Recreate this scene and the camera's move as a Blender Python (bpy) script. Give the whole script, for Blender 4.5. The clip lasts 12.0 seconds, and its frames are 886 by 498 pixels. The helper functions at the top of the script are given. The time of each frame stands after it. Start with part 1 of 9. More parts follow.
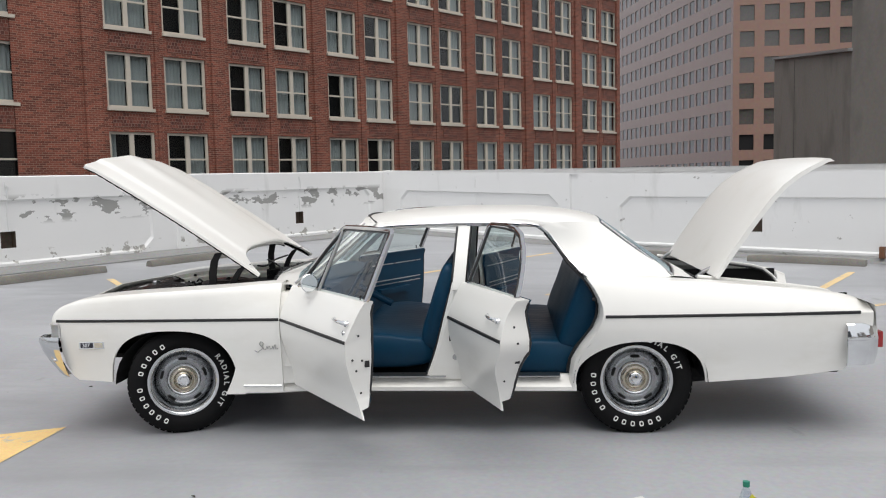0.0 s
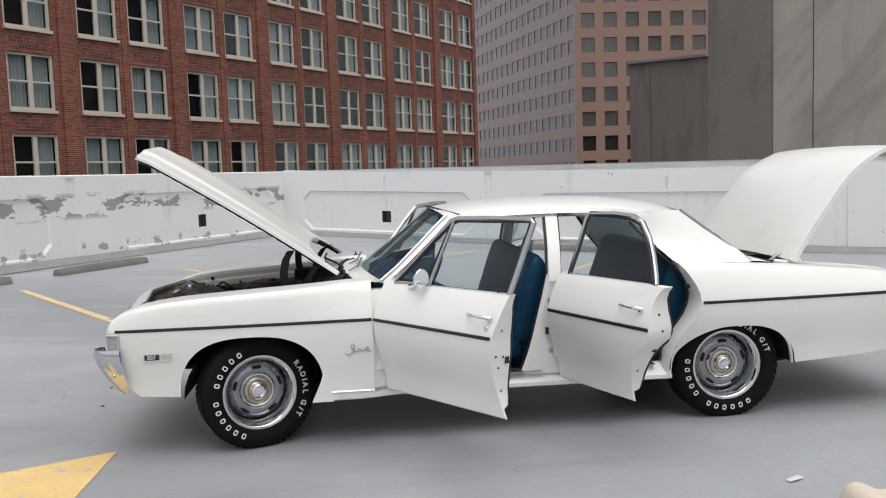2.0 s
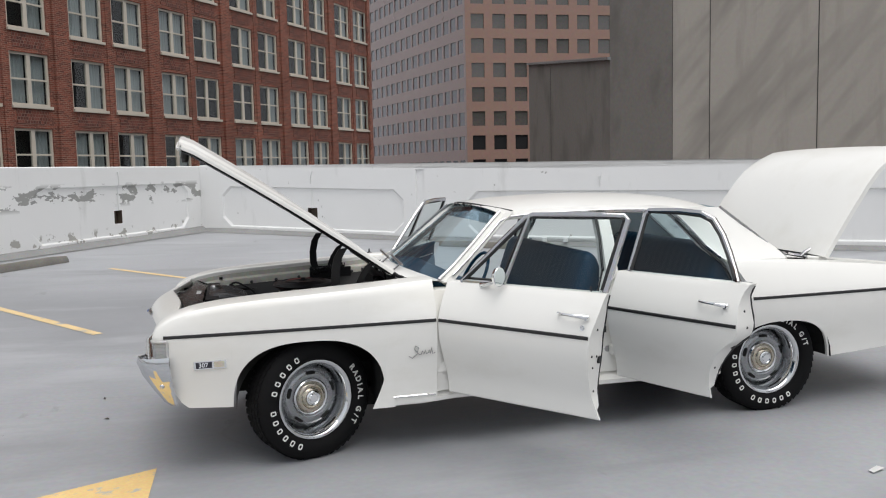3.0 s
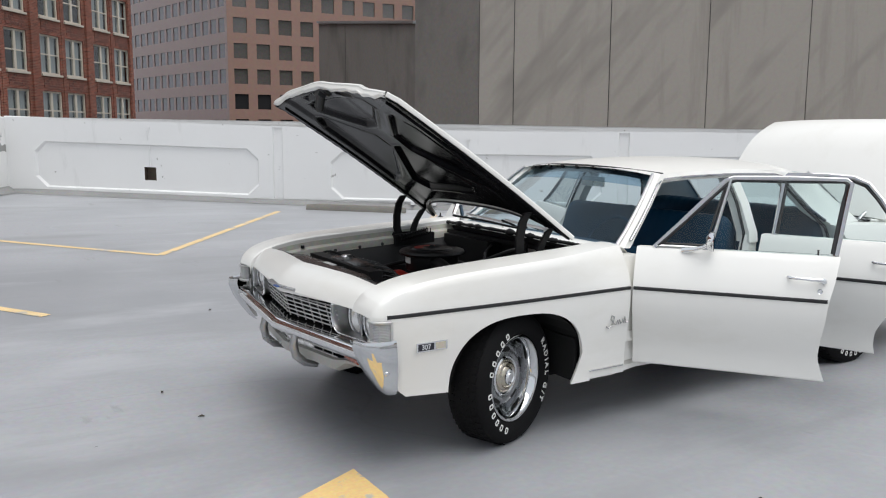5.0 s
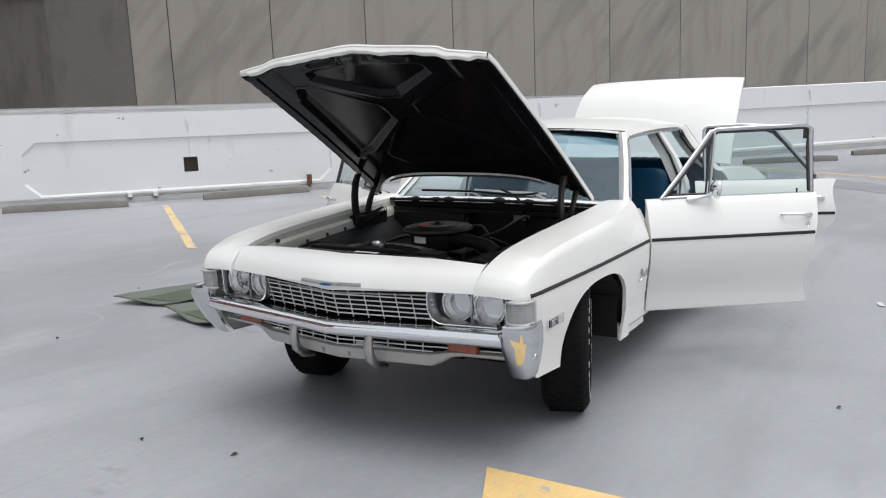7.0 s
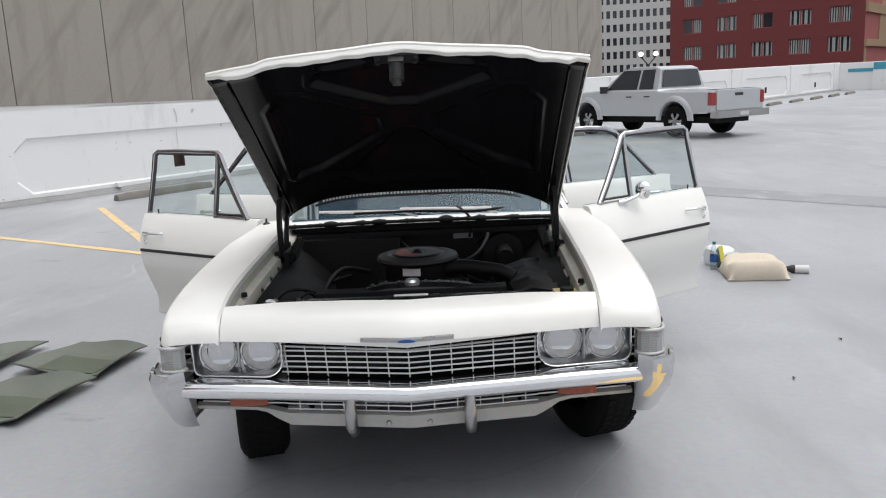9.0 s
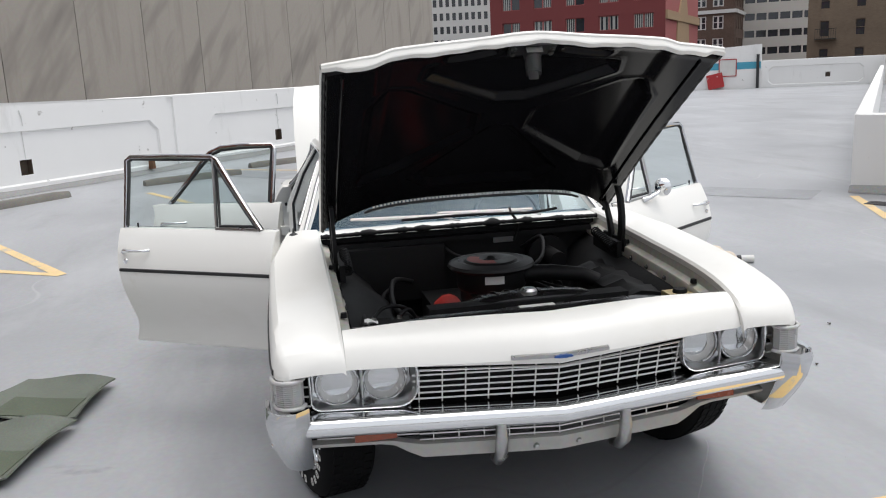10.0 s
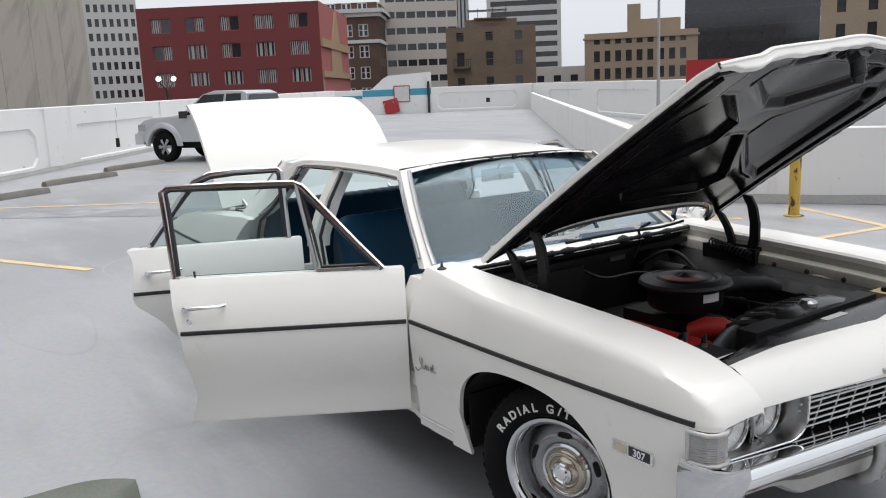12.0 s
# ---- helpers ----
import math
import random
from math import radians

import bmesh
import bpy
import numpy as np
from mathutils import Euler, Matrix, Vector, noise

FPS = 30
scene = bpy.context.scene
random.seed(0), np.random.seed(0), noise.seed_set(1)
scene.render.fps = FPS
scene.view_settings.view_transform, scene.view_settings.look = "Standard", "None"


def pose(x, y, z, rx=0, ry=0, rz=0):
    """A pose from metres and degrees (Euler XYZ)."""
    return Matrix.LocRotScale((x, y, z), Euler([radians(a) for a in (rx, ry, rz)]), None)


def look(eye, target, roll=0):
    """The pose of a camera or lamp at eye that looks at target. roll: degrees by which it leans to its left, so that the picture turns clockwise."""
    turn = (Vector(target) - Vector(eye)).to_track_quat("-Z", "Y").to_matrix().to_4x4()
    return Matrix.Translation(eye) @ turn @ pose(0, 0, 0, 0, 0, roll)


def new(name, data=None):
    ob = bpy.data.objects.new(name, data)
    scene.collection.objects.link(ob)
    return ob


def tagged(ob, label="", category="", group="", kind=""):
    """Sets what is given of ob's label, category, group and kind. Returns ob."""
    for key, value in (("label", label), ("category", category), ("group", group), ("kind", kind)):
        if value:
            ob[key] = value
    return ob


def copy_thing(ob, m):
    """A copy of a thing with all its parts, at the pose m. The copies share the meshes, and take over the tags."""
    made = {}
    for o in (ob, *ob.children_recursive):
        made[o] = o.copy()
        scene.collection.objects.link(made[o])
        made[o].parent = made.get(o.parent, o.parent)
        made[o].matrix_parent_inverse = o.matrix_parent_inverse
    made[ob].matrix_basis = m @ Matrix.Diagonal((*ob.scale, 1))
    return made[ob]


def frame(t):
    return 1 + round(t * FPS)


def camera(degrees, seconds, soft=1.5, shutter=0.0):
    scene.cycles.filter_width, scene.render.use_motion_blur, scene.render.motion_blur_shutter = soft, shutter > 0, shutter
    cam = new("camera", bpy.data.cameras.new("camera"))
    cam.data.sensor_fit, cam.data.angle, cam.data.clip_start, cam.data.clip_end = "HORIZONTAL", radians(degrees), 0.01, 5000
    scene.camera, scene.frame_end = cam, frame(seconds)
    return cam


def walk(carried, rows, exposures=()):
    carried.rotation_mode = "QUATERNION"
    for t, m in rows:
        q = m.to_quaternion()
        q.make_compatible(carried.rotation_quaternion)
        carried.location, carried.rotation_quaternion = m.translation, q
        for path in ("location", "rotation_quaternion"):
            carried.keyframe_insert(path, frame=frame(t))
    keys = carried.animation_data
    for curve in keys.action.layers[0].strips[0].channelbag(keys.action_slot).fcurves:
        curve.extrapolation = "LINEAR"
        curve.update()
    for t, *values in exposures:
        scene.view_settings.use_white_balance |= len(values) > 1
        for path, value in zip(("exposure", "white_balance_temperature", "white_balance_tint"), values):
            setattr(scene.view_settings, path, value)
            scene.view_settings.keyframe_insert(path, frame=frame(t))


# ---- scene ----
cam = camera(56.7, 12.0, soft=1.1)
PATH = [
    (0, (0.677, -6.137, 1.642), (0.519, -4.151, 1.473), -1.3),
    (0.5, (0.377, -6.152, 1.624), (0.222, -4.174, 1.372), -0.5),
    (1, (0.034, -6.048, 1.604), (-0.001, -4.063, 1.36), -0.0),
    (1.5, (-0.421, -6.01, 1.603), (-0.299, -4.02, 1.446), -1.4),
    (2, (-0.889, -5.921, 1.606), (-0.675, -3.941, 1.432), -1.9),
    (2.5, (-1.372, -5.726, 1.622), (-1.016, -3.767, 1.437), -1.2),
    (3, (-1.91, -5.55, 1.616), (-1.419, -3.62, 1.429), -1.3),
    (3.2, (-2.118, -5.427, 1.611), (-1.575, -3.512, 1.412), -1.2),
    (4.8, (-3.805, -4.345, 1.614), (-2.84, -2.617, 1.325), -0.4),
    (5, (-4.012, -4.244, 1.606), (-2.973, -2.559, 1.325), 0.3),
    (5.5, (-4.481, -3.992, 1.608), (-3.29, -2.417, 1.291), -0.2),
    (6, (-4.843, -3.543, 1.591), (-3.464, -2.135, 1.253), -0.2),
    (6.5, (-5.192, -3.097, 1.597), (-3.667, -1.851, 1.25), -1.7),
    (7, (-5.352, -2.514, 1.583), (-3.694, -1.451, 1.236), -2.3),
    (7.5, (-5.537, -1.997, 1.609), (-3.75, -1.176, 1.247), -3.0),
    (7.7, (-5.566, -1.78, 1.623), (-3.735, -1.069, 1.243), -3.5),
    (9.3, (-5.33, 0.118, 1.716), (-3.367, 0.051, 1.337), -2.5),
    (9.5, (-5.257, 0.347, 1.723), (-3.298, 0.204, 1.345), -2.5),
    (10, (-5.052, 0.897, 1.727), (-3.127, 0.533, 1.323), -2.7),
    (10.5, (-4.72, 1.4, 1.717), (-2.839, 0.859, 1.305), -2.3),
    (11, (-4.456, 1.933, 1.72), (-2.636, 1.228, 1.288), -2.2),
    (11.5, (-4.131, 2.385, 1.732), (-2.408, 1.463, 1.309), -2.8),
    (12, (-3.733, 2.849, 1.75), (-2.121, 1.728, 1.37), -2.4),
]
walk(cam, [(t, look(eye, target, roll)) for t, eye, target, roll in PATH], exposures=[(0, 0.46, 6620, 10.5), (0.5, 0.45, 6580, 10.5), (1, 0.42, 6360, 10), (1.6, 0.40, 6520, 10.5), (2.5, 0.37, 6580, 10.5), (5, 0.44, 6450, 10), (7.5, 0.48, 6400, 11), (9.5, 0.56, 6560, 11), (12, 0.57, 6540, 11)])

# ---- light: a bright overcast sky ----
world = bpy.data.worlds.new("overcast_sky")
scene.world = world
world.use_nodes = True
wt = world.node_tree
wt.nodes.clear()
sky = wt.nodes.new("ShaderNodeTexSky")
sky.sky_type = "NISHITA"
sky.sun_disc = False
sky.sun_elevation = radians(72)
sky.sun_rotation = radians(167)
sky.dust_density = 6.0
sky.air_density = 1.0
sky.ozone_density = 1.0
hsv = wt.nodes.new("ShaderNodeHueSaturation")
hsv.inputs["Saturation"].default_value = 0.12
bgn = wt.nodes.new("ShaderNodeBackground")
bgn.inputs["Strength"].default_value = 0.108
wout = wt.nodes.new("ShaderNodeOutputWorld")
wt.links.new(sky.outputs[0], hsv.inputs["Color"])
# cloud cover evens the sky out
veil = wt.nodes.new("ShaderNodeMix")
veil.data_type = "RGBA"
veil.inputs["Factor"].default_value = 0.78
veil.inputs["B"].default_value = (5.5, 5.8, 6.25, 1)
wt.links.new(hsv.outputs[0], veil.inputs["A"])
wt.links.new(veil.outputs["Result"], bgn.inputs["Color"])
wt.links.new(bgn.outputs[0], wout.inputs["Surface"])

sun_data = bpy.data.lights.new("sun", "SUN")
sun_data.energy = 1.4
sun_data.angle = radians(64)
sun_data.color = (1.0, 0.975, 0.945)
sun = new("sun", sun_data)
sun.matrix_world = look((1.5, -6, 28), (0, 0, 0))
scene.view_settings.exposure = 0.22

# ---- materials ----
def links(nt, a, ao, b, bi):
    nt.links.new(a.outputs[ao], b.inputs[bi])


def mat(name, col, rough=0.5, metal=0.0, scale=3.0, var=0.12, fine=40.0, bump=0.15, coat=0.0, spec=0.5, stretch=(1, 1, 1), rvar=0.08):
    """A plain surface: broad tone variation, fine grain, slight relief and uneven gloss."""
    m = bpy.data.materials.new(name)
    m.use_nodes = True
    nt = m.node_tree
    p = nt.nodes["Principled BSDF"]
    tc = nt.nodes.new("ShaderNodeTexCoord")
    mp = nt.nodes.new("ShaderNodeMapping")
    mp.inputs["Scale"].default_value = stretch
    links(nt, tc, "Object", mp, "Vector")
    big = nt.nodes.new("ShaderNodeTexNoise")
    big.inputs["Scale"].default_value = scale
    big.inputs["Detail"].default_value = 5
    links(nt, mp, 0, big, "Vector")
    small = nt.nodes.new("ShaderNodeTexNoise")
    small.inputs["Scale"].default_value = fine
    small.inputs["Detail"].default_value = 3
    links(nt, mp, 0, small, "Vector")
    r1 = nt.nodes.new("ShaderNodeMix")
    r1.data_type = "RGBA"
    r1.inputs["A"].default_value = (*[c * (1 - var) for c in col], 1)
    r1.inputs["B"].default_value = (*[min(1, c * (1 + var)) for c in col], 1)
    links(nt, big, 0, r1, "Factor")
    r2 = nt.nodes.new("ShaderNodeMix")
    r2.data_type = "RGBA"
    r2.blend_type = "OVERLAY"
    r2.inputs["Factor"].default_value = min(1.0, var * 1.5)
    nt.links.new(r1.outputs["Result"], r2.inputs["A"])
    nt.links.new(small.outputs["Color"], r2.inputs["B"])
    sat = nt.nodes.new("ShaderNodeHueSaturation")
    sat.inputs["Saturation"].default_value = 1.0
    nt.links.new(r2.outputs["Result"], sat.inputs["Color"])
    nt.links.new(r1.outputs["Result"] if var < 0.05 else sat.outputs[0], p.inputs["Base Color"])
    rr = nt.nodes.new("ShaderNodeMapRange")
    rr.inputs["To Min"].default_value = max(0.02, rough - rvar)
    rr.inputs["To Max"].default_value = min(1.0, rough + rvar)
    links(nt, big, 0, rr, "Value")
    links(nt, rr, 0, p, "Roughness")
    p.inputs["Metallic"].default_value = metal
    p.inputs["Specular IOR Level"].default_value = spec
    p.inputs["Coat Weight"].default_value = coat
    p.inputs["Coat Roughness"].default_value = 0.04
    if bump:
        b = nt.nodes.new("ShaderNodeBump")
        b.inputs["Strength"].default_value = bump
        b.inputs["Distance"].default_value = 0.003
        links(nt, small, 0, b, "Height")
        links(nt, b, 0, p, "Normal")
    return m


def glass(name, tint=(0.85, 0.93, 0.92), gloss=0.0, sheen=(0.9, 0.9, 0.9), power=4.0):
    """Thin sheet glass: clear with a mirror share that grows at grazing angles."""
    m = bpy.data.materials.new(name)
    m.use_nodes = True
    nt = m.node_tree
    nt.nodes.clear()
    out = nt.nodes.new("ShaderNodeOutputMaterial")
    tr = nt.nodes.new("ShaderNodeBsdfTransparent")
    tr.inputs[0].default_value = (*tint, 1)
    gl = nt.nodes.new("ShaderNodeBsdfGlossy")
    gl.inputs["Roughness"].default_value = 0.01
    gl.inputs["Color"].default_value = (*sheen, 1)
    lw = nt.nodes.new("ShaderNodeLayerWeight")
    lw.inputs["Blend"].default_value = 0.5
    fr = nt.nodes.new("ShaderNodeMath")
    fr.operation = "POWER"
    fr.inputs[1].default_value = power
    nt.links.new(lw.outputs["Facing"], fr.inputs[0])
    add = nt.nodes.new("ShaderNodeMath")
    add.operation = "ADD"
    add.use_clamp = True
    add.inputs[1].default_value = 0.028 + gloss
    mx = nt.nodes.new("ShaderNodeMixShader")
    links(nt, fr, 0, add, 0)
    links(nt, add, 0, mx, 0)
    nt.links.new(tr.outputs[0], mx.inputs[1])
    nt.links.new(gl.outputs[0], mx.inputs[2])
    nt.links.new(mx.outputs[0], out.inputs[0])
    return m


def layered(m, under, lo, hi, scale, stretch=(1, 1, 1), detail=6, seed=0.0, where=None, lean=None, vary=False):
    """Lay patches of another colour over a material, where a noise passes a threshold; where: (axis, low, high) limits the band."""
    nt = m.node_tree
    p = nt.nodes["Principled BSDF"]
    src = p.inputs["Base Color"].links[0].from_socket
    tc = nt.nodes.new("ShaderNodeTexCoord")
    mp = nt.nodes.new("ShaderNodeMapping")
    mp.inputs["Scale"].default_value = stretch
    mp.inputs["Location"].default_value = (seed, seed * 0.7, seed * 1.3)
    links(nt, tc, "Object", mp, "Vector")
    if lean is not None:
        mp.vector_type = "TEXTURE"
        mp.inputs["Rotation"].default_value = (0, radians(lean), 0)
        mp.inputs["Scale"].default_value = [1 / v for v in stretch]
    if vary:
        oi = nt.nodes.new("ShaderNodeObjectInfo")
        sc = nt.nodes.new("ShaderNodeMath"); sc.operation = "MULTIPLY"
        sc.inputs[1].default_value = 60.0
        links(nt, oi, "Random", sc, 0)
        va_ = nt.nodes.new("ShaderNodeVectorMath")
        links(nt, tc, "Object", va_, 0)
        links(nt, sc, 0, va_, 1)
        links(nt, va_, 0, mp, "Vector")
    nz = nt.nodes.new("ShaderNodeTexNoise")
    nz.inputs["Scale"].default_value = scale
    nz.inputs["Detail"].default_value = detail
    nz.inputs["Roughness"].default_value = 0.62
    links(nt, mp, 0, nz, "Vector")
    mr = nt.nodes.new("ShaderNodeMapRange")
    mr.inputs["From Min"].default_value = lo
    mr.inputs["From Max"].default_value = hi
    links(nt, nz, 0, mr, "Value")
    fac = mr.outputs[0]
    if where:
        axis, a, b = where
        sp = nt.nodes.new("ShaderNodeSeparateXYZ")
        links(nt, tc, "Object", sp, 0)
        m1 = nt.nodes.new("ShaderNodeMath"); m1.operation = "SUBTRACT"
        m1.inputs[1].default_value = (a + b) / 2
        nt.links.new(sp.outputs[axis], m1.inputs[0])
        m2 = nt.nodes.new("ShaderNodeMath"); m2.operation = "ABSOLUTE"
        links(nt, m1, 0, m2, 0)
        m3 = nt.nodes.new("ShaderNodeMapRange")
        m3.inputs["From Min"].default_value = (b - a) / 2
        m3.inputs["From Max"].default_value = (b - a) / 2 * 0.6
        links(nt, m2, 0, m3, "Value")
        m4 = nt.nodes.new("ShaderNodeMath"); m4.operation = "MULTIPLY"
        nt.links.new(fac, m4.inputs[0])
        links(nt, m3, 0, m4, 1)
        fac = m4.outputs[0]
    mx = nt.nodes.new("ShaderNodeMix")
    mx.data_type = "RGBA"
    mx.inputs["B"].default_value = (*under, 1)
    nt.links.new(fac, mx.inputs["Factor"])
    nt.links.new(src, mx.inputs["A"])
    nt.links.new(mx.outputs["Result"], p.inputs["Base Color"])
    return m


def veins(m, colour, scale, width, seed=0.0, share=0.6, stretch=(1, 1, 1)):
    """Thin wandering lines of another colour: seams, cracks, trowel marks."""
    nt = m.node_tree
    p = nt.nodes["Principled BSDF"]
    src = p.inputs["Base Color"].links[0].from_socket
    tc = nt.nodes.new("ShaderNodeTexCoord")
    mp = nt.nodes.new("ShaderNodeMapping")
    mp.inputs["Location"].default_value = (seed, seed * 0.7, 0)
    mp.inputs["Scale"].default_value = stretch
    links(nt, tc, "Object", mp, "Vector")
    fac = None
    for sc, lo, hi, det in ((scale, 1.0, 0.0, 2), (scale * 0.8, 0.50, 0.58, 2)):
        nz = nt.nodes.new("ShaderNodeTexNoise")
        nz.inputs["Scale"].default_value = sc
        nz.inputs["Detail"].default_value = det
        links(nt, mp, 0, nz, "Vector")
        mr = nt.nodes.new("ShaderNodeMapRange")
        if fac is None:
            a = nt.nodes.new("ShaderNodeMath"); a.operation = "SUBTRACT"
            a.inputs[1].default_value = 0.5
            links(nt, nz, 0, a, 0)
            b = nt.nodes.new("ShaderNodeMath"); b.operation = "ABSOLUTE"
            links(nt, a, 0, b, 0)
            mr.inputs["From Min"].default_value = width
            mr.inputs["From Max"].default_value = width * 0.3
            links(nt, b, 0, mr, "Value")
            fac = mr
        else:
            mr.inputs["From Min"].default_value = lo
            mr.inputs["From Max"].default_value = hi
            mr.inputs["To Max"].default_value = share
            links(nt, nz, 0, mr, "Value")
            mu = nt.nodes.new("ShaderNodeMath"); mu.operation = "MULTIPLY"
            links(nt, fac, 0, mu, 0)
            links(nt, mr, 0, mu, 1)
            fac = mu
    mx = nt.nodes.new("ShaderNodeMix")
    mx.data_type = "RGBA"
    mx.inputs["B"].default_value = (*colour, 1)
    nt.links.new(fac.outputs[0], mx.inputs["Factor"])
    nt.links.new(src, mx.inputs["A"])
    nt.links.new(mx.outputs["Result"], p.inputs["Base Color"])
    return m


def brick_mat(name, c1, c2, mortar, bw=0.215, bh=0.075):
    """Brickwork on faces that run along the object's x and z."""
    m = bpy.data.materials.new(name)
    m.use_nodes = True
    nt = m.node_tree
    p = nt.nodes["Principled BSDF"]
    tc = nt.nodes.new("ShaderNodeTexCoord")
    sp = nt.nodes.new("ShaderNodeSeparateXYZ")
    links(nt, tc, "Object", sp, 0)
    ad = nt.nodes.new("ShaderNodeMath"); ad.operation = "ADD"
    links(nt, sp, 0, ad, 0)
    links(nt, sp, 1, ad, 1)
    cb = nt.nodes.new("ShaderNodeCombineXYZ")
    links(nt, ad, 0, cb, 0)
    links(nt, sp, 2, cb, 1)
    br = nt.nodes.new("ShaderNodeTexBrick")
    br.inputs["Color1"].default_value = (*c1, 1)
    br.inputs["Color2"].default_value = (*c2, 1)
    br.inputs["Mortar"].default_value = (*mortar, 1)
    br.inputs["Scale"].default_value = 1.0
    br.inputs["Brick Width"].default_value = bw
    br.inputs["Row Height"].default_value = bh
    br.inputs["Mortar Size"].default_value = 0.009
    links(nt, cb, 0, br, "Vector")
    nz = nt.nodes.new("ShaderNodeTexNoise")
    nz.inputs["Scale"].default_value = 0.35
    nz.inputs["Detail"].default_value = 6
    links(nt, tc, "Object", nz, "Vector")
    mr = nt.nodes.new("ShaderNodeMapRange")
    mr.inputs["To Min"].default_value = 0.6
    mr.inputs["To Max"].default_value = 1.35
    links(nt, nz, 0, mr, "Value")
    mx = nt.nodes.new("ShaderNodeMix")
    mx.data_type = "RGBA"
    mx.blend_type = "MULTIPLY"
    mx.inputs["Factor"].default_value = 1.0
    nt.links.new(br.outputs["Color"], mx.inputs["A"])
    links(nt, mr, 0, mx, "B")
    nt.links.new(mx.outputs["Result"], p.inputs["Base Color"])
    p.inputs["Roughness"].default_value = 0.88
    bm_ = nt.nodes.new("ShaderNodeBump")
    bm_.inputs["Strength"].default_value = 0.5
    bm_.inputs["Distance"].default_value = 0.008
    bm_.invert = True
    links(nt, br, "Fac", bm_, "Height")
    links(nt, bm_, 0, p, "Normal")
    return m


# ---- mesh tools ----
def part(name, bm, material, parent=None, label="", smooth=None):
    """Link a bmesh as one mesh object, under a thing or a part."""
    me = bpy.data.meshes.new(name)
    bmesh.ops.recalc_face_normals(bm, faces=bm.faces[:])
    bm.to_mesh(me)
    bm.free()
    for one in (material if isinstance(material, (list, tuple)) else [material]):
        me.materials.append(one)
    if smooth:
        for f in me.polygons:
            f.use_smooth = True
        me.set_sharp_from_angle(angle=radians(smooth))
    ob = new(name, me)
    if parent:
        ob.parent = parent
    if label:
        ob["label"] = label
    return ob


def empty(name, label, category, m=None, group="", kind=""):
    ob = new(name)
    ob.empty_display_size = 0.1
    if m is not None:
        ob.matrix_basis = m
    return tagged(ob, label, category, group, kind)


def box(bm, x0, x1, y0, y1, z0, z1, mi=0):
    v = [bm.verts.new((x, y, z)) for z in (z0, z1) for y in (y0, y1) for x in (x0, x1)]
    for q in ((0, 2, 3, 1), (4, 5, 7, 6), (0, 1, 5, 4), (2, 6, 7, 3), (1, 3, 7, 5), (0, 4, 6, 2)):
        f = bm.faces.new([v[i] for i in q])
        f.material_index = mi
    return v


def bevel(bm, w, seg=2, angle=30):
    es = [e for e in bm.edges if len(e.link_faces) == 2 and e.calc_face_angle(0) > radians(angle)]
    bmesh.ops.bevel(bm, geom=es, offset=w, segments=seg, affect="EDGES", profile=0.6, clamp_overlap=True)
    return bm


def rounded_box(x0, x1, y0, y1, z0, z1, w=0.02, seg=2):
    bm = bmesh.new()
    box(bm, x0, x1, y0, y1, z0, z1)
    return bevel(bm, w, seg)


def extrude_poly(bm, pts, axis, a, b, mi=0):
    """A prism over a 2D outline; axis 'x': pts are (y, z), 'y': (x, z), 'z': (x, y)."""
    def put(p, d):
        return {"x": (d, p[0], p[1]), "y": (p[0], d, p[1]), "z": (p[0], p[1], d)}[axis]
    va = [bm.verts.new(put(p, a)) for p in pts]
    vb = [bm.verts.new(put(p, b)) for p in pts]
    n = len(pts)
    fs = [bm.faces.new(va), bm.faces.new(vb[::-1])]
    fs += [bm.faces.new((va[i], vb[i], vb[(i + 1) % n], va[(i + 1) % n])) for i in range(n)]
    for f in fs:
        f.material_index = mi
    return va, vb


def loft(bm, rings, closed=False, cap=False, mi=0):
    """Skin equal-length rings of points."""
    vs = [[bm.verts.new(p) for p in r] for r in rings]
    n = len(rings[0])
    for a, b in zip(vs, vs[1:]):
        for i in range(n if closed else n - 1):
            j = (i + 1) % n
            try:
                f = bm.faces.new((a[i], a[j], b[j], b[i]))
                f.material_index = mi
            except ValueError:
                pass
    if cap and closed:
        bm.faces.new(vs[0][::-1]).material_index = mi
        bm.faces.new(vs[-1]).material_index = mi
    return vs


def tube(bm, pts, r, seg=8, cap=True, mi=0):
    """A round bar along a line of points; r: one radius or one for each point."""
    pts = [Vector(p) for p in pts]
    rs = r if isinstance(r, (list, tuple)) else [r] * len(pts)
    rings = []
    up = Vector((0.13, 0.29, 0.95))
    for i, p in enumerate(pts):
        d = (pts[min(i + 1, len(pts) - 1)] - pts[max(i - 1, 0)]).normalized()
        a = d.cross(up)
        if a.length < 0.05:
            a = d.cross(Vector((1, 0, 0)))
        a.normalize()
        b = d.cross(a).normalized()
        rings.append([p + (a * math.cos(k * math.tau / seg) + b * math.sin(k * math.tau / seg)) * rs[i] for k in range(seg)])
    loft(bm, rings, closed=True, cap=cap, mi=mi)


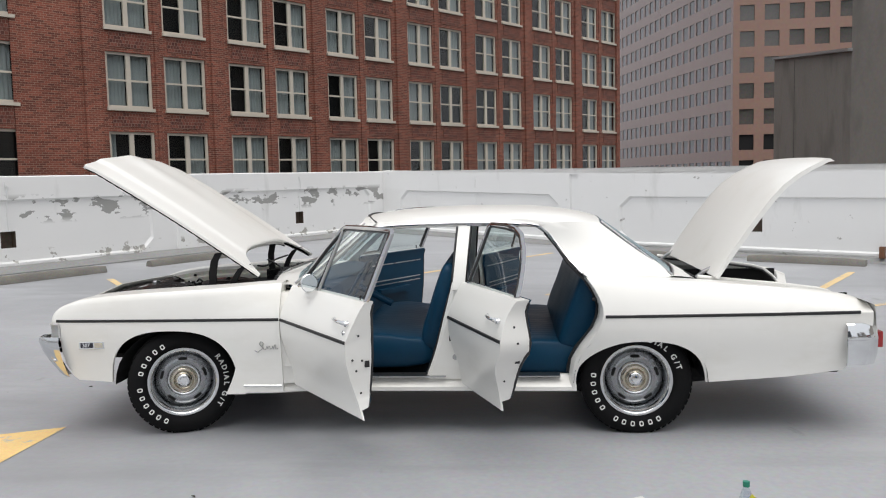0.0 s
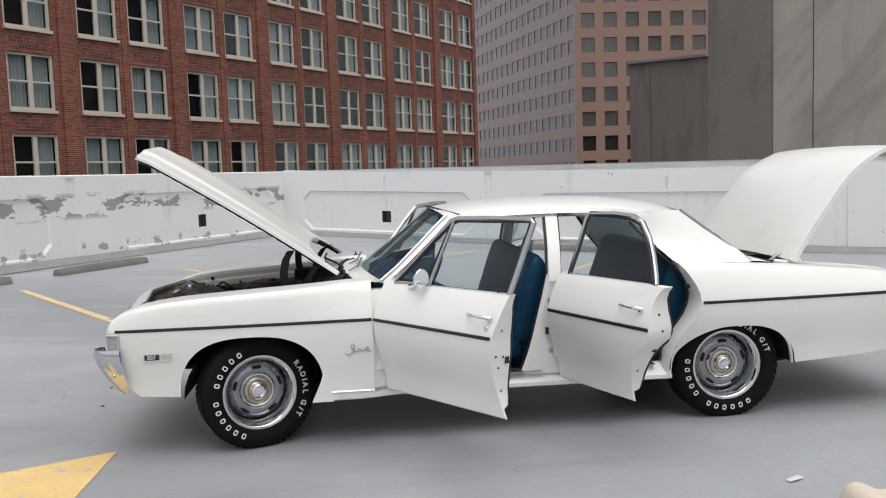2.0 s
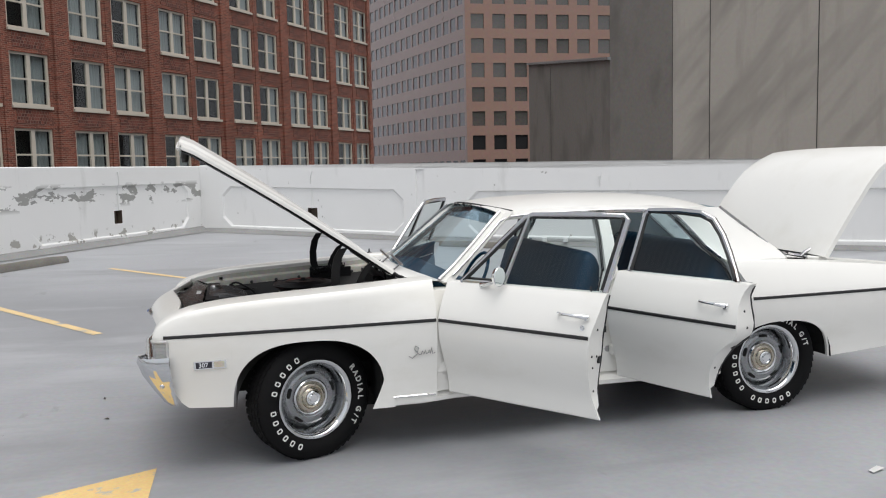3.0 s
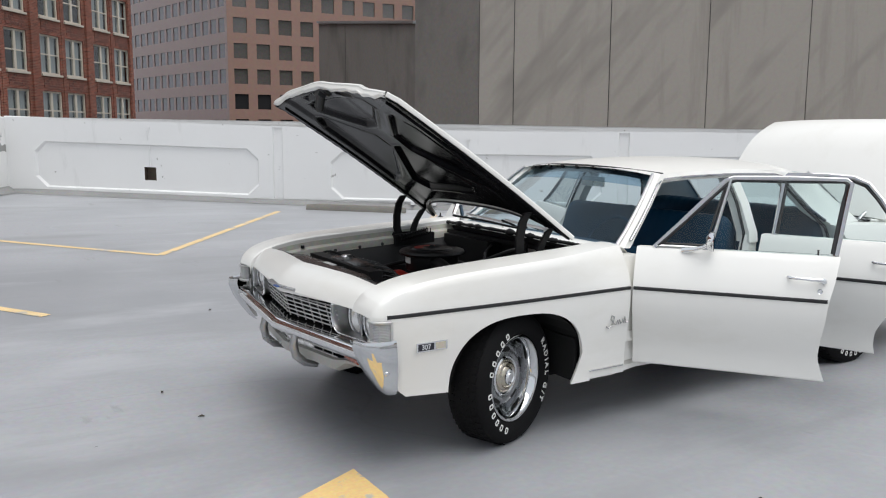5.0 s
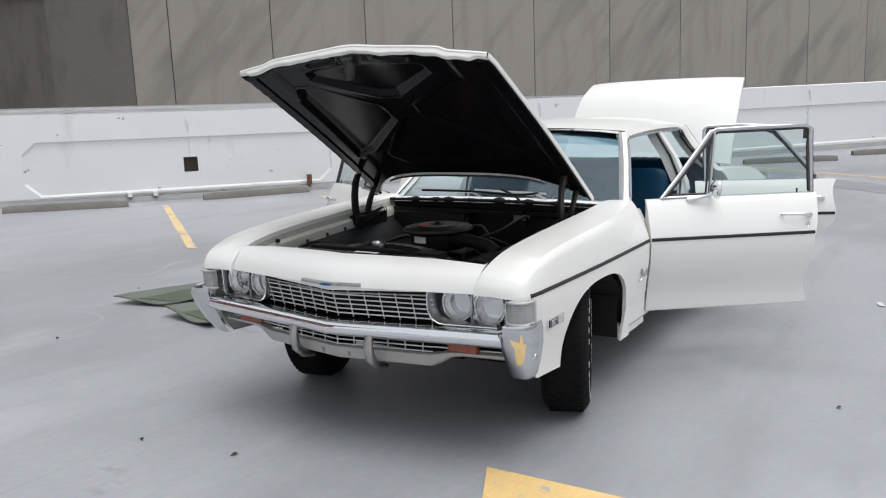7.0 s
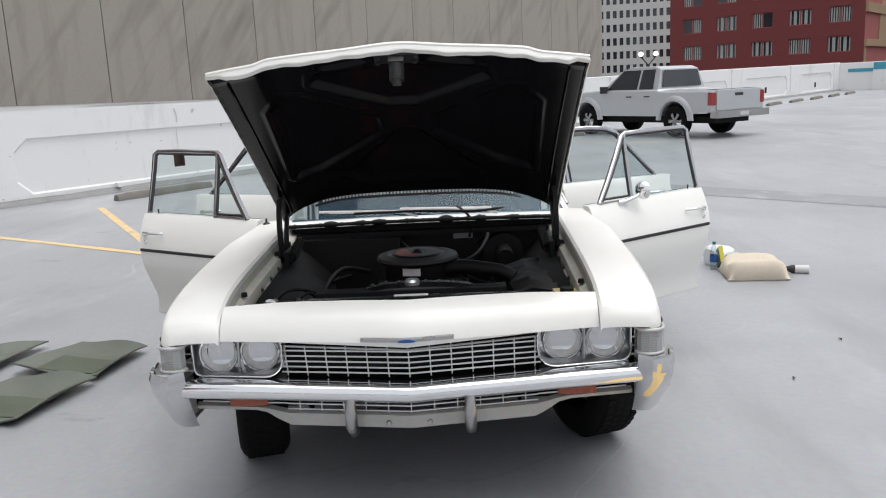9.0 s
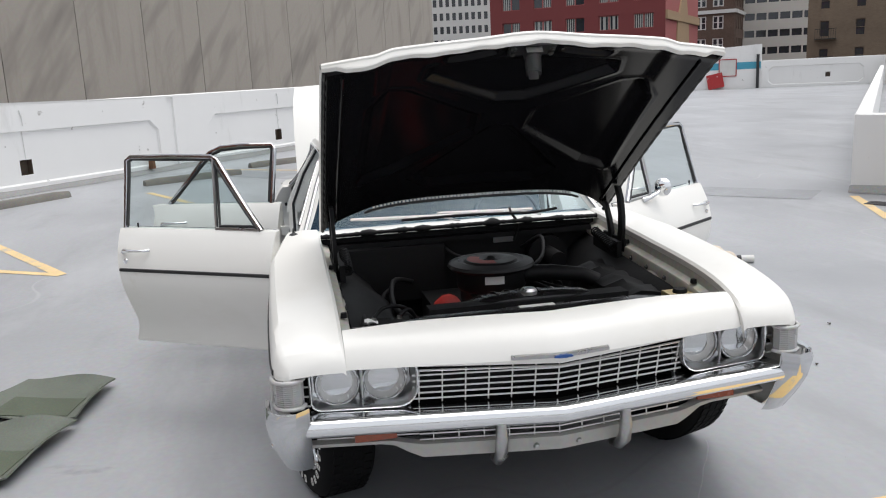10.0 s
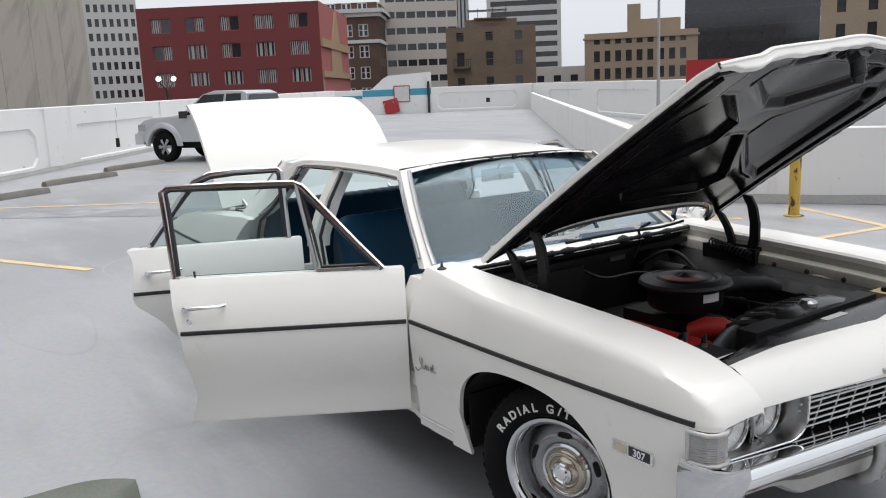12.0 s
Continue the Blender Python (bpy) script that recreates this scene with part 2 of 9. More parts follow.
def lathe(bm, prof, axis="y", seg=32, mi=0, centre=(0, 0, 0)):
    """Turn a profile of (radius, place along the axis) round an axis."""
    rings = []
    for k in range(seg):
        a = k * math.tau / seg
        c, s = math.cos(a), math.sin(a)
        ring = []
        for r, d in prof:
            p = {"y": (r * c, d, r * s), "z": (r * c, r * s, d), "x": (d, r * c, r * s)}[axis]
            ring.append((p[0] + centre[0], p[1] + centre[1], p[2] + centre[2]))
        rings.append(ring)
    rings.append(rings[0])
    vs = loft(bm, rings, mi=mi)
    bmesh.ops.remove_doubles(bm, verts=bm.verts[:], dist=1e-5)
    return vs


def solid(bm, t):
    """Give a sheet a thickness."""
    bmesh.ops.recalc_face_normals(bm, faces=bm.faces[:])
    bmesh.ops.solidify(bm, geom=bm.faces[:], thickness=t)
    return bm


def interp(x, table):
    """Linear look-up in rows of (x, value)."""
    if x <= table[0][0]:
        return table[0][1]
    for (a, va), (b, vb) in zip(table, table[1:]):
        if x <= b:
            return va + (vb - va) * (x - a) / (b - a)
    return table[-1][1]


def smooth_interp(x, table):
    """Rounded look-up in rows of (x, value)."""
    xs = [r[0] for r in table]
    if x <= xs[0]:
        return table[0][1]
    if x >= xs[-1]:
        return table[-1][1]
    i = max(k for k in range(len(xs) - 1) if xs[k] <= x)
    def slope(k):
        if k == 0 or k == len(xs) - 1:
            k0, k1 = max(0, k - 1), min(len(xs) - 1, k + 1)
            return (table[k1][1] - table[k0][1]) / (xs[k1] - xs[k0])
        a = (table[k][1] - table[k - 1][1]) / (xs[k] - xs[k - 1])
        b = (table[k + 1][1] - table[k][1]) / (xs[k + 1] - xs[k])
        return 0 if a * b <= 0 else 2 * a * b / (a + b)
    h = xs[i + 1] - xs[i]
    t = (x - xs[i]) / h
    m0, m1 = slope(i) * h, slope(i + 1) * h
    return ((2 * t**3 - 3 * t**2 + 1) * table[i][1] + (t**3 - 2 * t**2 + t) * m0 + (-2 * t**3 + 3 * t**2) * table[i + 1][1] + (t**3 - t**2) * m1)


def arange(a, b, n):
    return [a + (b - a) * i / n for i in range(n + 1)]


# The deck's own axes: u runs along the long parapet, w towards it.
UX, UY, WX, WY = -0.813, 0.582, 0.582, 0.813


def uw(u, w, z=0.0):
    return Vector((UX * u + WX * w, UY * u + WY * w, z))


def ground_z(x, y):
    u = UX * x + UY * y
    a, b = max(0.0, u - 2.0), max(0.0, -u - 8.0)
    dip = 0.046 * math.exp(-((x + 0.6) / 3.6) ** 2 - ((y - 1.1) / 1.7) ** 2)
    return 0.03 * a * a / (a + 1.0) + 0.008 * b - dip


def frame_m(p, dx, dy, z):
    """A frame whose x runs along (dx, dy) on plan and whose z is up."""
    k = math.hypot(dx, dy)
    dx, dy = dx / k, dy / k
    return Matrix(((dx, -dy, 0, p[0]), (dy, dx, 0, p[1]), (0, 0, 1, z), (0, 0, 0, 1)))


# The far end of the deck and the skyline are laid out round one survey point, then turned and pushed back as a whole.
def swing(k=1.0):
    return Matrix.Translation((-3.733, 2.849, 1.75)) @ Matrix.Rotation(radians(-1.76), 4, "Z") @ Matrix.Scale(k, 4) @ Matrix.Translation((3.776, -2.744, -1.732))


def swing_pt(x, y):
    v = swing() @ Vector((x, y, 0))
    return Vector((v.x, v.y))

# ---- surfaces of the place ----
M_DECK = mat("deck_coating", (0.335, 0.343, 0.359), 0.42, scale=0.35, var=0.14, fine=26, bump=0.10, rvar=0.12, spec=0.75)
layered(M_DECK, (0.262, 0.270, 0.285), 0.46, 0.66, 0.22, (1, 1, 1), seed=3.1)
layered(M_DECK, (0.20, 0.205, 0.21), 0.66, 0.74, 2.2, (1, 0.35, 1), seed=7.7)
layered(M_DECK, (0.40, 0.409, 0.424), 0.54, 0.72, 0.9, (0.4, 1, 1), seed=11.0)
layered(M_DECK, (0.25, 0.255, 0.265), 0.53, 0.74, 1.4, (0.25, 1, 1), seed=21.0)
layered(M_DECK, (0.12, 0.12, 0.12), 0.74, 0.76, 14.0, seed=31.0)
veins(M_DECK, (0.45, 0.455, 0.46), 0.22, 0.0016, 2.0, 0.55)
veins(M_DECK, (0.22, 0.225, 0.23), 0.30, 0.0020, 9.0, 0.3, (0.35, 1, 1))
M_YELLOW = mat("worn_yellow_paint", (0.72, 0.50, 0.21), 0.7, scale=5, var=0.16, fine=50)
layered(M_YELLOW, (0.42, 0.40, 0.36), 0.60, 0.68, 9, seed=2.0)
M_LINE = mat("faded_yellow_line", (0.67, 0.50, 0.26), 0.7, scale=5, var=0.16, fine=50)
layered(M_LINE, (0.36, 0.36, 0.36), 0.55, 0.66, 3.5, seed=5.0)
M_WALL = mat("white_wall_paint", (0.80, 0.80, 0.79), 0.7, scale=0.8, var=0.035, fine=22, bump=0.25)
layered(M_WALL, (0.60, 0.60, 0.58), 0.60, 0.80, 1.6, (1, 1, 0.25), seed=5)
layered(M_WALL, (0.42, 0.41, 0.39), 0.675, 0.70, 5.0, seed=1.5)
M_PEEL = mat("peeling_wall_paint", (0.80, 0.80, 0.79), 0.75, scale=0.8, var=0.035, fine=22, bump=0.3)
layered(M_PEEL, (0.62, 0.62, 0.60), 0.62, 0.82, 1.6, (1, 1, 0.25), seed=9)
layered(M_PEEL, (0.33, 0.33, 0.315), 0.545, 0.55, 1.9, (1, 1, 1.9), seed=4.3, where=(2, 1.02, 1.56))
layered(M_PEEL, (0.40, 0.39, 0.36), 0.60, 0.61, 4.0, seed=6.1, where=(2, 0.22, 0.62))
M_KERB = mat("grey_grout", (0.27, 0.27, 0.265), 0.85, scale=2, var=0.2, fine=30)
M_DRAIN = mat("rusty_drain", (0.10, 0.075, 0.055), 0.8, scale=9, var=0.4, fine=40)
M_STOP = mat("wheel_stop_concrete", (0.19, 0.18, 0.16), 0.9, scale=4, var=0.28, fine=45, bump=0.4)
M_GREY = mat("tan_grey_concrete", (0.412, 0.377, 0.334), 0.9, scale=0.25, var=0.06, fine=7, bump=0.1)
layered(M_GREY, (0.285, 0.262, 0.234), 0.50, 0.68, 0.55, (0.22, 1, 1.2), seed=8, lean=-52, vary=True, detail=3)
layered(M_GREY, (0.33, 0.298, 0.262), 0.52, 0.75, 1.6, (1, 1, 0.12), seed=3, vary=True)
# darker copy of the hall concrete: the block's shade is put into its colour
M_GREY_SHADE = mat("shaded_block_concrete", (0.25, 0.232, 0.212), 0.9, scale=0.25, var=0.14, fine=7, bump=0.1)
layered(M_GREY_SHADE, (0.17, 0.158, 0.145), 0.50, 0.68, 0.4, (0.25, 1, 1), seed=18, lean=-60, detail=3)
M_JOINT = mat("panel_joint", (0.10, 0.095, 0.09), 0.9)
M_STREET = mat("street_asphalt", (0.06, 0.06, 0.062), 0.9, scale=0.2, var=0.2, fine=8)
# near-black colour in place of the darkness behind windows
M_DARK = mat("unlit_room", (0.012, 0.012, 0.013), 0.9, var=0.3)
M_STEEL = mat("galvanised_steel", (0.42, 0.43, 0.44), 0.45, 0.8)

# ---- ground far below, to the horizon ----
bm = bmesh.new()
g = [bm.verts.new((x, y, -18)) for x, y in ((-2500, -2500), (2500, -2500), (2500, 2500), (-2500, 2500))]
bm.faces.new(g)
tagged(part("ground", bm, M_STREET), "dark asphalt street level far below the deck", "ground", kind="structure")

# ---- the deck ----
def u_left(w):
    return 11.5 - 0.107 * (11.46 - w)

bm = bmesh.new()
ws = arange(-24, 11.46, 44)
us = arange(0, 1, 80)
rows_ = []
for w in ws:
    ul = u_left(w)
    r = []
    for k in us:
        p = uw(ul + (-52.0 - ul) * k, w)
        r.append((p.x, p.y, ground_z(p.x, p.y)))
    rows_.append(r)
loft(bm, rows_)
ext = bmesh.ops.extrude_face_region(bm, geom=bm.faces[:])
for v in ext["geom"]:
    if isinstance(v, bmesh.types.BMVert):
        v.co.z -= 0.35
tagged(part("floor", bm, M_DECK, smooth=30), "light grey coated concrete parking deck with stains", "parking deck", kind="structure")

# ---- parapet with recessed fields ----
from mathutils.geometry import tessellate_polygon


def holed(bm, outer, holes, y, mi=0):
    loops = [[Vector((p[0], p[1], 0)) for p in lp] for lp in [outer, *holes]]
    flat = [p for lp in loops for p in lp]
    vs = [bm.verts.new((p.x, y, p.y)) for p in flat]
    for t in tessellate_polygon(loops):
        try:
            bm.faces.new([vs[i] for i in t]).material_index = mi
        except ValueError:
            pass
    return vs


def ring_walls(bm, pts, y0, y1, mi=0):
    n = len(pts)
    a = [bm.verts.new((p[0], y0, p[1])) for p in pts]
    b = [bm.verts.new((p[0], y1, p[1])) for p in pts]
    for i in range(n):
        j = (i + 1) % n
        bm.faces.new((a[i], a[j], b[j], b[i])).material_index = mi


def field(xa, xb, za=0.16, zb=1.24, c=0.24, cz=0.22):
    return [(xa, za + cz), (xa + c, za), (xb - c, za), (xb, za + cz), (xb, zb - cz), (xb - c, zb), (xa + c, zb), (xa, zb - cz)]


def parapet(name, m, x0, x1, fields, drains, material, label, h=1.62, thick=0.22, drain_z=0.66, joints=(), field_top=1.24):
    """A wall in its own frame: x along it, its face at y = 0 looking to -y. joints: places of upright grooves."""
    bm = bmesh.new()
    polys = [field(a, b, zb=field_top) for a, b in fields]
    grooves = [[(x - 0.11, 0.02), (x + 0.11, 0.02), (x + 0.11, h - 0.03), (x - 0.11, h - 0.03)] for x in joints]
    run = arange(x0, x1, max(2, int((x1 - x0) / 1.0)))
    holed(bm, [(x, 0) for x in run] + [(x, h) for x in run[::-1]], polys + grooves, 0)
    for gr in grooves:
        inner = [(x + (0.02 if i in (0, 3) else -0.02), z) for i, (x, z) in enumerate(gr)]
        va = [bm.verts.new((p[0], 0, p[1])) for p in gr]
        vb = [bm.verts.new((p[0], 0.045, p[1])) for p in inner]
        for i in range(4):
            bm.faces.new((va[i], va[(i + 1) % 4], vb[(i + 1) % 4], vb[i]))
        bm.faces.new(vb)
    for pl, (a, b) in zip(polys, fields):
        inner = [(p[0] + (0.03 if p[0] < (a + b) / 2 else -0.03), p[1] + (0.03 if p[1] < 0.7 else -0.03)) for p in pl]
        n = len(pl)
        va = [bm.verts.new((p[0], 0, p[1])) for p in pl]
        vb = [bm.verts.new((p[0], 0.05, p[1])) for p in inner]
        for i in range(n):
            j = (i + 1) % n
            bm.faces.new((va[i], va[j], vb[j], vb[i]))
        ds = [d for d in drains if a < d < b]
        zd = [z for d, z in zip(drains, drain_z if isinstance(drain_z, list) else [drain_z] * len(drains)) if a < d < b]
        sq = [[(d - 0.13, z - 0.14), (d + 0.13, z - 0.14), (d + 0.13, z + 0.14), (d - 0.13, z + 0.14)] for d, z in zip(ds, zd)]
        holed(bm, inner, sq, 0.05)
        for s in sq:
            ring_walls(bm, s, 0.05, 0.19, 1)
            holed(bm, s, [], 0.19, 1)
    # top with a worn, softly broken edge, back and ends
    n = max(2, int((x1 - x0) / 0.5))
    top = []
    for i in range(n + 1):
        x = x0 + (x1 - x0) * i / n
        j = 0.006 * noise.noise((x * 1.7, 3.1, h))
        top.append([(x, 0, h), (x, 0.02, h + 0.018 + j), (x, thick - 0.02, h + 0.018 - j), (x, thick, h), (x, thick, -0.4), (x, 0, -0.4), (x, 0, 0)])
    loft(bm, top)
    for x in (x0, x1):
        bm.faces.new([bm.verts.new(p) for p in ((x, 0, -0.4), (x, thick, -0.4), (x, thick, h), (x, 0, h))])
    bmesh.ops.remove_doubles(bm, verts=bm.verts[:], dist=1e-4)
    for v in bm.verts:
        v.co.z += ground_foot(m, v.co.x)
    w = tagged(part(name, bm, [material, M_DRAIN]), label, "parapet wall", kind="structure")
    w.matrix_basis = m
    return w


def ground_foot(m, x):
    p = m @ Vector((x, 0, 0))
    return ground_z(p.x, p.y)


def foot_strip(m, x0, x1, h=0.1, d=0.16):
    """The sloped grout along a wall's foot."""
    bm = bmesh.new()
    n = max(2, int(abs(x1 - x0) / 0.6))
    rings = []
    for i in range(n + 1):
        x = x0 + (x1 - x0) * i / n
        z = ground_foot(m, x)
        k = 1 + 0.25 * noise.noise((x * 1.3, 0.5, 2.0))
        rings.append([(x, -0.003, z + h * k), (x, -0.05, z + h * k * 0.86), (x, -d * k, z + 0.004), (x, -0.003, z + 0.004)])
    loft(bm, rings)
    t = tagged(part("trim", bm, M_KERB, smooth=50), "grey sloped grout strip along the parapet foot", "grout strip", kind="structure")
    t.matrix_basis = m
    return t


# long parapet in three stretches, a little out of line: x runs from its corner along -u, face looks to -w
NORTH = [(0.0, 11.46), (21.8, 11.14), (40.0, 10.0), (61.75, 7.6)]
long_fields = [(0.65, 5.6), (7.15, 12.8), (14.25, 21.0), (22.6, 28.0), (29.9, 35.5), (37.4, 39.6), (41.0, 46.4), (48.3, 53.7), (55.6, 60.5)]
long_drains = [(3.2, 0.53), (10.05, 0.64), (17.6, 0.48), (25.2, 0.45), (32.6, 0.45), (43.6, 0.48), (51.0, 0.5), (58.0, 0.5)]
STRETCH = []
for i, ((sa, wa), (sb, wb)) in enumerate(zip(NORTH, NORTH[1:])):
    pa, pb = uw(11.5 - sa, wa), uw(11.5 - sb, wb)
    m_n = frame_m(pa, pb.x - pa.x, pb.y - pa.y, 0.0)
    L = (pb - pa).length
    STRETCH.append((sa, sb, m_n))
    fl = [(p - sa, q - sa) for p, q in long_fields if sa < p and q < sb]
    parapet("wall_north" if i == 0 else "wall_north_%d" % (i + 1), m_n, 0.0, L, fl, [d - sa for d, _ in long_drains if sa < d < sb], M_WALL, "white painted concrete parapet with recessed chamfered fields", h=1.64, field_top=1.15, drain_z=[z for d, z in long_drains if sa < d < sb], joints=[q + 0.42 for _, q in fl if q + 0.6 < L])
    foot_strip(m_n, 0, L)


def north(d):
    """The stretch's frame and the place along it, d metres from the corner."""
    return next((m_, d - sa) for sa, sb, m_ in STRETCH if d <= sb)


# short parapet, peeling: x runs towards the corner
L_DIR = (0.492, 0.870)
L_LEN = 30.0
cpt = uw(11.5, 11.46)
M_SHORT = frame_m((cpt.x - L_DIR[0] * L_LEN, cpt.y - L_DIR[1] * L_LEN), *L_DIR, 0.0)
sf = [(L_LEN - b, L_LEN - a) for a, b in ((0.58, 5.78), (7.4, 13.1), (14.6, 20.2), (21.7, 27.3))]
parapet("wall_west", M_SHORT, 0.0, L_LEN + 0.2, sf[::-1], [L_LEN - d for d in (3.22, 10.25, 17.4, 24.5)], M_PEEL, "white parapet whose paint peels to grey concrete", drain_z=0.56, joints=[b + 0.5 for _, b in sf[1:]])
foot_strip(M_SHORT, 0, L_LEN, 0.12, 0.2)

def wall_block(name, p0, p1, h, thick, label, z0=None, material=None, fields=(), drains=()):
    m = frame_m(p0, p1[0] - p0[0], p1[1] - p0[1], 0.0)
    n = math.hypot(p1[0] - p0[0], p1[1] - p0[1])
    return parapet(name, m, 0.0, n, list(fields), list(drains), material or M_WALL, label, h=h, thick=thick), m, n

# far end
e0 = swing_pt(*uw(-50, 11.4)[:2])
e1 = swing_pt(*uw(-50, -3.8)[:2])
m_far = frame_m(e0, e1.x - e0.x, e1.y - e0.y, 0.0)
n_far = (e1 - e0).length
parapet("wall_east", m_far, 2.15, n_far, [(9.0, 14.2)], [12.3], M_WALL, "white parapet closing the far end of the deck", h=1.6, thick=0.22)
p2 = swing_pt(11.8, -19.5)
wall_block("wall_ramp_side", e1, p2, 1.6, 0.22, "white parapet beyond the ramp opening", fields=[(4, 11), (13, 20), (22, 29)])
wall_block("wall_southeast", p2, (2.0, -26.0), 1.6, 0.22, "white parapet of the deck")
wall_block("wall_south", (2.0, -26.0), (M_SHORT.translation.x, M_SHORT.translation.y), 1.6, 0.22, "white parapet behind the walk")
# ramp: a long low wall, and a low front wall with bollards before it
rc = Vector((4.62, -6.52))
rd = swing_pt(*uw(-49, -3.6)[:2])
_, m_ramp, n_ramp = wall_block("wall_ramp", (rd.x, rd.y), rc, 1.02, 0.2, "long low white wall along the ramp")
low_end = Vector((rc.x - 0.842 * 9, rc.y - 0.539 * 9))
_, m_low, n_low = wall_block("wall_low", rc, low_end, 1.02, 0.2, "low white wall at the head of the ramp")
foot_strip(m_low, 0, n_low, 0.11, 0.1)

# taller painted end wall with a blue band
tall = bmesh.new()
prof = [(4.1, 0.2), (8.62, 0.2), (8.62, 2.95), (5.85, 2.80), (5.5, 2.62), (4.3, 1.62), (4.1, 1.58)]
extrude_poly(tall, prof, "y", -0.30, -0.02)
w = tagged(part("wall_painted", tall, M_WALL), "tall white wall section with sloped shoulder", "wall", kind="structure")
w.matrix_basis = m_far
M_BLUE = mat("blue_band_paint", (0.06, 0.32, 0.45), 0.6, scale=3, var=0.12)
bm = bmesh.new()
box(bm, 4.12, 8.6, -0.312, -0.304, 1.50, 1.92)
box(bm, 2.7, 4.098, -0.032, -0.003, 1.40, 1.60)
b = tagged(part("trim", bm, M_BLUE), "faded blue painted band on the end wall", "painted band", kind="structure")
b.matrix_basis = m_far

# ---- painted lines on the deck ----
def line(name, p0, p1, w=0.1, label="worn yellow painted parking line"):
    a, b = Vector((p0[0], p0[1])), Vector((p1[0], p1[1]))
    d = (b - a).normalized()
    n = Vector((-d.y, d.x)) * w / 2
    bm = bmesh.new()
    k = max(1, int((b - a).length / 0.5))
    rings = []
    for i in range(k + 1):
        c = a.lerp(b, i / k)
        s = 1 + 0.14 * noise.noise((c.x * 2.1, c.y * 2.1, 0.3))
        rings.append([(q.x, q.y, ground_z(q.x, q.y) + 0.004) for q in (c + n * s, c - n * s)])
    loft(bm, rings)
    return tagged(part(name, bm, M_LINE), label, "painted line", group="yellow deck lines", kind="structure")

for p0, p1 in (((1.6, 10.95), (-1.70, 6.25)), ((-1.70, 6.25), (-3.9, 8.75)), ((4.24, 9.45), (1.21, 5.26)),
               ((-5.7, 6.5), (-3.3, 3.3)), ((6.2, 7.5), (3.5, 3.15)), ((3.5, 3.15), (7.9, 5.75)), *[(swing_pt(*a), swing_pt(*b)) for a, b in (((5.6, 1.2), (10.1, 3.6)), ((13.5, 2.6), (10.6, -1.4)), ((18.4, -0.9), (15.5, -4.9)))],
               ((4.3, -6.33), (0.5, -4.52)), ((2.7, -7.4), (0.6, -6.5)), ((0.95, -6.6), (1.12, -5.5)), ((2.84, -5.75), (2.5, -6.1))):
    line("parking_line", p0, p1, 0.11)
bm = bmesh.new()
outline = [(-2.39, -0.80), (-2.40, -1.75), (-2.60, -1.60), (-3.21, -2.51), (-3.44, -2.36), (-2.83, -1.45), (-3.22, -1.20)]
bm.faces.new([bm.verts.new((x, y, ground_z(x, y) + 0.004)) for x, y in outline])
bmesh.ops.triangulate(bm, faces=bm.faces[:])
tagged(part("painted_arrow", bm, M_YELLOW), "large worn yellow direction arrow painted on the deck", "painted arrow", kind="structure")

# darker worn strip across the deck
M_STRIP = mat("worn_dark_deck_strip", (0.245, 0.252, 0.265), 0.5, scale=1.2, var=0.2, fine=30, bump=0.1)
layered(M_STRIP, (0.34, 0.35, 0.365), 0.52, 0.66, 1.6, seed=6.0)
bm = bmesh.new()
rings = []
for k in arange(0, 1, 30):
    c = Vector((13.6, 3.0)).lerp(Vector((4.6, -6.0)), k)
    n_ = Vector((-0.707, 0.707)) * (0.42 + 0.08 * noise.noise((k * 9, 1.0, 0.0)))
    rings.append([(q.x, q.y, ground_z(q.x, q.y) + 0.004) for q in (c + n_, c - n_)])
loft(bm, rings)
tagged(part("deck_strip", bm, M_STRIP), "darker worn strip across the grey deck", "deck strip", kind="structure")

# pale hairline crack in the coating by the front wheel
M_CRACK = mat("pale_crack", (0.42, 0.427, 0.437), 0.8, scale=9, var=0.2)


def deck_mark(name, pts, width, material, label, seed):
    """A thin wandering ribbon lying on the coating."""
    bm = bmesh.new()
    P = [Vector((x, y, 0)) for x, y in pts]
    fine = [P[i].lerp(P[i + 1], k / 12) for i in range(len(P) - 1) for k in range(12)] + [P[-1]]
    rings = []
    for i, p in enumerate(fine):
        t = (fine[min(i + 1, len(fine) - 1)] - fine[max(i - 1, 0)]).normalized()
        n = Vector((-t.y, t.x, 0))
        c = p + n * 0.035 * noise.noise((p.x * 4, p.y * 4, seed))
        e = width * (0.6 + 0.6 * abs(noise.noise((i * 0.37, seed, 0.0)))) * min(1.0, i / 5, (len(fine) - 1 - i) / 5)
        rings.append([(q.x, q.y, ground_z(q.x, q.y) + 0.0045) for q in (c + n * e, c - n * e)])
    loft(bm, rings)
    return tagged(part(name, bm, material), label, "deck mark", kind="structure")


deck_mark("deck_crack", [(-2.45, -0.55), (-2.18, -0.66), (-1.90, -0.87), (-1.68, -0.97)], 0.004, M_CRACK, "pale hairline crack in the deck coating", 3.0)

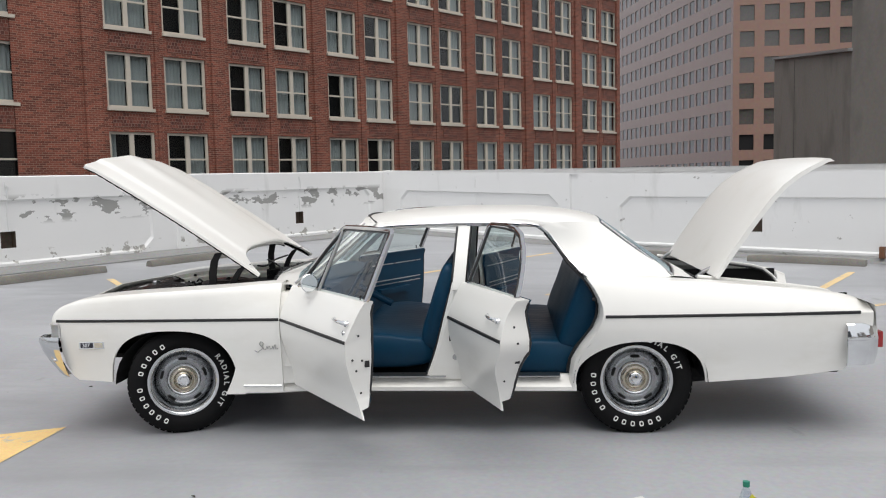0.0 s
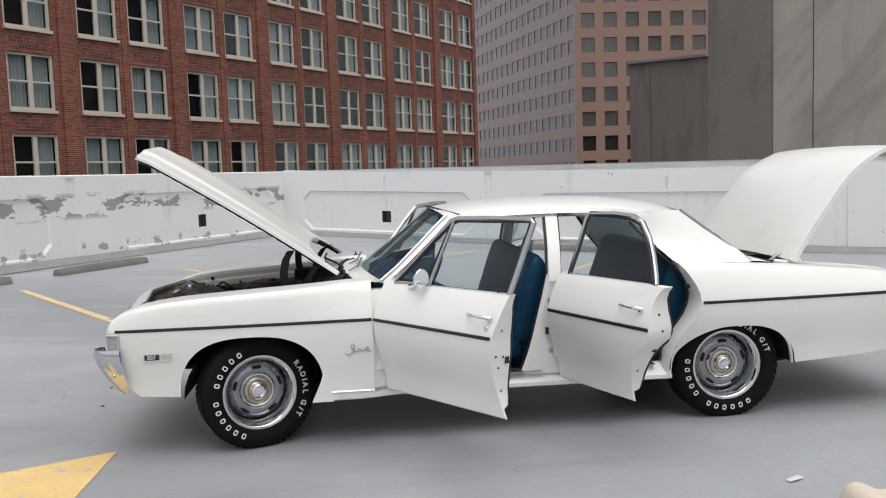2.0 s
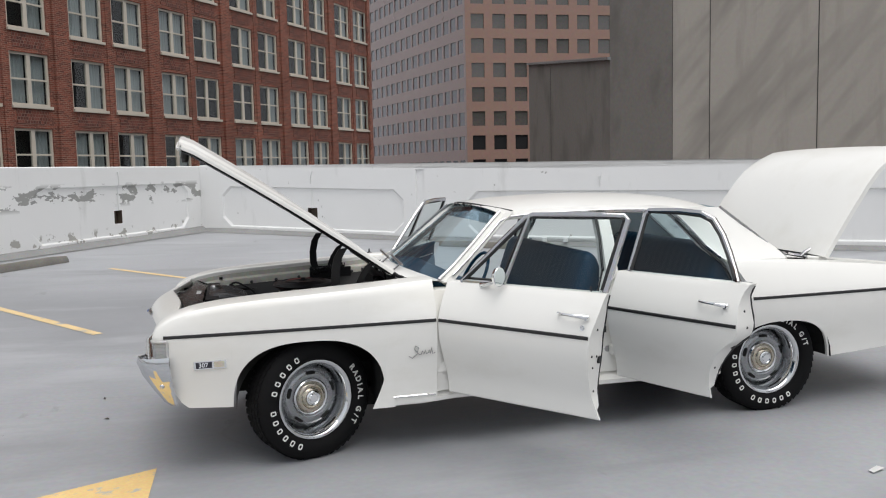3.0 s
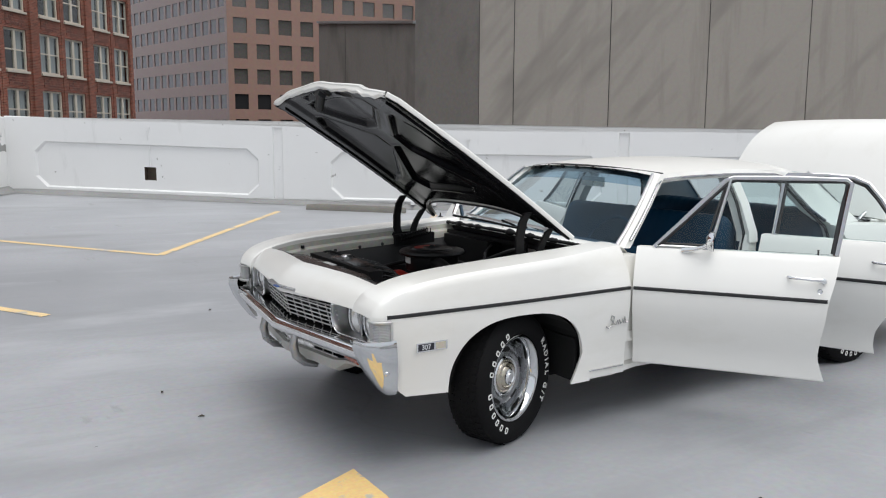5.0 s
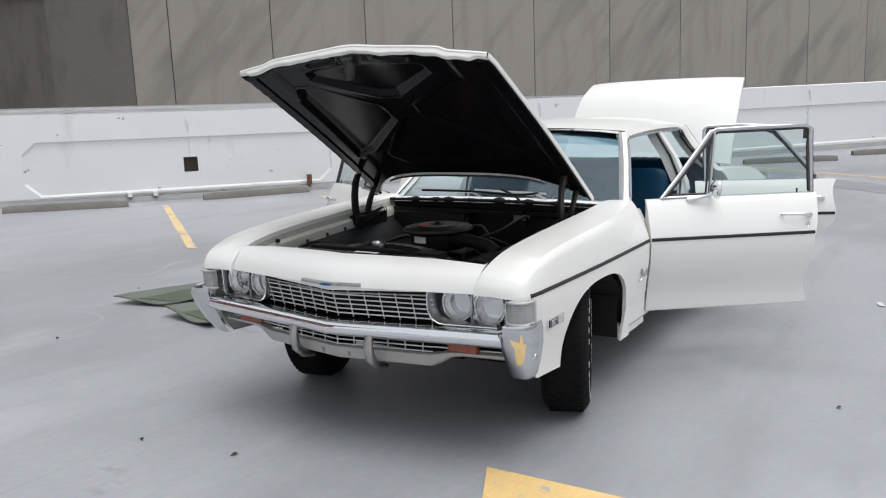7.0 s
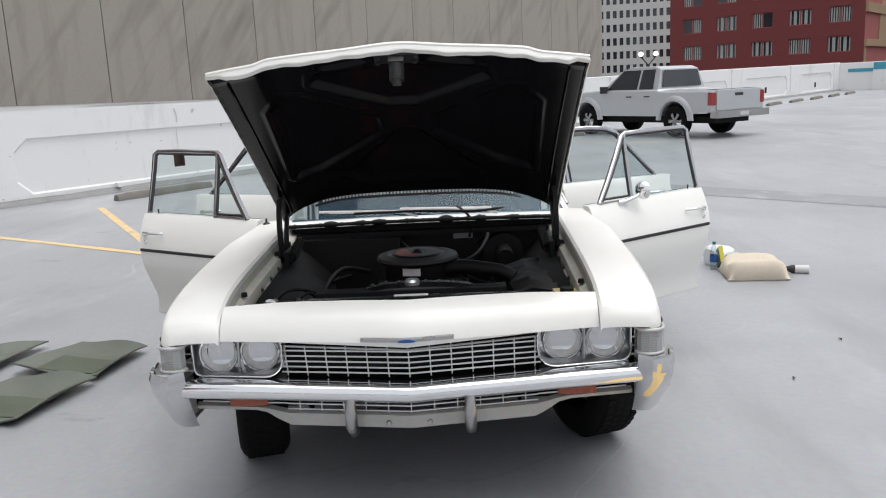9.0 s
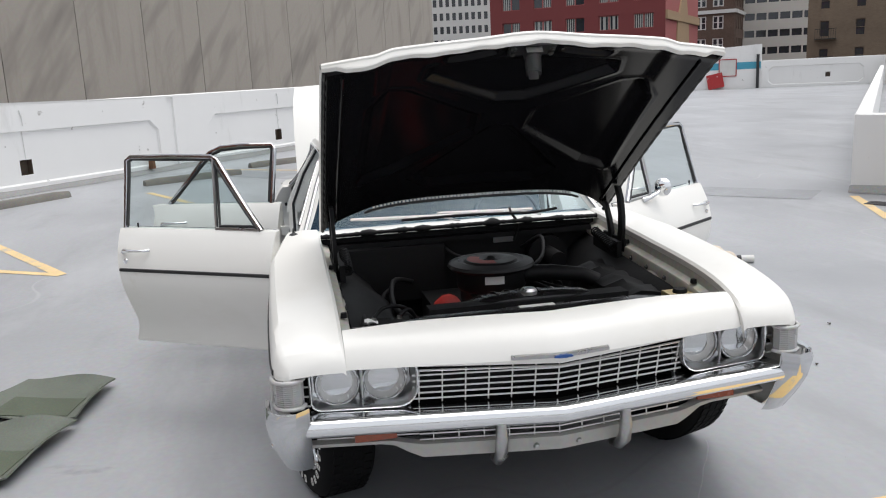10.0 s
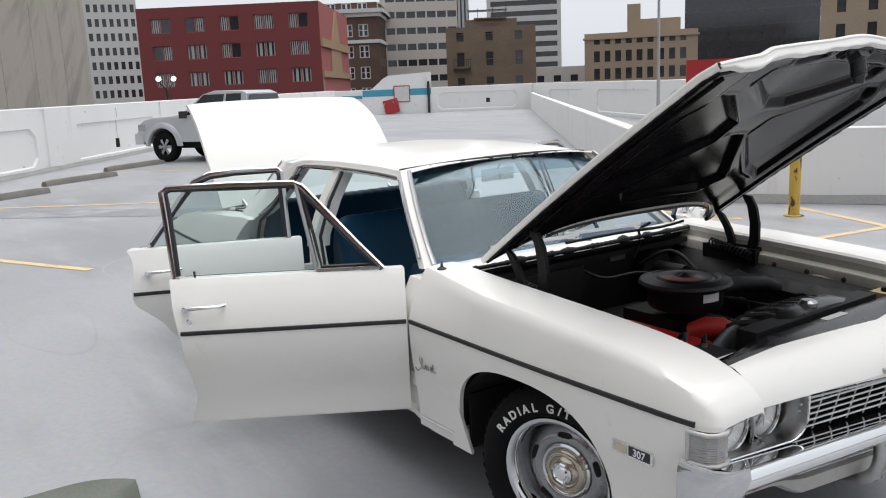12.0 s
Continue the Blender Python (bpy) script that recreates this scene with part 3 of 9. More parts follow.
# ---- wheel stops ----
def wheel_stop(m):
    bm = bmesh.new()
    rings = []
    for i in range(9):
        x = -1.0 + 2.0 * i / 8
        j = 0.012 * noise.noise((x * 3, 1, 1))
        e = 0.02 if i in (0, 8) else 0
        rings.append([(x, -0.085, 0), (x, -0.08, 0.07 - e), (x, -0.045 + j, 0.125 - e), (x, 0.045, 0.125 - e + j), (x, 0.08, 0.07 - e), (x, 0.085, 0)])
    loft(bm, rings, closed=True, cap=True)
    ob = tagged(part("wheel_stop", bm, M_STOP, smooth=40), "weathered grey concrete wheel stop lying on the deck", "wheel stop", group="wheel stops along the parapet")
    ob.matrix_basis = m
    return ob

stop0 = None
def put_stop(p, dx, dy):
    global stop0
    z = ground_z(p[0], p[1])
    m = frame_m(p, dx, dy, z)
    q = m @ Vector((1, 0, 0)), m @ Vector((-1, 0, 0))
    tilt = math.atan2(ground_z(q[0].x, q[0].y) - ground_z(q[1].x, q[1].y), 2)
    m = m @ Matrix.Rotation(-tilt, 4, "Y")
    if stop0 is None:
        stop0 = wheel_stop(m)
    else:
        copy_thing(stop0, m)

for x, y in ((11.85, 2.65), (14.0, 0.75), (16.35, -1.15), (18.75, -3.0)):
    put_stop((x, y), 0.50, -0.87)
for u, w in ((3.66, 10.47), (0.34, 10.70), (-4.73, 9.85), (-29.0, 7.6), (-31.6, 7.3), (-34.2, 7.0), (-36.8, 6.7), (-39.4, 6.4), (-42.0, 6.15), (-44.6, 5.9)):
    put_stop(uw(u, w), -UX, -UY)
for v in (7.4, 10.3):
    put_stop((cpt.x - L_DIR[0] * v - 0.87 * -1.2, cpt.y - L_DIR[1] * v + 0.492 * -1.2), *L_DIR)

# ---- buildings round the deck ----
M_BRICK = brick_mat("red_brown_brick", (0.31, 0.092, 0.058), (0.135, 0.043, 0.031), (0.36, 0.23, 0.17), 0.30, 0.105)
M_BRICKD = brick_mat("dark_brick_spandrel", (0.235, 0.073, 0.050), (0.10, 0.035, 0.028), (0.31, 0.20, 0.155), 0.17, 0.17)
M_CREAM = mat("cream_window_paint", (0.64, 0.58, 0.49), 0.6, scale=2, var=0.06)
M_CURTAIN = mat("pale_curtain", (0.44, 0.45, 0.43), 0.9, scale=5, var=0.14, stretch=(6, 1, 0.15))
M_PANE = glass("window_glass", (0.78, 0.84, 0.86), 0.03)
M_TOWER = mat("pink_granite", (0.334, 0.207, 0.163), 0.45, scale=0.06, var=0.12, fine=2, bump=0.05)
M_TOWERS = mat("pink_granite_side", (0.284, 0.202, 0.185), 0.3, scale=0.05, var=0.14, fine=2, bump=0.05)
M_TPANE = mat("grey_tower_glass", (0.112, 0.105, 0.094), 0.12, scale=0.4, var=0.25, fine=3, bump=0.02, spec=0.8)
M_TBLUE = mat("blue_grey_tower_glass", (0.120, 0.116, 0.124), 0.10, scale=0.4, var=0.35, fine=3, bump=0.02, spec=0.8)
M_RED = mat("painted_red_masonry", (0.205, 0.045, 0.045), 0.8, scale=0.3, var=0.1, fine=8)
M_PINK = mat("faded_pink_stucco", (0.36, 0.11, 0.105), 0.85, scale=0.5, var=0.08)
M_SAND = mat("sand_stucco", (0.36, 0.25, 0.15), 0.85, scale=0.5, var=0.1)
M_WHITE = mat("pale_tower_stone", (0.62, 0.62, 0.60), 0.8, scale=0.1, var=0.05, fine=2)
M_BROWN = brick_mat("brown_brick", (0.12, 0.072, 0.052), (0.09, 0.055, 0.042), (0.13, 0.10, 0.08))
M_TAN = brick_mat("tan_brick", (0.20, 0.145, 0.10), (0.16, 0.115, 0.08), (0.20, 0.16, 0.12))
M_BUFF = mat("buff_stone", (0.36, 0.28, 0.20), 0.85, scale=0.3, var=0.1, fine=4)
M_BAND = mat("pale_concrete_bands", (0.55, 0.52, 0.48), 0.8, scale=0.1, var=0.05, fine=2)
M_SLATE = mat("dark_curtain_wall", (0.02, 0.03, 0.036), 0.12, scale=0.5, var=0.4, fine=2, bump=0.03, spec=0.9)
M_DGLASS = mat("dark_window_glass", (0.03, 0.034, 0.04), 0.1, scale=0.7, var=0.4, fine=3, bump=0.02, spec=0.7)


def pierced(bm, x0, x1, z0, z1, xs, zs, depth, mi=0, y=0.0):
    """A wall face with a regular set of openings and their reveals."""
    X = sorted({x0, x1, *[v for p in xs for v in p]})
    Z = sorted({z0, z1, *[v for p in zs for v in p]})
    ox = {round(a, 4) for a, b in xs}
    oz = {round(a, 4) for a, b in zs}
    for xa, xb in zip(X, X[1:]):
        for za, zb in zip(Z, Z[1:]):
            if round(xa, 4) in ox and round(za, 4) in oz:
                c = [(xa, za), (xb, za), (xb, zb), (xa, zb)]
                for i in range(4):
                    (p, q), (r, s) = c[i], c[(i + 1) % 4]
                    bm.faces.new([bm.verts.new(v) for v in ((p, y, q), (r, y, s), (r, y + depth, s), (p, y + depth, q))]).material_index = mi
            else:
                bm.faces.new([bm.verts.new(v) for v in ((xa, y, za), (xb, y, za), (xb, y, zb), (xa, y, zb))]).material_index = mi


def shell(bm, x0, x1, z0, z1, depth, y=0.0, mi=0, front=False):
    """The other sides and the roof of a building whose pierced front is at y."""
    def q(*ps):
        bm.faces.new([bm.verts.new(p) for p in ps]).material_index = mi
    b = y + depth
    q((x0, y, z0), (x0, b, z0), (x0, b, z1), (x0, y, z1))
    q((x1, y, z0), (x1, b, z0), (x1, b, z1), (x1, y, z1))
    q((x0, b, z0), (x1, b, z0), (x1, b, z1), (x0, b, z1))
    q((x0, y, z1), (x1, y, z1), (x1, b, z1), (x0, b, z1))
    if front:
        q((x0, y, z0), (x1, y, z0), (x1, y, z1), (x0, y, z1))


def pane_mesh(name, w, h, material, bars=1, rails=1, frame=0.08, frame_mat=None, d=0.06):
    """Frame bars of a window, one mesh, its opening's middle at the origin."""
    bm = bmesh.new()
    W, H = w / 2, h / 2
    ex = [-W + frame] + [v for i in range(bars) for v in (-W + w * (i + 1) / (bars + 1) - frame * 0.9, -W + w * (i + 1) / (bars + 1) + frame * 0.9)] + [W - frame]
    ez = [-H + frame] + [v for i in range(rails) for v in (-H + h * (i + 1) / (rails + 1) - frame * 0.35, -H + h * (i + 1) / (rails + 1) + frame * 0.35)] + [H - frame]
    pierced(bm, -W, W, -H, H, list(zip(ex[::2], ex[1::2])), list(zip(ez[::2], ez[1::2])), 2 * d, y=-d)
    bmesh.ops.remove_doubles(bm, verts=bm.verts[:], dist=1e-4)
    me = bpy.data.meshes.new(name)
    bmesh.ops.recalc_face_normals(bm, faces=bm.faces[:])
    bm.to_mesh(me)
    bm.free()
    me.materials.append(frame_mat or material)
    return me


def flat_mesh(name, xa, xb, za, zb, material, y=0.0, folds=0):
    bm = bmesh.new()
    n = max(1, folds)
    vs = []
    for i in range(n + 1):
        x = xa + (xb - xa) * i / n
        dy = 0.035 * (i % 2) if folds else 0
        vs.append([(x, y + dy, za), (x, y + dy, zb)])
    loft(bm, vs)
    me = bpy.data.meshes.new(name)
    bm.to_mesh(me)
    bm.free()
    me.materials.append(material)
    return me


def child(name, me, parent, loc):
    ob = new(name, me)
    ob.parent = parent
    ob.location = loc
    return ob


# brick hotel-like block: x runs towards its far corner
A = radians(38.76)
bx = Vector((10.07, 70.57))
B_, C_, S_, Z0_ = 7.07, 3.143, 4.0, 3.03
NB = 9
brick_m = frame_m(bx, math.sin(A), math.cos(A), 0.0)
brick_house = empty("brick_building", "tall red-brown brick building with cream double windows", "building", brick_m)
WW, WH = 2.45, 2.8
cols = []
for k in range(2 * NB):
    cols.append(-(B_ * (k // 2) + (C_ if k % 2 else 0) + (2.75 if k > 13 else 0)))
zc = [Z0_ + S_ * r for r in range(-5, 6)]
xs = [(c - WW / 2, c + WW / 2) for c in cols]
zs = [(z - WH / 2, z + WH / 2) for z in zc]
bm = bmesh.new()
x_end = cols[-1] - 4.0
pierced(bm, x_end, 1.55, -18, 27.0, xs, zs, 0.32)
shell(bm, x_end, 1.55, -18, 27.0, 22)
part("wall", bm, M_BRICK, brick_house)
for k in range(NB + 1):
    bm = bmesh.new()
    x = -(B_ * k) + (B_ - C_) / 2 if k else 1.38
    hw = 0.42 if k else 0.25
    box(bm, x - hw, x + hw, -0.16, 0.02, -18, 27.2)
    part("pilaster", bm, M_BRICK, brick_house)
    bm = bmesh.new()
    x = -(B_ * k) - C_ / 2
    if k < NB:
        box(bm, x - 0.16, x + 0.16, -0.06, 0.02, -18, 27.2)
        part("slim_pilaster", bm, M_BRICK, brick_house)
spandrel_me = None
for c in cols:
    for z in zc:
        if z < -3 or z > 24:
            continue
        if spandrel_me is None:
            bm = bmesh.new()
            box(bm, -1.0, 1.0, -0.03, 0.01, -0.36, 0.36)
            spandrel_me = bpy.data.meshes.new("spandrel")
            bm.to_mesh(spandrel_me)
            bm.free()
            spandrel_me.materials.append(M_BRICKD)
        child("spandrel", spandrel_me, brick_house, (c, 0, z - 2.0))
# one black sheet behind all openings paints the darkness of the rooms
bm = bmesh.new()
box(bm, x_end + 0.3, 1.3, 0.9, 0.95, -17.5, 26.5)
part("dark_room_sheet", bm, M_DARK, brick_house)
me_frame = pane_mesh("window", WW, WH, M_CREAM, 1, 1, 0.13, d=0.07)
bm = bmesh.new()
box(bm, -WW / 2 - 0.03, WW / 2 + 0.03, -0.2, 0.0, -0.09, 0.06)
me_sill = bpy.data.meshes.new("sill")
bm.to_mesh(me_sill)
bm.free()
me_sill.materials.append(M_CREAM)
me_pane = flat_mesh("pane", -WW / 2 + 0.1, WW / 2 - 0.1, -WH / 2 + 0.1, WH / 2 - 0.1, M_PANE)
me_cr = flat_mesh("curtain", 0.1, WW / 2 - 0.12, -WH / 2 + 0.1, WH / 2 - 0.1, M_CURTAIN, 0.0, 10)
me_cl = flat_mesh("curtain", -WW / 2 + 0.12, -0.1, -WH / 2 + 0.1, WH / 2 - 0.1, M_CURTAIN, 0.0, 10)
me_ch = flat_mesh("curtain", -WW / 2 + 0.12, -WW / 2 + 0.5, -WH / 2 + 0.1, WH / 2 - 0.1, M_CURTAIN, 0.0, 4)
rng = random.Random(4)
for i, c in enumerate(cols):
    for j, z in enumerate(zc):
        if z < -2 or z > 22:
            continue
        wdw = child("window", me_frame, brick_house, (c, 0.17, z))
        child("sill", me_sill, wdw, (0, -0.1, -WH / 2 - 0.06))
        child("pane", me_pane, wdw, (0, 0.02, 0))
        q = rng.random()
        if q < 0.88:
            child("curtain", me_cr, wdw, (0, 0.22, 0))
        if q < 0.40:
            child("curtain", me_cl, wdw, (0, 0.22, 0))
        elif q > 0.8:
            child("curtain", me_ch, wdw, (0, 0.22, 0))


def simple_building(name, label, m, w, z1, depth, wall, cols_, rows_, win_w, win_h, pane, z_first, pitch_x, pitch_z, x_first, frame_mat=None, bars=0, rails=0, fr=0.06, inset=0.2, z0=-18, curtains=None, side=None):
    """A block with a regular front of windows; x from 0 to w, the front at y = 0."""
    ob = empty(name, label, "building", m)
    xs = [(x_first + pitch_x * i - win_w / 2, x_first + pitch_x * i + win_w / 2) for i in range(cols_)]
    zs = [(z_first + pitch_z * j - win_h / 2, z_first + pitch_z * j + win_h / 2) for j in range(rows_)]
    bm = bmesh.new()
    pierced(bm, 0, w, z0, z1, xs, zs, inset)
    part("wall", bm, wall, ob)
    bm = bmesh.new()
    shell(bm, 0, w, z0, z1, depth)
    part("side_wall", bm, side or wall, ob)
    pm = flat_mesh("pane", -win_w / 2, win_w / 2, -win_h / 2, win_h / 2, pane)
    fm = pane_mesh("window", win_w, win_h, frame_mat or wall, bars, rails, fr, d=0.05) if frame_mat else None
    cms = [flat_mesh("curtain", -win_w * a, win_w * b, -win_h / 2, win_h / 2, curtains, 0, 8) for a, b in ((0.48, -0.05), (-0.05, 0.48), (0.48, 0.48))] if curtains else None
    # black panes for the lower rows, their darkness put into the colour
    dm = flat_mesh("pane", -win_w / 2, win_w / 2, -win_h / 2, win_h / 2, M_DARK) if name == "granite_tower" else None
    r = random.Random(len(label))
    for i in range(cols_):
        for j in range(rows_):
            loc = (x_first + pitch_x * i, inset * 0.9, z_first + pitch_z * j)
            if fm:
                wd = child("window", fm, ob, loc)
                child("pane", pm, wd, (0, 0.03, 0))
                if cms:
                    k = r.random()
                    for c in ((cms[2],) if k < 0.35 else (cms[0],) if k < 0.6 else (cms[0], cms[1]) if k < 0.75 else (cms[1],)):
                        child("curtain", c, wd, (0, 0.01, 0))
            else:
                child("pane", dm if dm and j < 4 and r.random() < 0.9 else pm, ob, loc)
    return ob


# pink granite tower: short face to the deck, long ribbon face going back
tw_c = Vector((32.7, 114.3))
simple_building("granite_tower", "pink granite office tower with square windows", frame_m(tw_c, 18.5, -1.2, 0), 40, 60, 55, M_TOWER, 11, 18, 2.0, 2.15, M_TPANE, 2.3 - 7.2, 3.33, 3.6, 1.9, side=M_TOWER, inset=0.25)
simple_building("office_tower", "long pinkish office tower with ribbon rows of windows", frame_m((32.7 - 1.352 * 8.5, 114.3 + 1.352 * 43.7), 8.5, -43.7, 0), 60.2, 60, 8, M_TOWERS, 24, 18, 1.85, 2.0, M_TBLUE, 2.3 - 7.2, 2.48, 3.6, 1.6, inset=0.12)

# tan-grey panelled hall behind the long parapet
ga = radians(127.55)
gx, gy = math.sin(ga), math.cos(ga)
g0 = Vector((16.31, 23.30))
gs = 3.839
hall = empty("concrete_hall", "large windowless hall of tan-grey precast panels", "building", frame_m(g0, gx, gy, 0))
bm = bmesh.new()
box(bm, -1.42, gs * 15 - 0.1, 0.04, 30, -18, 21.9)
part("backing", bm, M_JOINT, hall)
for tier, (za, zb) in enumerate(((-18.0, 9.55), (9.6, 22.0))):
    bm = bmesh.new()
    box(bm, 0.018, gs - 0.018, 0, 0.2, za, zb)
    bevel(bm, 0.012, 1)
    ob0 = part("panel", bm, M_GREY, hall)
    for k in range(1, 15):
        o = new("panel", ob0.data)
        o.parent = hall
        o.location = (gs * k, 0.0, 0)
    bm = bmesh.new()
    box(bm, -1.4, -0.018, 0, 0.2, za, zb)
    part("panel", bm, M_GREY, hall)
side = empty("concrete_stair_block", "grey concrete block, its shade painted into the tone, with a sloping capped top", "building")
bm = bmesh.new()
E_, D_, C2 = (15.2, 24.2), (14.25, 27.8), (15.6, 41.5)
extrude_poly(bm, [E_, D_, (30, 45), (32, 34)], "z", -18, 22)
part("wall", bm, M_GREY_SHADE, side)
bm = bmesh.new()
va = [bm.verts.new((x, y, z)) for (x, y), z in ((D_, -18), (C2, -18), ((30, 52), -18), ((30, 40), -18))]
vb = [bm.verts.new((x, y, z)) for (x, y), z in ((D_, 6.3), (C2, 7.85), ((30, 52), 7.85), ((30, 40), 6.3))]
bm.faces.new(vb)
for i in range(4):
    bm.faces.new((va[i], va[(i + 1) % 4], vb[(i + 1) % 4], vb[i]))
part("low_wall", bm, M_GREY_SHADE, side)
bm = bmesh.new()
loft(bm, [[(x - 0.15, y - 0.05, z), (x + 0.25, y - 0.05, z), (x + 0.25, y - 0.05, z + 0.12), (x - 0.15, y - 0.05, z + 0.12)] for (x, y), z in ((D_, 6.3), (C2, 7.85))], closed=True, cap=True)
part("cap", bm, M_STEEL, side, "pale metal cap")


bm = bmesh.new()
ex, ey = D_[0] - E_[0], D_[1] - E_[1]
k_ = math.hypot(ex, ey)
m_blk = frame_m(D_, -ex, -ey, 0.0)
box(bm, 0.0, k_, -0.012, 0.01, 8.95, 9.0)
part("panel_joint", bm, M_JOINT, side).matrix_basis = m_blk
bm = bmesh.new()
box(bm, k_ * 0.6, k_ * 0.6 + 0.03, -0.012, 0.01, 9.0, 22)
part("panel_joint", bm, M_JOINT, side).matrix_basis = m_blk
bm = bmesh.new()
m_low_blk = frame_m(C2, D_[0] - C2[0], D_[1] - C2[1], 0.0)
box(bm, 4.6, 4.64, -0.012, 0.01, -5, 7.2)
part("panel_joint", bm, M_JOINT, side).matrix_basis = m_low_blk

# the skyline beyond the far end
def facing(pl, pr, k=1.3):
    return swing(k) @ frame_m(pl, pr[0] - pl[0], pr[1] - pl[1], 0.0), math.hypot(pr[0] - pl[0], pr[1] - pl[1])

m, w = frame_m((120.7, -31.9), -0.605, -0.796, 0.0), 26.3
red = simple_building("red_hotel", "dark red painted hotel with rows of curtained windows", m, w, 14.9, 27, M_RED, 5, 6, 2.87, 2.05, M_DGLASS, 4.75 - 11.4, 4.97, 3.8, 3.39, M_PINK, 1, 0, 0.10, 0.25, curtains=M_CURTAIN, side=M_PINK)
# stucco cross and bands on the end wall, which looks down the deck
m_end = Matrix.Translation((w, 0, 0)) @ Matrix.Rotation(radians(90), 4, "Z")
for nm, polys, d in (("stucco_band", [[(0, 8.6), (27, 8.6), (27, 9.8), (0, 9.8)]], 0.30), ("stucco_band", [[(0, 4.3), (27, 4.3), (27, 5.2), (0, 5.2)]], 0.30), ("stucco_pier", [[(7.8, 5.2), (18.2, 5.2), (17.6, 8.6), (8.4, 8.6)]], 0.16), ("stucco_peak", [[(9.4, 9.8), (16.4, 9.8), (14.2, 14.6), (13.4, 14.6)]], 0.22), ("stucco_edge", [[(0, -18), (0.9, -18), (0.9, 4.3), (0, 4.3)]], 0.12)):
    bm = bmesh.new()
    for p in polys:
        extrude_poly(bm, p, "y", -d, -0.004)
    part(nm, bm, M_SAND, red, "sand-coloured stucco relief").matrix_basis = m_end
m, w = facing((144.6, -17.6), (141.8, -33.3))
simple_building("white_tower", "tall pale tower with a dense grid of small windows", m, w, 60, 12, M_WHITE, 14, 22, 0.62, 1.25, M_DGLASS, 1.0, 1.12, 2.3, 0.7, inset=0.2)
BC = Vector((-3.73 + 0.8565 * 180, 2.85 - 0.5162 * 180))
m, w = frame_m(BC + Vector((0.605, 0.796)) * 17.6, -0.605, -0.796, 0.0), 17.6
brn = simple_building("brown_corner_building", "brown brick corner building with white windows and cornice", m, w, 17.6, 14, M_BROWN, 5, 8, 2.1, 2.6, M_DGLASS, 6.05 - 4.4 * 4, 3.35, 4.4, 1.0, M_WHITE, 1, 1, 0.2, 0.2)
bm = bmesh.new()
box(bm, -0.4, w + 1.2, -1.2, 14, 18.4, 19.2)
box(bm, -0.1, w + 0.6, -0.6, 14, 17.602, 18.398)
box(bm, -0.1, w + 0.3, -0.3, 0, 12.2, 12.9)
part("cornice", bm, M_WHITE, brn, "white projecting cornice")
m, w = frame_m(BC + Vector((0.796, -0.605)) * 0.7 - Vector((0.605, 0.796)) * 0.12, 0.796, -0.605, 0.0), 15.5
sidb = simple_building("brown_side_building", "brown brick side front with narrow white windows", m, w, 17.5, 1.0, M_BROWN, 5, 8, 1.4, 2.6, M_DGLASS, 6.05 - 4.4 * 4, 2.9, 4.4, 1.7, M_WHITE, 1, 1, 0.2, 0.2)
bm = bmesh.new()
box(bm, 0, w + 0.2, -0.3, 0, 12.2, 12.9)
box(bm, 1.3, w + 0.8, -1.2, 2, 18.4, 19.2)
part("cornice", bm, M_WHITE, sidb, "white projecting cornice")
m, w = facing((126.0, -71.5), (120.2, -83.0))
simple_building("banded_office_block", "pale office block with horizontal window bands", m, w, 42, 16, M_BAND, 7, 15, 1.55, 1.1, M_DGLASS, 1.2, 1.82, 2.75, 1.0, inset=0.25)
m, w = facing((145.0, -97.5), (143.3, -102.0))
simple_building("dark_ribbed_tower", "slim dark grey ribbed tower", m, w, 60, 8, M_STEEL, 5, 1, 0.35, 70, M_DGLASS, 20, 0.85, 1, 0.55, inset=0.3)
m, w = facing((71.0, -47.4), (65.3, -55.0), 1.5)
tan = simple_building("tan_brick_block", "weathered tan brick block with fire escape balconies", m, w, 7.6, 12, M_TAN, 3, 4, 0.85, 1.5, M_DGLASS, 2.2 - 2.6, 3.1, 2.6, 1.5, M_TAN, 0, 1, 0.06, 0.15)
bm = bmesh.new()
box(bm, 2.0, 7.6, 1.5, 8, 7.6, 9.0)
box(bm, 3.0, 6.5, 1.2, 8, 9.0, 9.15)
part("roof_house", bm, M_TAN, tan)
for z in (1.2, 3.8):
    bm = bmesh.new()
    box(bm, 0.7, 2.6, -0.9, -0.02, z, z + 0.06)
    for i in range(10):
        box(bm, 0.72 + i * 0.2, 0.75 + i * 0.2, -0.9, -0.87, z + 0.06, z + 0.95)
    box(bm, 0.7, 2.6, -0.91, -0.86, z + 0.95, z + 1.0)
    part("balcony", bm, M_SLATE, tan, "dark steel balcony")
bm = bmesh.new()
for x in (2.4, 3.4, 5.0, 6.4):
    box(bm, x, x + 0.06, 1.6, 1.66, 9.15, 10.2)
box(bm, 2.3, 6.6, 1.5, 3.0, 9.9, 10.0)
part("roof_frame", bm, M_SLATE, tan, "dark steel roof frame")
m, w = facing((172.7, -128.6), (160.7, -143.3))
simple_building("striped_white_tower", "tall white tower with dark horizontal stripes", m, w, 60, 14, M_WHITE, 1, 22, w - 2.0, 1.25, M_DGLASS, 2.0, 1, 2.6, w / 2, inset=0.3)
m, w = facing((83.8, -79.3), (72.7, -89.7))
buff = simple_building("buff_office_building", "buff stone building with grouped tall windows and attic", m, w, 7.9, 14, M_BUFF, 9, 4, 0.8, 1.5, M_DGLASS, 5.8 - 5.2, 1.45, 2.4, 1.7, inset=0.2)
bm = bmesh.new()
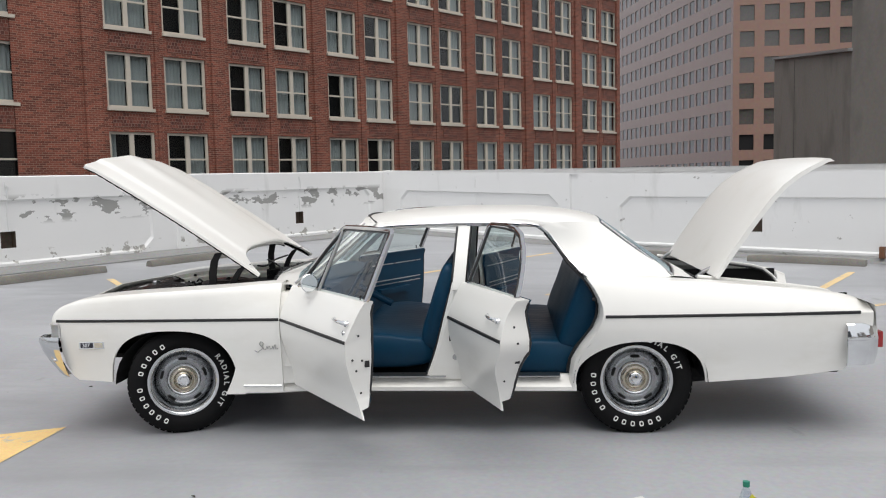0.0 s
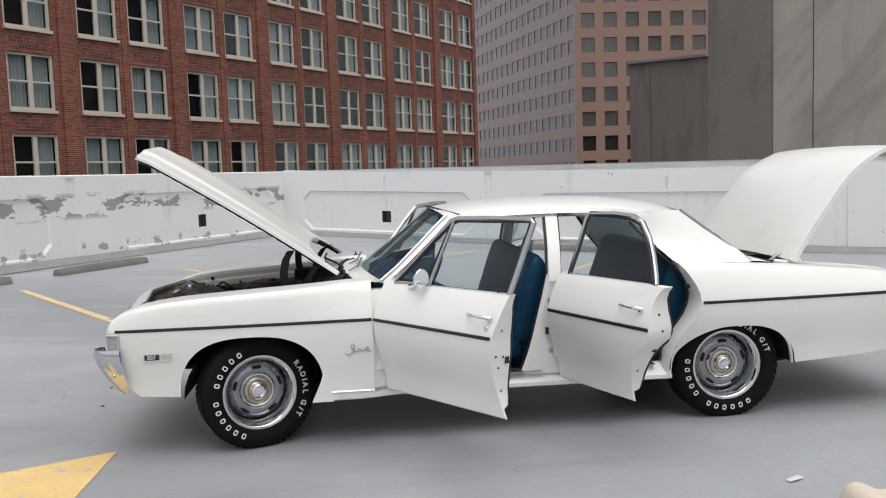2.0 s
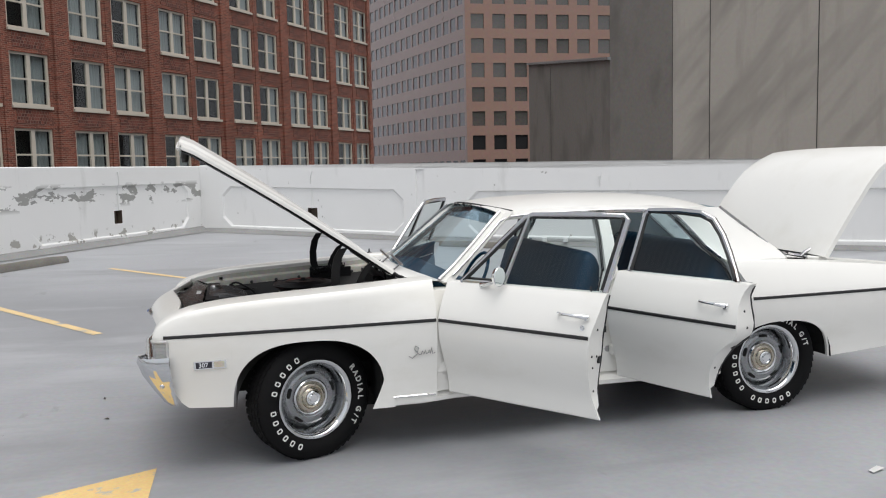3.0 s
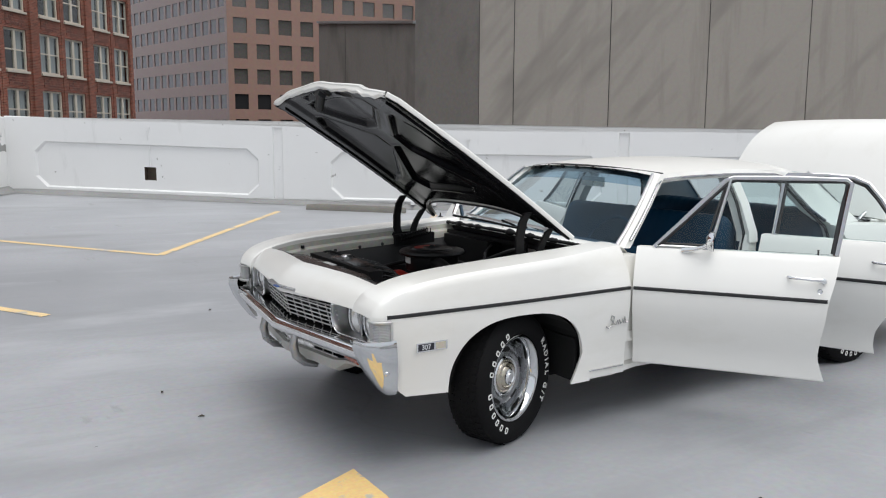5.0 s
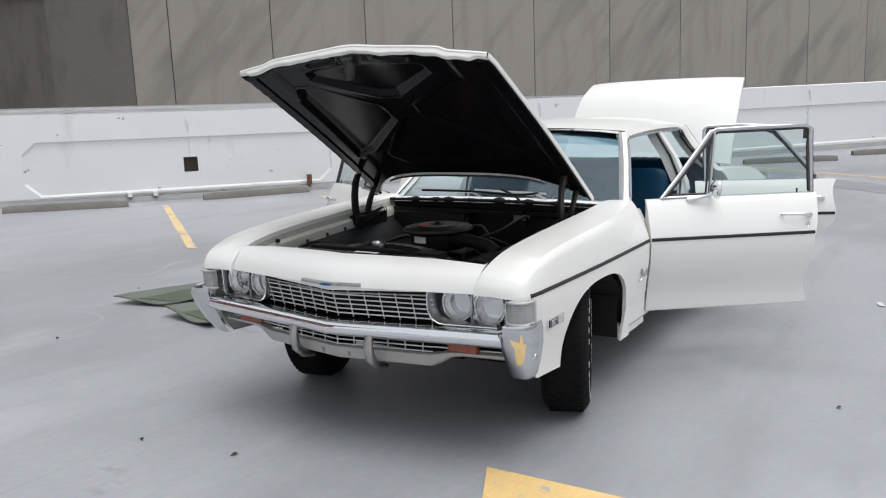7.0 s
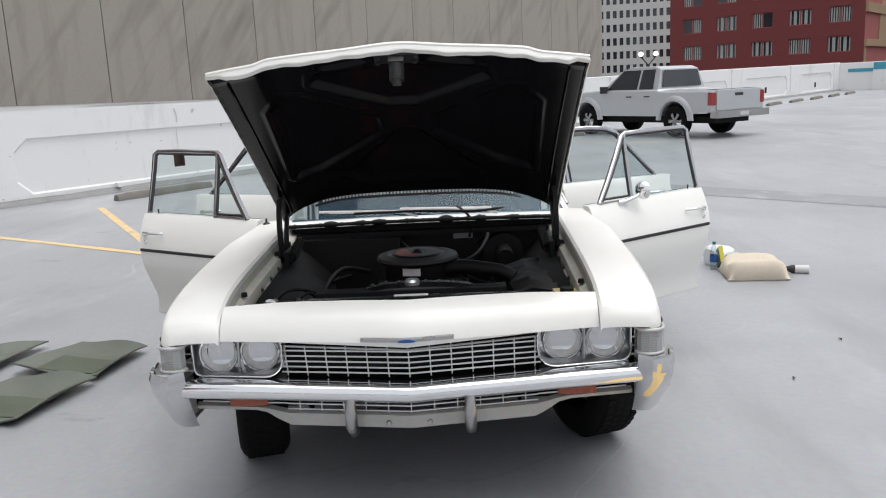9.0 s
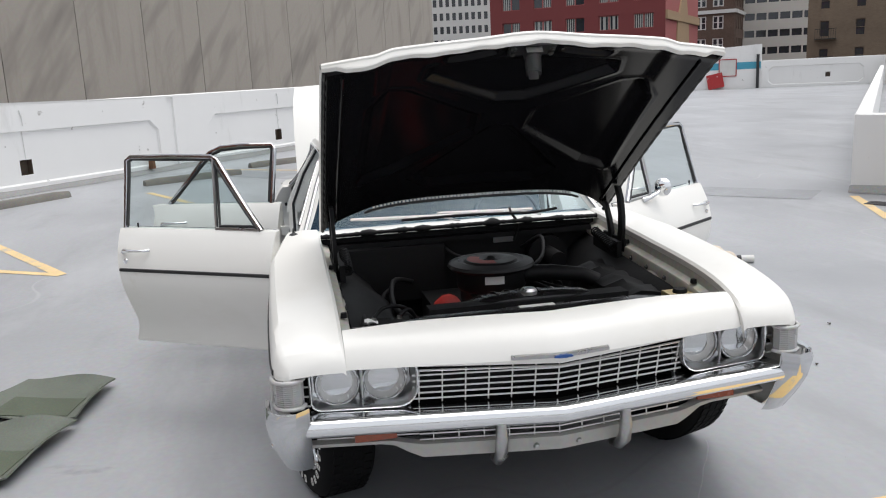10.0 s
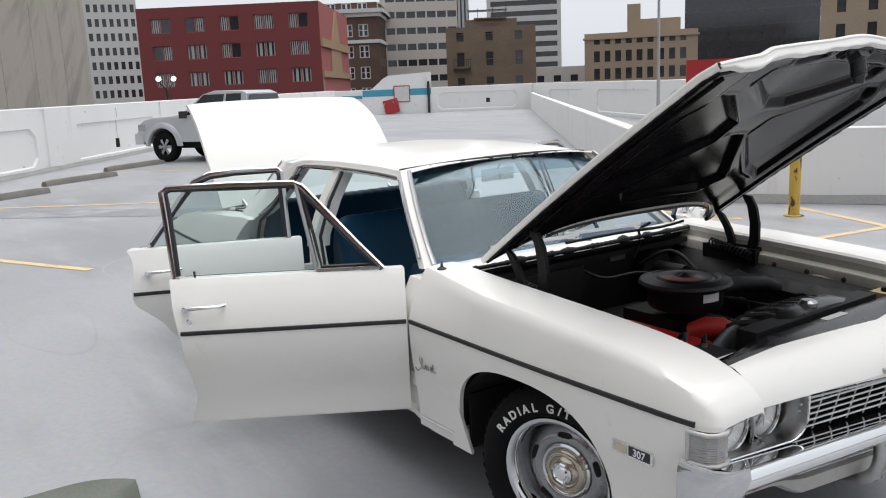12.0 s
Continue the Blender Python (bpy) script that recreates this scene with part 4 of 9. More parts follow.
box(bm, 5.8, 13.0, 2, 10, 7.9, 10.3)
box(bm, 5.8, 7.6, 2, 8, 10.3, 12.4)
box(bm, -0.2, w + 0.2, -0.25, 1, 7.7, 7.96)
part("attic", bm, M_BUFF, buff)
m, w = facing((93.5, -111.4), (76.6, -123.9))
simple_building("dark_glass_tower", "broad dark glass curtain-wall tower", m, w, 60, 16, M_SLATE, 12, 24, 1.6, 2.1, M_DGLASS, -1.0, 1.72, 2.5, 1.1, inset=0.06)
m, w = facing((49.8, -81.7), (40.4, -86.2))
simple_building("beige_block", "plain beige building with few windows", m, w, 9.6, 12, M_BUFF, 3, 4, 0.9, 1.4, M_DGLASS, 1.0, 3.0, 2.6, 2.0, inset=0.15)
# low mixed roofs closing the skyline
for nm, lb, pl, pr, z in (("low_grey_building", "low grey building far down the street", (101, -84), (90, -92), 4.6), ("low_shop_block", "low pale block on the skyline", (120, -95), (104, -110), 3.4)):
    m, w = facing(pl, pr)
    simple_building(nm, lb, m, w, z, 10, M_BAND, 5, 3, 1.2, 1.0, M_DGLASS, -2.0, w / 5, 2.4, w / 10, inset=0.15)

# ---- the white sedan ----
M_PAINT = mat("cream_white_paint", (0.82, 0.812, 0.775), 0.34, scale=1.5, var=0.02, fine=200, bump=0.01, coat=0.35, rvar=0.06)
layered(M_PAINT, (0.745, 0.73, 0.675), 0.52, 0.80, 1.3, (1, 1, 2.5), seed=4.0)
layered(M_PAINT, (0.70, 0.68, 0.61), 0.70, 0.80, 6.0, (1, 1, 0.5), seed=9.0)
M_CHROME = mat("chrome", (0.80, 0.81, 0.82), 0.05, 1.0, scale=6, var=0.06, fine=60, bump=0.012, rvar=0.03)
M_DULL = mat("dull_chrome", (0.45, 0.45, 0.45), 0.3, 1.0, scale=8, var=0.12, fine=60, bump=0.04)
M_BLACKT = mat("black_trim", (0.015, 0.015, 0.016), 0.5)
M_RUBBER = mat("tyre_rubber", (0.008, 0.008, 0.0085), 0.8, spec=0.12, scale=9, var=0.2, fine=90, bump=0.2)
M_LETTER = mat("white_tyre_lettering", (0.72, 0.72, 0.70), 0.7, scale=20, var=0.05)
M_RIM = mat("silver_wheel_paint", (0.30, 0.31, 0.32), 0.26, 0.9, scale=8, var=0.08)
M_CAPB = mat("brassy_cap_metal", (0.50, 0.46, 0.38), 0.22, 1.0, scale=12, var=0.12, fine=60, bump=0.02)
M_WELL = mat("dark_underbody", (0.007, 0.007, 0.007), 0.9, scale=6, var=0.3)
M_BLUE_V = mat("dark_blue_vinyl", (0.005, 0.038, 0.077), 0.42, spec=0.14, scale=5, var=0.14, fine=90, bump=0.12)
M_BLUE_C = mat("blue_carpet", (0.010, 0.03, 0.05), 0.95, scale=8, var=0.25, fine=160, bump=0.4)
M_HEADL = mat("pale_headliner", (0.30, 0.34, 0.36), 0.9, scale=4, var=0.08)
M_HOODU = mat("black_hood_underside", (0.006, 0.006, 0.007), 0.17, scale=4, var=0.3, fine=60, bump=0.0, spec=0.13, rvar=0.04)
M_ENG = mat("engine_bay_black", (0.006, 0.006, 0.0065), 0.55, spec=0.22, scale=7, var=0.4, fine=60, bump=0.2)
M_GLOSSB = mat("gloss_black_enamel", (0.008, 0.008, 0.0085), 0.26, spec=0.5, scale=7, var=0.3, fine=60, bump=0.03)
M_SATIN = mat("satin_black_enamel", (0.007, 0.007, 0.0075), 0.42, spec=0.28, scale=7, var=0.3, fine=60, bump=0.05)
M_ORANGE = mat("engine_red_paint", (0.44, 0.024, 0.015), 0.5, scale=8, var=0.25, fine=60)
M_CGLASS = glass("car_glass", (0.78, 0.85, 0.85), 0.0)
M_SHIELD = glass("tinted_windscreen", (0.72, 0.83, 0.86), 0.03, (0.60, 0.72, 0.78), 4.5)
M_BAND_T = glass("windscreen_shade_band", (0.40, 0.53, 0.64), 0.02)
M_LENS = glass("headlamp_glass", (0.97, 0.97, 0.97), 0.05)
M_REFL = mat("lamp_reflector", (0.88, 0.88, 0.87), 0.25, 0.55, scale=30, var=0.06, fine=90, bump=0.5, stretch=(1, 3.5, 0.5))
M_AMBER = mat("amber_lamp", (0.26, 0.05, 0.015), 0.25, scale=10, var=0.15, coat=0.5)
M_REDL = mat("red_lamp", (0.30, 0.012, 0.012), 0.25, scale=10, var=0.15, coat=0.5)
M_CLEARL = mat("clear_ribbed_lamp", (0.36, 0.36, 0.355), 0.28, 0.0, scale=10, var=0.1)
M_LAMPF = mat("pale_lamp_frame", (0.50, 0.50, 0.49), 0.35, 0.2, scale=10, var=0.1)
M_BLUEB = mat("blue_enamel", (0.02, 0.08, 0.28), 0.3)
M_BADGE = mat("black_badge", (0.02, 0.02, 0.03), 0.3)
M_LABELW = mat("white_paper_label", (0.62, 0.62, 0.6), 0.7)
M_RESV = mat("yellowed_plastic", (0.45, 0.36, 0.18), 0.5)
# off-white paint greyed down: shading below the bumper is put into the colour
M_VAL = mat("shaded_off_white_valance", (0.40, 0.395, 0.37), 0.5, scale=4, var=0.1)
M_LATCH = mat("latch_grey", (0.05, 0.05, 0.05), 0.4, 0.6, scale=8, var=0.2)
M_LEDGE = mat("dusty_inner_fender_paint", (0.42, 0.41, 0.36), 0.6, scale=6, var=0.2, fine=40, bump=0.15)
M_REDMARK = mat("faded_red_print", (0.28, 0.03, 0.02), 0.5, scale=12, var=0.25)
# chrome of the bumper shelf, the recess's dark reflections put into its colour
M_DARKCH = mat("dark_reflection_chrome", (0.17, 0.17, 0.175), 0.14, 1.0, scale=10, var=0.25, fine=60, bump=0.04)
M_GRILLE = mat("bright_grille_metal", (0.70, 0.70, 0.69), 0.36, 0.5, scale=10, var=0.1)
M_CHROMED = mat("weathered_chrome", (0.64, 0.65, 0.66), 0.06, 1.0, scale=7, var=0.08, fine=60, bump=0.012, rvar=0.04)
M_FRAME = mat("window_frame_metal", (0.46, 0.46, 0.47), 0.10, 1.0, scale=8, var=0.1, fine=60, bump=0.02, rvar=0.04)
M_CREAMB = mat("cream_badge_field", (0.50, 0.47, 0.38), 0.4, scale=20, var=0.15)

car = empty("vintage_sedan", "white four-door vintage sedan with open doors, hood and trunk", "car")

Y_MAX = [(-2.365, 0.935), (-2.353, 0.962), (-2.325, 0.984), (-2.28, 0.995), (-2.2, 1.0), (-1.5, 1.012), (-0.8, 1.008), (0.3, 1.014), (1.0, 1.022), (1.3, 1.024), (1.7, 1.012), (2.3, 0.985), (2.95, 0.93)]
Z_TOP = [(-2.365, 0.757), (-2.359, 0.785), (-2.342, 0.812), (-2.305, 0.845), (-2.24, 0.873), (-2.13, 0.902), (-1.94, 0.926), (-1.55, 0.95), (-1.17, 0.97), (-0.79, 0.99), (0.3, 0.985), (0.95, 0.985), (1.17, 1.0), (1.4, 0.99), (2.03, 0.95), (2.45, 0.91), (2.8, 0.855), (2.95, 0.80)]
Z_CREASE = 0.765


TUCK = [(0.25, 0.092), (0.34, 0.087), (0.40, 0.081), (0.45, 0.071), (0.50, 0.054), (0.55, 0.036), (0.60, 0.021), (0.65, 0.008), (0.70, 0.001), (0.765, 0.0)]
TUCK_SHARE = [(-2.0, 0.50), (-1.2, 0.46), (-0.80, 0.42), (-0.77, 1.0), (1.0, 1.0), (1.6, 0.8), (2.6, 0.7)]


def side_y(x, z):
    """Half width of the body's flank: widest at the crease, tucked under towards the sill, leaning in above."""
    y = smooth_interp(x, Y_MAX)
    if z <= Z_CREASE:
        return y - smooth_interp(z, TUCK) * interp(x, TUCK_SHARE)
    g = (z - Z_CREASE) / max(0.02, smooth_interp(x, Z_TOP) - Z_CREASE)
    soft = smooth_interp(g, [(0, 0), (0.10, 0.005), (0.25, 0.016), (0.52, 0.041), (0.75, 0.068), (0.92, 0.090), (1.0, 0.106)])
    crisp = smooth_interp(g, [(0, 0), (0.25, 0.003), (0.50, 0.008), (0.75, 0.014), (0.90, 0.022), (1.0, 0.040)])
    k = max(0.0, min(1.0, (-0.80 - x) / 0.5))
    return y - soft + (soft - crisp) * k


def arch(x, x0, x1, z0, h):
    """Rounded wheel opening."""
    u = min(1.0, abs(x - (x0 + x1) / 2) / ((x1 - x0) / 2))
    return z0 + h * (1 - u ** 2.6) ** (1 / 2.6)


def arch_stations(x0, x1, n=44):
    return [(x0 + x1) / 2 - (x1 - x0) / 2 * math.cos(math.pi * k / n) for k in range(n + 1)]


def flank_ring(x, z_low, s, inner, lip=0.020, bend=None):
    """From the turned-in lower edge up over the shoulder to an inner edge."""
    zt = smooth_interp(x, Z_TOP)
    pts = []
    zc = min(Z_CREASE, zt - 0.004)
    z_low = min(z_low, zc - 0.004)
    zs = [z_low + (zc - z_low) * f for f in (0, 0.2, 0.4, 0.6, 0.8, 0.95, 1.0)] + [zc + (zt - zc) * g for g in (0.06, 0.25, 0.5, 0.75, 0.9, 1.0)]
    pts.append((side_y(x, z_low) - lip, z_low + 0.004))
    pts += [(side_y(x, z), z) for z in zs]
    y1 = pts[-1][0]
    pts.append(((y1 + inner) / 2, zt + 0.006))
    pts.append((inner + 0.012, zt + 0.004))
    pts.append((inner, zt - 0.006))
    pts.append((inner, zt - 0.05))
    return [((bend(x, z) if bend else x), s * y, z) for y, z in pts]


F_LOW = [(-2.365, 0.75), (-2.286, 0.75), (-2.282, 0.55), (-2.26, 0.46), (-2.23, 0.40), (-2.19, 0.365), (-1.957, 0.35), (-1.10, 0.285), (-0.80, 0.28)]
Q_LOW = [(1.07, 0.28), (1.09, 0.285), (1.905, 0.33), (2.42, 0.36), (2.76, 0.395), (2.83, 0.47), (2.92, 0.56)]


def fender_low(x):
    return arch(x, -1.955, -1.105, 0.33, 0.366) if -1.954 < x < -1.106 else interp(x, F_LOW)


def quarter_low(x):
    return arch(x, 1.092, 1.905, 0.30, 0.304) if 1.093 < x < 1.904 else interp(x, Q_LOW)


def stations(table, extra):
    return sorted({r[0] for r in table} | set(extra))


def fender(s):
    bm = bmesh.new()
    rings = [flank_ring(x, fender_low(x), s, 0.745) for x in stations(F_LOW, arange(-2.365, -0.8, 40) + arch_stations(-1.955, -1.105) + [-2.362, -2.357, -2.35, -2.34, -2.325, -2.30])]
    loft(bm, rings)
    front = rings[0]
    loft(bm, [[front[7], front[-4]], [(-2.33, front[7][1], 0.745), (-2.31, front[-4][1], 0.742)]])
    loft(bm, [[(p[0], p[1], p[2]), (p[0] - 0.004, s * 0.80, p[2])] for p in rings[-1][1:14]])
    return part("fender", bm, M_PAINT, car, smooth=32)


def door_cut(z):
    return smooth_interp(z, [(0.25, 1.07), (0.42, 1.075), (0.52, 1.11), (0.62, 1.19), (0.72, 1.25), (0.80, 1.265), (0.9, 1.235), (1.0, 1.17), (1.1, 1.10)])


def quarter(s):
    bm = bmesh.new()
    def bend(x, z):
        k = max(0.0, 1 - (x - 1.07) / 0.45)
        return x + (door_cut(z) - 1.07) * k
    rings = [flank_ring(x, quarter_low(x), s, 0.735, bend=bend) for x in stations(Q_LOW, arange(1.07, 2.92, 44) + arch_stations(1.092, 1.905))]
    loft(bm, rings)
    # door jamb turning in behind the cut
    outer = rings[0][1:14]
    jam = [[p, (p[0] - 0.012, p[1] - s * 0.03, p[2]), (p[0] - 0.018, s * 0.88, p[2]), (p[0] - 0.004, s * 0.80, p[2])] for p in outer]
    loft(bm, jam)
    return part("quarter_panel", bm, M_PAINT, car, smooth=32)


for s in (-1, 1):
    fender(s)
    quarter(s)

# sills
for s in (-1, 1):
    bm = bmesh.new()
    rings = []
    for x in arange(-1.10, 1.10, 10):
        y = side_y(x, 0.30)
        rings.append([(x, s * a, z) for a, z in ((0.80, 0.27), (y - 0.03, 0.265), (y - 0.004, 0.275), (y - 0.004, 0.30), (y - 0.05, 0.335), (0.86, 0.345), (0.84, 0.36), (0.80, 0.36))])
    loft(bm, rings, closed=True, cap=True)
    sill = part("sill", bm, M_PAINT, car, smooth=30)
    for xa, xb in ((-0.72, 0.26), (0.44, 1.0)):
        part("scuff_plate", rounded_box(xa, xb, s * 0.91 if s < 0 else 0.80, s * 0.80 if s < 0 else 0.91, 0.361, 0.368, 0.003, 1), M_DULL, sill, "ribbed metal scuff plate")
    bm = bmesh.new()
    rows_ = []
    for z, xe in ((0.455, -1.108), (0.425, -1.116), (0.39, -1.128), (0.35, -1.145), (0.31, -1.163), (0.285, -1.176), (0.268, -1.182)):
        rows_.append([(xe + 0.006, s * (side_y(-1.14, max(z, 0.285)) - 0.014), z)] + [(x, s * (side_y(x, max(z, 0.285)) + 0.003), z) for x in (xe, xe + 0.006, 0.6 * xe - 0.4 * 1.05, -1.05)])
    loft(bm, rows_)
    part("fender_corner", bm, M_PAINT, car, "white lower fender corner behind the wheel", smooth=35)
    bm = bmesh.new()
    box(bm, -1.122, -1.106, *sorted((s * 0.55, s * 0.925)), 0.262, 0.50)
    part("splash_shield", bm, M_WELL, car)
    bm = bmesh.new()
    y = side_y(-0.95, 0.33) + 0.004
    tube(bm, [(-1.06, s * y, 0.325), (-0.81, s * y, 0.325)], 0.006, 6)
    part("moulding", bm, M_CHROME, car, "thin bright lower moulding")

# black side stripe
def stripe(xa, xb, s, parent, origin=(0, 0, 0)):
    bm = bmesh.new()
    rings = []
    for x in arange(xa, xb, 14):
        y = side_y(x, Z_CREASE) + 0.004
        rings.append([(x - origin[0], s * yy - origin[1], z - origin[2]) for yy, z in ((y - 0.01, 0.755), (y, 0.758), (y + 0.002, 0.766), (y, 0.774), (y - 0.01, 0.777))])
    loft(bm, rings, closed=True, cap=True)
    return part("stripe", bm, M_BLACKT, parent, "black side moulding", smooth=40)

for s in (-1, 1):
    stripe(-2.303, -0.805, s, car)
    stripe(1.275, 2.84, s, car)

# roof
R_C = [(-0.30, 1.388), (-0.2, 1.405), (0.0, 1.427), (0.4, 1.44), (0.8, 1.434), (1.05, 1.41), (1.2, 1.38), (1.29, 1.352)]
R_E = [(-0.30, 1.352), (0.0, 1.372), (0.4, 1.378), (0.8, 1.368), (1.05, 1.345), (1.29, 1.30)]
R_W = [(-0.30, 0.645), (0.0, 0.66), (0.6, 0.668), (1.0, 0.655), (1.29, 0.61)]


def roof_ring(x, drop=0.0):
    c, e, w = smooth_interp(x, R_C), smooth_interp(x, R_E), smooth_interp(x, R_W)
    pts = []
    for i in range(-10, 11):
        k = i / 10
        y = w * math.copysign(abs(k) ** 0.8, k)
        z = c - (c - e) * abs(y / w) ** 3
        xx = x - 0.045 * (1 - (y / w) ** 2) * max(0.0, min(1.0, (0.1 - x) / 0.4)) + 0.03 * (1 - (y / w) ** 2) * max(0.0, min(1.0, (x - 0.9) / 0.39))
        pts.append((xx, y, z - drop))
    if drop == 0:
        pts = [(x, -w - 0.016, e - 0.028)] + pts + [(x, w + 0.016, e - 0.028)]
    return pts

bm = bmesh.new()
loft(bm, [roof_ring(x) for x in arange(-0.30, 1.29, 22)])
roof = part("roof", bm, M_PAINT, car, smooth=30)
bm = bmesh.new()
loft(bm, [roof_ring(x, 0.045) for x in arange(-0.27, 1.25, 14)])
part("headliner", bm, M_HEADL, roof, "pale blue-grey headliner", smooth=40)
for s in (-1, 1):
    bm = bmesh.new()
    rings = []
    for x in arange(-0.26, 0.98, 16):
        e, w = smooth_interp(x, R_E), smooth_interp(x, R_W)
        rings.append([(x, s * y, z) for y, z in ((w + 0.02, e - 0.03), (w + 0.016, e - 0.05), (w - 0.03, e - 0.055), (w - 0.045, e - 0.01))])
    loft(bm, rings, closed=True, cap=True)
    part("roof_rail", bm, M_PAINT, roof, smooth=30)
    bm = bmesh.new()
    tube(bm, [(-0.655, s * 0.842, 1.0), (-0.55, s * 0.803, 1.085), (-0.43, s * 0.757, 1.192), (-0.31, s * 0.703, 1.302)] + [(x, s * (smooth_interp(x, R_W) + 0.024), smooth_interp(x, R_E) - 0.030) for x in arange(-0.24, 0.80, 12)] + [(0.88, s * 0.692, 1.322), (0.945, s * 0.70, 1.268), (1.0, s * 0.729, 1.20), (1.07, s * 0.790, 1.102), (1.14, s * 0.85, 1.03)], 0.008, 6)
    part("drip_rail", bm, M_FRAME, roof, "bright drip rail")

# pillars
POST_FRONT = [(0.345, 0.125), (0.47, 0.175), (0.60, 0.215), (0.73, 0.248), (0.85, 0.281), (0.975, 0.311)]


def pillar(name, path, material, parent, width, depth, s):
    bm = bmesh.new()
    rings = []
    for x, y, z in path:
        rings.append([(x - width / 2, s * y, z), (x + width / 2, s * y, z), (x + width / 2, s * (y - depth), z), (x - width / 2, s * (y - depth), z)])
    loft(bm, rings, closed=True, cap=True)
    bevel(bm, 0.008, 2)
    return part(name, bm, material, parent, smooth=35)

for s in (-1, 1):
    bm = bmesh.new()
    rings = []
    for x, y, z in ((-0.70, 0.84, 0.96), (-0.60, 0.80, 1.045), (-0.45, 0.745, 1.18), (-0.32, 0.69, 1.30), (-0.24, 0.655, 1.362)):
        rings.append([(x - 0.035, s * (y - 0.02), z), (x - 0.01, s * (y + 0.012), z), (x + 0.035, s * (y + 0.012), z - 0.004), (x + 0.05, s * (y - 0.03), z - 0.01), (x, s * (y - 0.05), z)])
    loft(bm, rings, closed=True, cap=True)
    part("windscreen_pillar", bm, M_PAINT, car, smooth=40)
    bm = bmesh.new()
    tube(bm, [(-0.735, s * 0.815, 0.975), (-0.635, s * 0.782, 1.05), (-0.485, s * 0.728, 1.185), (-0.355, s * 0.672, 1.305), (-0.29, s * 0.64, 1.36)], 0.011, 6)
    part("windscreen_trim", bm, M_DULL, car, "bright windscreen trim")
    pillar("centre_pillar", [(0.352, 0.90, 0.93), (0.358, 0.89, 0.985), (0.375, 0.80, 1.17), (0.39, 0.685, 1.34)], M_PAINT, car, 0.078, 0.10, s)
    for dx in (-0.045, 0.045):
        bm = bmesh.new()
        low = [(smooth_interp(z, POST_FRONT) - 0.004 if dx < 0 else 0.42 + 0.03 * (1.0 - z), s * 0.858, z) for z in (0.37, 0.48, 0.60, 0.72, 0.85)]
        tube(bm, low + [(0.356 + dx, s * 0.855, 0.985), (0.374 + dx, s * 0.775, 1.17), (0.389 + dx, s * 0.672, 1.33)], 0.009, 6)
        part("pillar_seal", bm, M_BLACKT, car, "black rubber pillar seal", smooth=60)
    bm = bmesh.new()
    tube(bm, [(door_cut(z) - 0.022, s * 0.845, z) for z in arange(0.38, 0.98, 14)] + [(1.06, s * 0.785, 1.085), (0.99, s * 0.715, 1.19), (0.92, s * 0.672, 1.275)], 0.010, 6)
    part("opening_seal", bm, M_BLACKT, car, "black rubber door opening seal", smooth=60)
    # rear roof pillar, a broad curved panel
    bm = bmesh.new()
    fr = [(0.86, 0.675, 1.335), (0.93, 0.68, 1.285), (1.0, 0.715, 1.2), (1.07, 0.775, 1.10), (1.13, 0.835, 1.035), (1.19, 0.885, 0.995)]
    bk = [(1.29, 0.605, 1.335), (1.36, 0.615, 1.285), (1.46, 0.635, 1.21), (1.57, 0.66, 1.13), (1.67, 0.69, 1.055), (1.74, 0.735, 0.975)]
    rings = []
    for a, b in zip(fr, bk):
        ring = [(a[0] - 0.01, s * (a[1] - 0.06), a[2] - 0.01)]
        for k in arange(0, 1, 8):
            bulge = 0.035 * math.sin(math.pi * k) + 0.0
            ring.append((a[0] + (b[0] - a[0]) * k, s * (a[1] + (b[1] - a[1]) * k + bulge * 0.8), a[2] + (b[2] - a[2]) * k + bulge * 0.25))
        rings.append(ring)
    top = [(0.70, s * 0.62, 1.34)] + [(0.70 + 0.6 * k, s * (smooth_interp(0.70 + 0.6 * k, R_W) + 0.004), smooth_interp(0.70 + 0.6 * k, R_E) - 0.004) for k in arange(0, 1, 8)]
    loft(bm, [top] + rings)
    part("rear_pillar", bm, M_PAINT, car, smooth=40)
    # rear-door opening edge trim
    bm = bmesh.new()
    tube(bm, [(0.41, s * 0.685, 1.338), (0.75, s * 0.69, 1.336), (0.86, s * 0.678, 1.325), (0.93, s * 0.683, 1.28), (1.0, s * 0.718, 1.195), (1.07, s * 0.778, 1.095), (1.15, s * 0.86, 1.02)], 0.011, 6)
    part("opening_trim", bm, M_FRAME, car, "bright door opening trim")

# windscreen and rear window
def sheet(name, fn, n, m, material, parent, label="", solidify=0.0):
    bm = bmesh.new()
    loft(bm, [[fn(i / n, j / m) for j in range(m + 1)] for i in range(n + 1)])
    if solidify:
        solid(bm, solidify)
    return part(name, bm, material, parent, label, smooth=50)

def shield(k, j):
    y0, y1 = 0.80, 0.645
    y = (y0 + (y1 - y0) * k) * (2 * j - 1)
    q = (2 * j - 1) ** 2
    return (-0.855 + 0.16 * q + (0.525 - 0.095 * q + 0.06 * q) * k, y, 0.965 + 0.03 * (1 - q) + (0.415 - 0.02 * (1 - q) - 0.025 * q) * k)

ws_ob = sheet("windscreen", shield, 8, 14, M_SHIELD, car, "blue-tinted curved windscreen")
ws_ob.visible_shadow = False
sb = sheet("shade_band", lambda k, j: tuple(Vector(shield(0.80 + 0.185 * k, 0.02 + 0.96 * j)) + Vector((0.004, 0, -0.003))), 3, 14, M_BAND_T, ws_ob, "dark blue shade band")
sb.visible_shadow = False
bm = bmesh.new()
